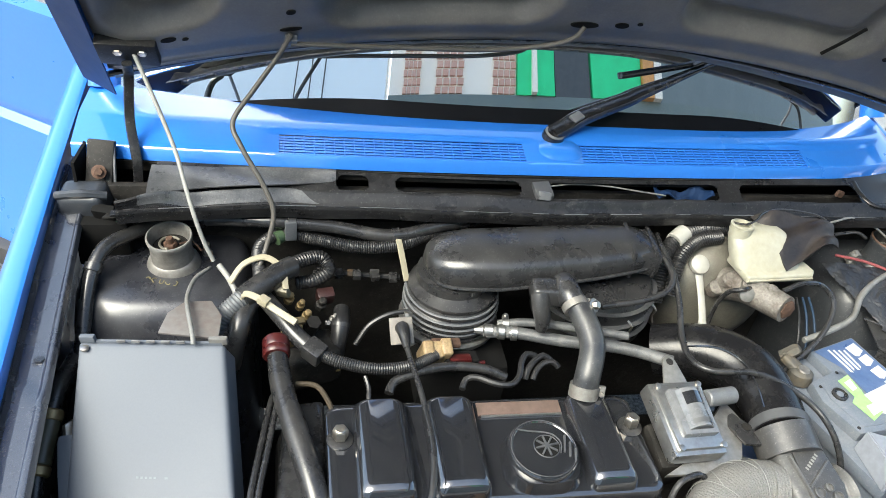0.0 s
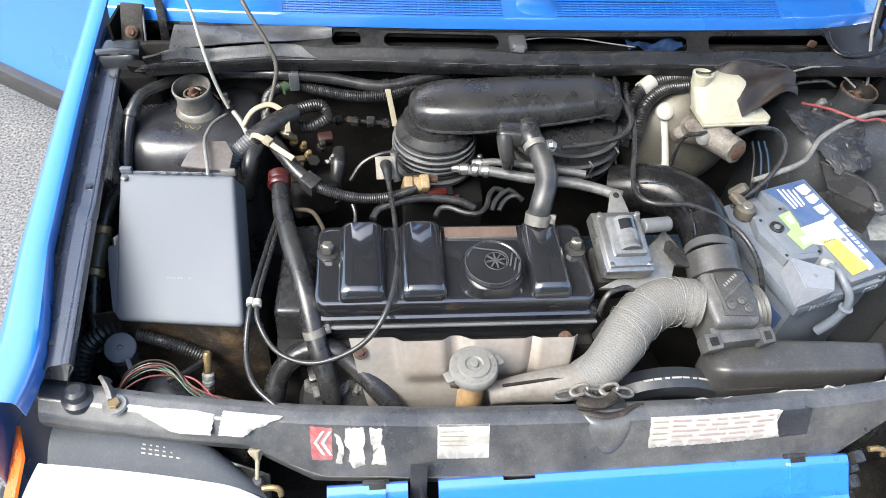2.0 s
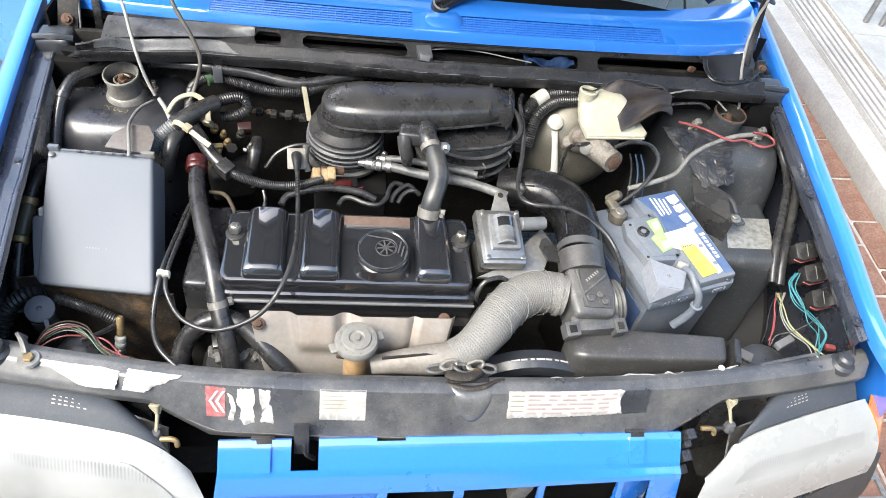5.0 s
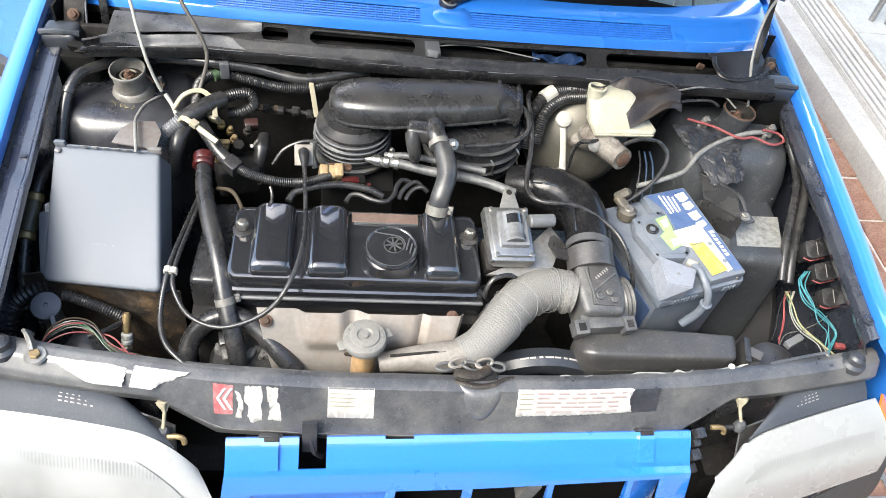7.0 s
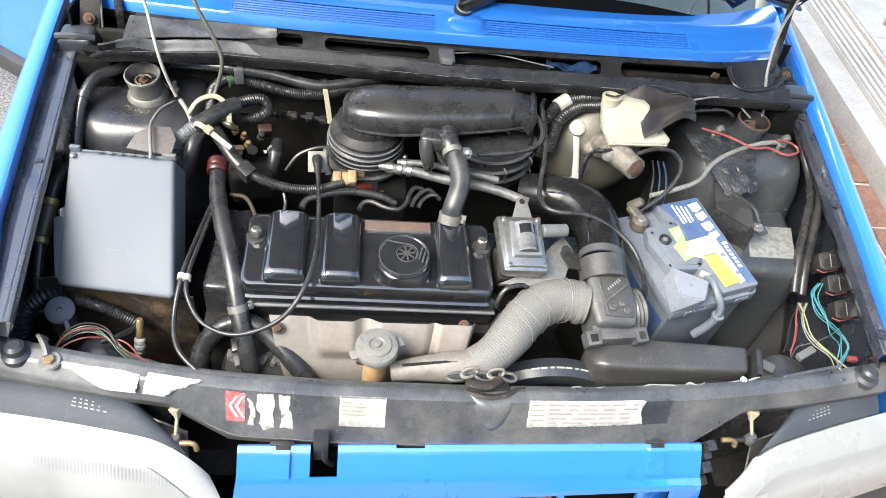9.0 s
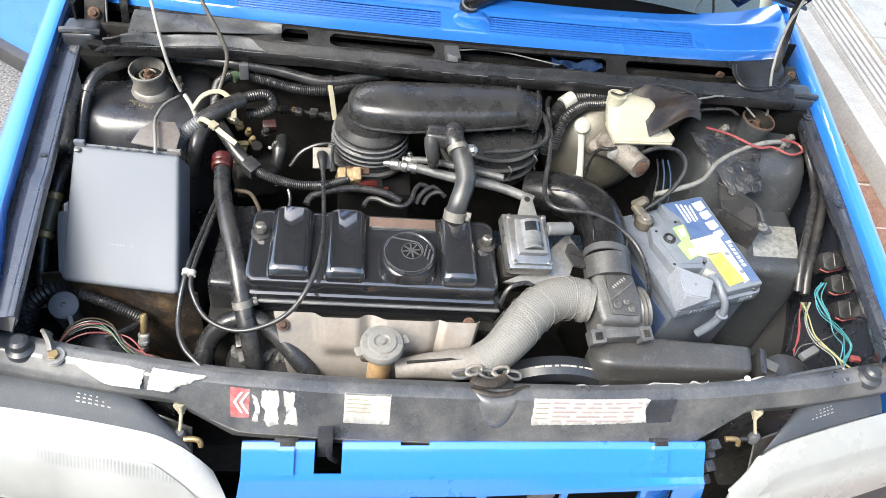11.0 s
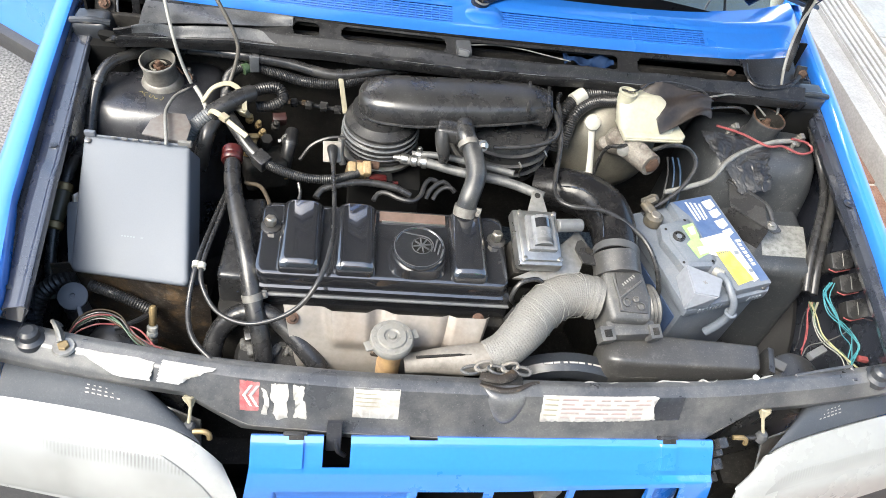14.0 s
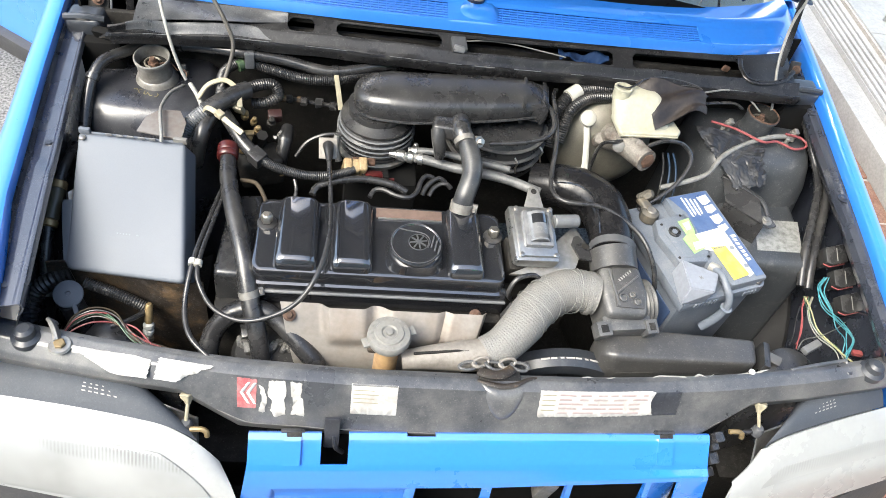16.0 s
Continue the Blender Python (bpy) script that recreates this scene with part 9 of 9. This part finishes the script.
def alternator():
    a = thing("alternator", (-0.325, 0.03, 0.50), "crusted grey alternator between the coolant hoses", "alternator")
    part("body", lathe([(0.045, 0.0), (0.052, 0.006), (0.052, 0.05), (0.046, 0.056), (0.020, 0.058), (0.0, 0.058)], pose(-0.325, 0.030, 0.535, 18, 0, 0), 36), DARK, a, "dark ribbed body")
    crust = mat("crusted_alloy", (0.13, 0.127, 0.120), 0.7, metal=0.2, spots=(0.04, 0.036, 0.032), amount=0.9, size=60, fine=260, bump=0.9, spread=0.4)
    rnd = random.Random(14)
    for k in range(12):
        w = rnd.uniform(0.008, 0.018)
        part("end_casting", box((w, rnd.uniform(0.012, 0.02), rnd.uniform(0.012, 0.020)), (-0.366 + 0.0075 * k, 0.020 + rnd.uniform(-0.006, 0.010), 0.592 + rnd.uniform(-0.004, 0.004)), (rnd.uniform(-20, 20), rnd.uniform(-20, 20), rnd.uniform(-30, 30)), bevel=0.004), crust, a, "crusted alloy casting")
    part("terminal_cap", box((0.030, 0.024, 0.014), (-0.350, 0.046, 0.600), (10, -8, 12), bevel=0.003), PLASTIC, a, "black terminal cap")
    for k in range(7):
        part("belt_rib", tube([(-0.372 + 0.016 * i, 0.066 + 0.0028 * k, 0.600 + 0.004 * math.sin(0.6 * i)) for i in range(6)], 0.0011, 5), LOOM, a, "ribbed black belt")


def cavity_fittings():
    """Brass, chrome and plastic fittings in the shade between the tower and the carburettor."""
    f = thing("thermostat_housing", (-0.37, 0.36, 0.62), "oily alloy thermostat housing with brass fittings", "thermostat housing")
    part("body", box((0.075, 0.055, 0.06), (-0.365, 0.350, 0.665), (0, 0, 18), bevel=0.012, seg=3), DARK, f)
    for x, y, z, r, mt in ((-0.395, 0.398, 0.742, 0.007, BRASS), (-0.380, 0.392, 0.735, 0.006, BRASS), (-0.372, 0.378, 0.728, 0.007, BRASS), (-0.352, 0.402, 0.728, 0.008, DARK), (-0.335, 0.388, 0.712, 0.006, CAST)):
        part("fitting", lathe([(r, 0), (r, 0.010), (r * 0.7, 0.012), (r * 0.7, 0.020), (r * 0.4, 0.022)], pose(x, y, z - 0.012, 24, 12, 0), 8), mt, f)
    part("plug", box((0.024, 0.016, 0.022), (-0.345, 0.410, 0.728), (20, 0, 12), bevel=0.003), mat("maroon_connector", (0.03, 0.012, 0.011), 0.4, dust=0.1), f, "dull maroon connector")
    solo("corner_wall", sheet(lambda u, v: (-0.66 + 0.235 * u, 0.118 - 0.02 * u + 0.012 * math.sin(6 * u), 0.655 - 0.25 * v), 16, 8, 0.003), GRIME, "brown grimy inner panel below the control box", "panel")


def right_corner():
    b = thing("bracket", (0.48, 0.30, 0.66), "folded black steel bracket behind the battery", "bracket")
    part("plate", sheet(lambda u, v: (0.474 + 0.052 * u - 0.004 * v, 0.350 - 0.056 * u - 0.052 * v, 0.722 - 0.014 * v + 0.004 * u), 6, 6, 0.003), PLASTIC, b)
    part("plate_wall", sheet(lambda u, v: (0.470 + 0.055 * u, 0.298 - 0.056 * u, 0.708 + 0.004 * u - 0.06 * v), 6, 4, 0.003), PLASTIC, b)
    part("rim", tube([(0.474, 0.351, 0.723), (0.526, 0.295, 0.727), (0.538, 0.262, 0.716)], 0.004, 8), PLASTIC, b)
    part("tab", prism([(0.515, 0.268), (0.532, 0.282), (0.552, 0.270), (0.556, 0.250), (0.540, 0.244)], 0.700, 0.704, bevel=0.001), DUSTY, b)
    part("tab_bolt", bolt((0.538, 0.261, 0.704), 0.007, 0.007), CAST, b)
    def tower_z(x, y):
        """Height of the tower's skin under a point of the plan."""
        for z, w, d in ((0.749, 0.12, 0.10), (0.746, 0.19, 0.16), (0.738, 0.210, 0.185), (0.722, 0.224, 0.205), (0.69, 0.232, 0.235)):
            if (abs(x - 0.56) * 2 / w) ** 3.6 + (abs(y - 0.465) * 2 / d) ** 3.6 < 1:
                return z
        return 0.0

    corner = [Vector(p) for p in ((0.420, 0.432, 0.768), (0.560, 0.424, 0.756), (0.548, 0.326, 0.728), (0.488, 0.312, 0.722))]

    def bag(u, v):
        p = (corner[0] * (1 - u) + corner[1] * u) * (1 - v) + (corner[3] * (1 - u) + corner[2] * u) * v
        q = Vector((u * 3.2 + v * 3.4 + 1.3, v * 2.6 - u * 2.0, 0.3))
        fold = 0.005 * (0.3 - abs(noise.noise(q))) + 0.003 * (0.3 - abs(noise.noise(q * 2.6 + Vector((4, 1, 0))))) + 0.0016 * (0.3 - abs(noise.noise(q * 6.1)))  + 0.003
        edge = min(u, 1 - u, v, 1 - v)
        p.x += 0.005 * noise.noise(q * 1.7) + 0.006 * (1 if edge < 0.02 else 0) * noise.noise(q * 6)
        p.y += 0.005 * noise.noise(q * 1.4 + Vector((0, 0, 5)))
        p.z = max(p.z, tower_z(p.x, p.y) + 0.005) + fold
        return p
    solo("plastic_bag", sheet(bag, 70, 60, 0.0010), BAGFILM, "crumpled black plastic sheet beside the tower", "plastic sheet", angle=45)
    solo("horn", lathe([(0.045, 0), (0.05, 0.006), (0.05, 0.016), (0.042, 0.022), (0.012, 0.026), (0.0, 0.026)], pose(0.545, 0.005, 0.585, 18, 0, 0), 32), PLASTIC, "round dusty black horn behind the front panel", "horn")
    solo("horn", lathe([(0.030, 0), (0.034, 0.005), (0.034, 0.010), (0.028, 0.015), (0.010, 0.018), (0.0, 0.018)], pose(-0.564, 0.030, 0.572, 18, 0, 0), 32), PLASTIC, "round dusty black horn behind the front panel", "horn")
    s = thing("spark_sensor", (-0.502, 0.05, 0.55), "brass sensor with a white insulator", "sensor")
    m, n = axis((-0.508, 0.044, 0.565), (-0.503, 0.073, 0.635))
    part("body", lathe([(0.009, 0.0), (0.009, 0.006), (0.006, 0.007), (0.006, 0.010)], m, 6), STEEL, s)
    part("insulator", lathe([(0.005, 0.010), (0.0085, 0.013), (0.0085, 0.018), (0.0055, 0.020), (0.0085, 0.023), (0.0085, 0.029), (0.005, 0.032)], m, 18), WHITEPL, s, "white ceramic insulator")
    part("tip", lathe([(0.0055, 0.032), (0.006, 0.036), (0.006, 0.062), (0.004, 0.066), (0.0, 0.066)], m, 16), BRASS, s, "brass tip")
    v = thing("fuel_filter", (-0.655, 0.18, 0.60), "olive-brown inline filter with brass end rings", "filter")
    part("body", rod((-0.669, 0.190, 0.668), (-0.664, 0.236, 0.693), 0.0125, 18), OLIVE, v)
    part("ring", rod((-0.664, 0.234, 0.692), (-0.6625, 0.246, 0.699), 0.0134, 18), BRASS, v)
    part("ring", rod((-0.6705, 0.180, 0.662), (-0.669, 0.191, 0.668), 0.0134, 18), BRASS, v)
    part("hose", tube([(-0.6625, 0.245, 0.699), (-0.658, 0.275, 0.712), (-0.652, 0.315, 0.712)], 0.009, 12), RUBBER, v)
    part("hose", tube([(-0.6705, 0.181, 0.662), (-0.671, 0.14, 0.63), (-0.665, 0.10, 0.59)], 0.009, 12), RUBBER, v)
    part("nut", lathe([(0.012, 0), (0.012, 0.010), (0.0, 0.012)], axis((-0.638, 0.222, 0.69), (-0.63, 0.215, 0.70))[0], 6), STEEL, v)


engine()
control_box()
battery()
air_filter()
carburettor()
fuel_pipes()
breather_hose()
ignition_coil()
intake()
warm_air_hose()
radiator()
brake_unit()
washer_bottle()
hoses()
cables()
relays()
gearbox_clutter()
alternator()
cavity_fittings()
right_corner()
brick_paving()
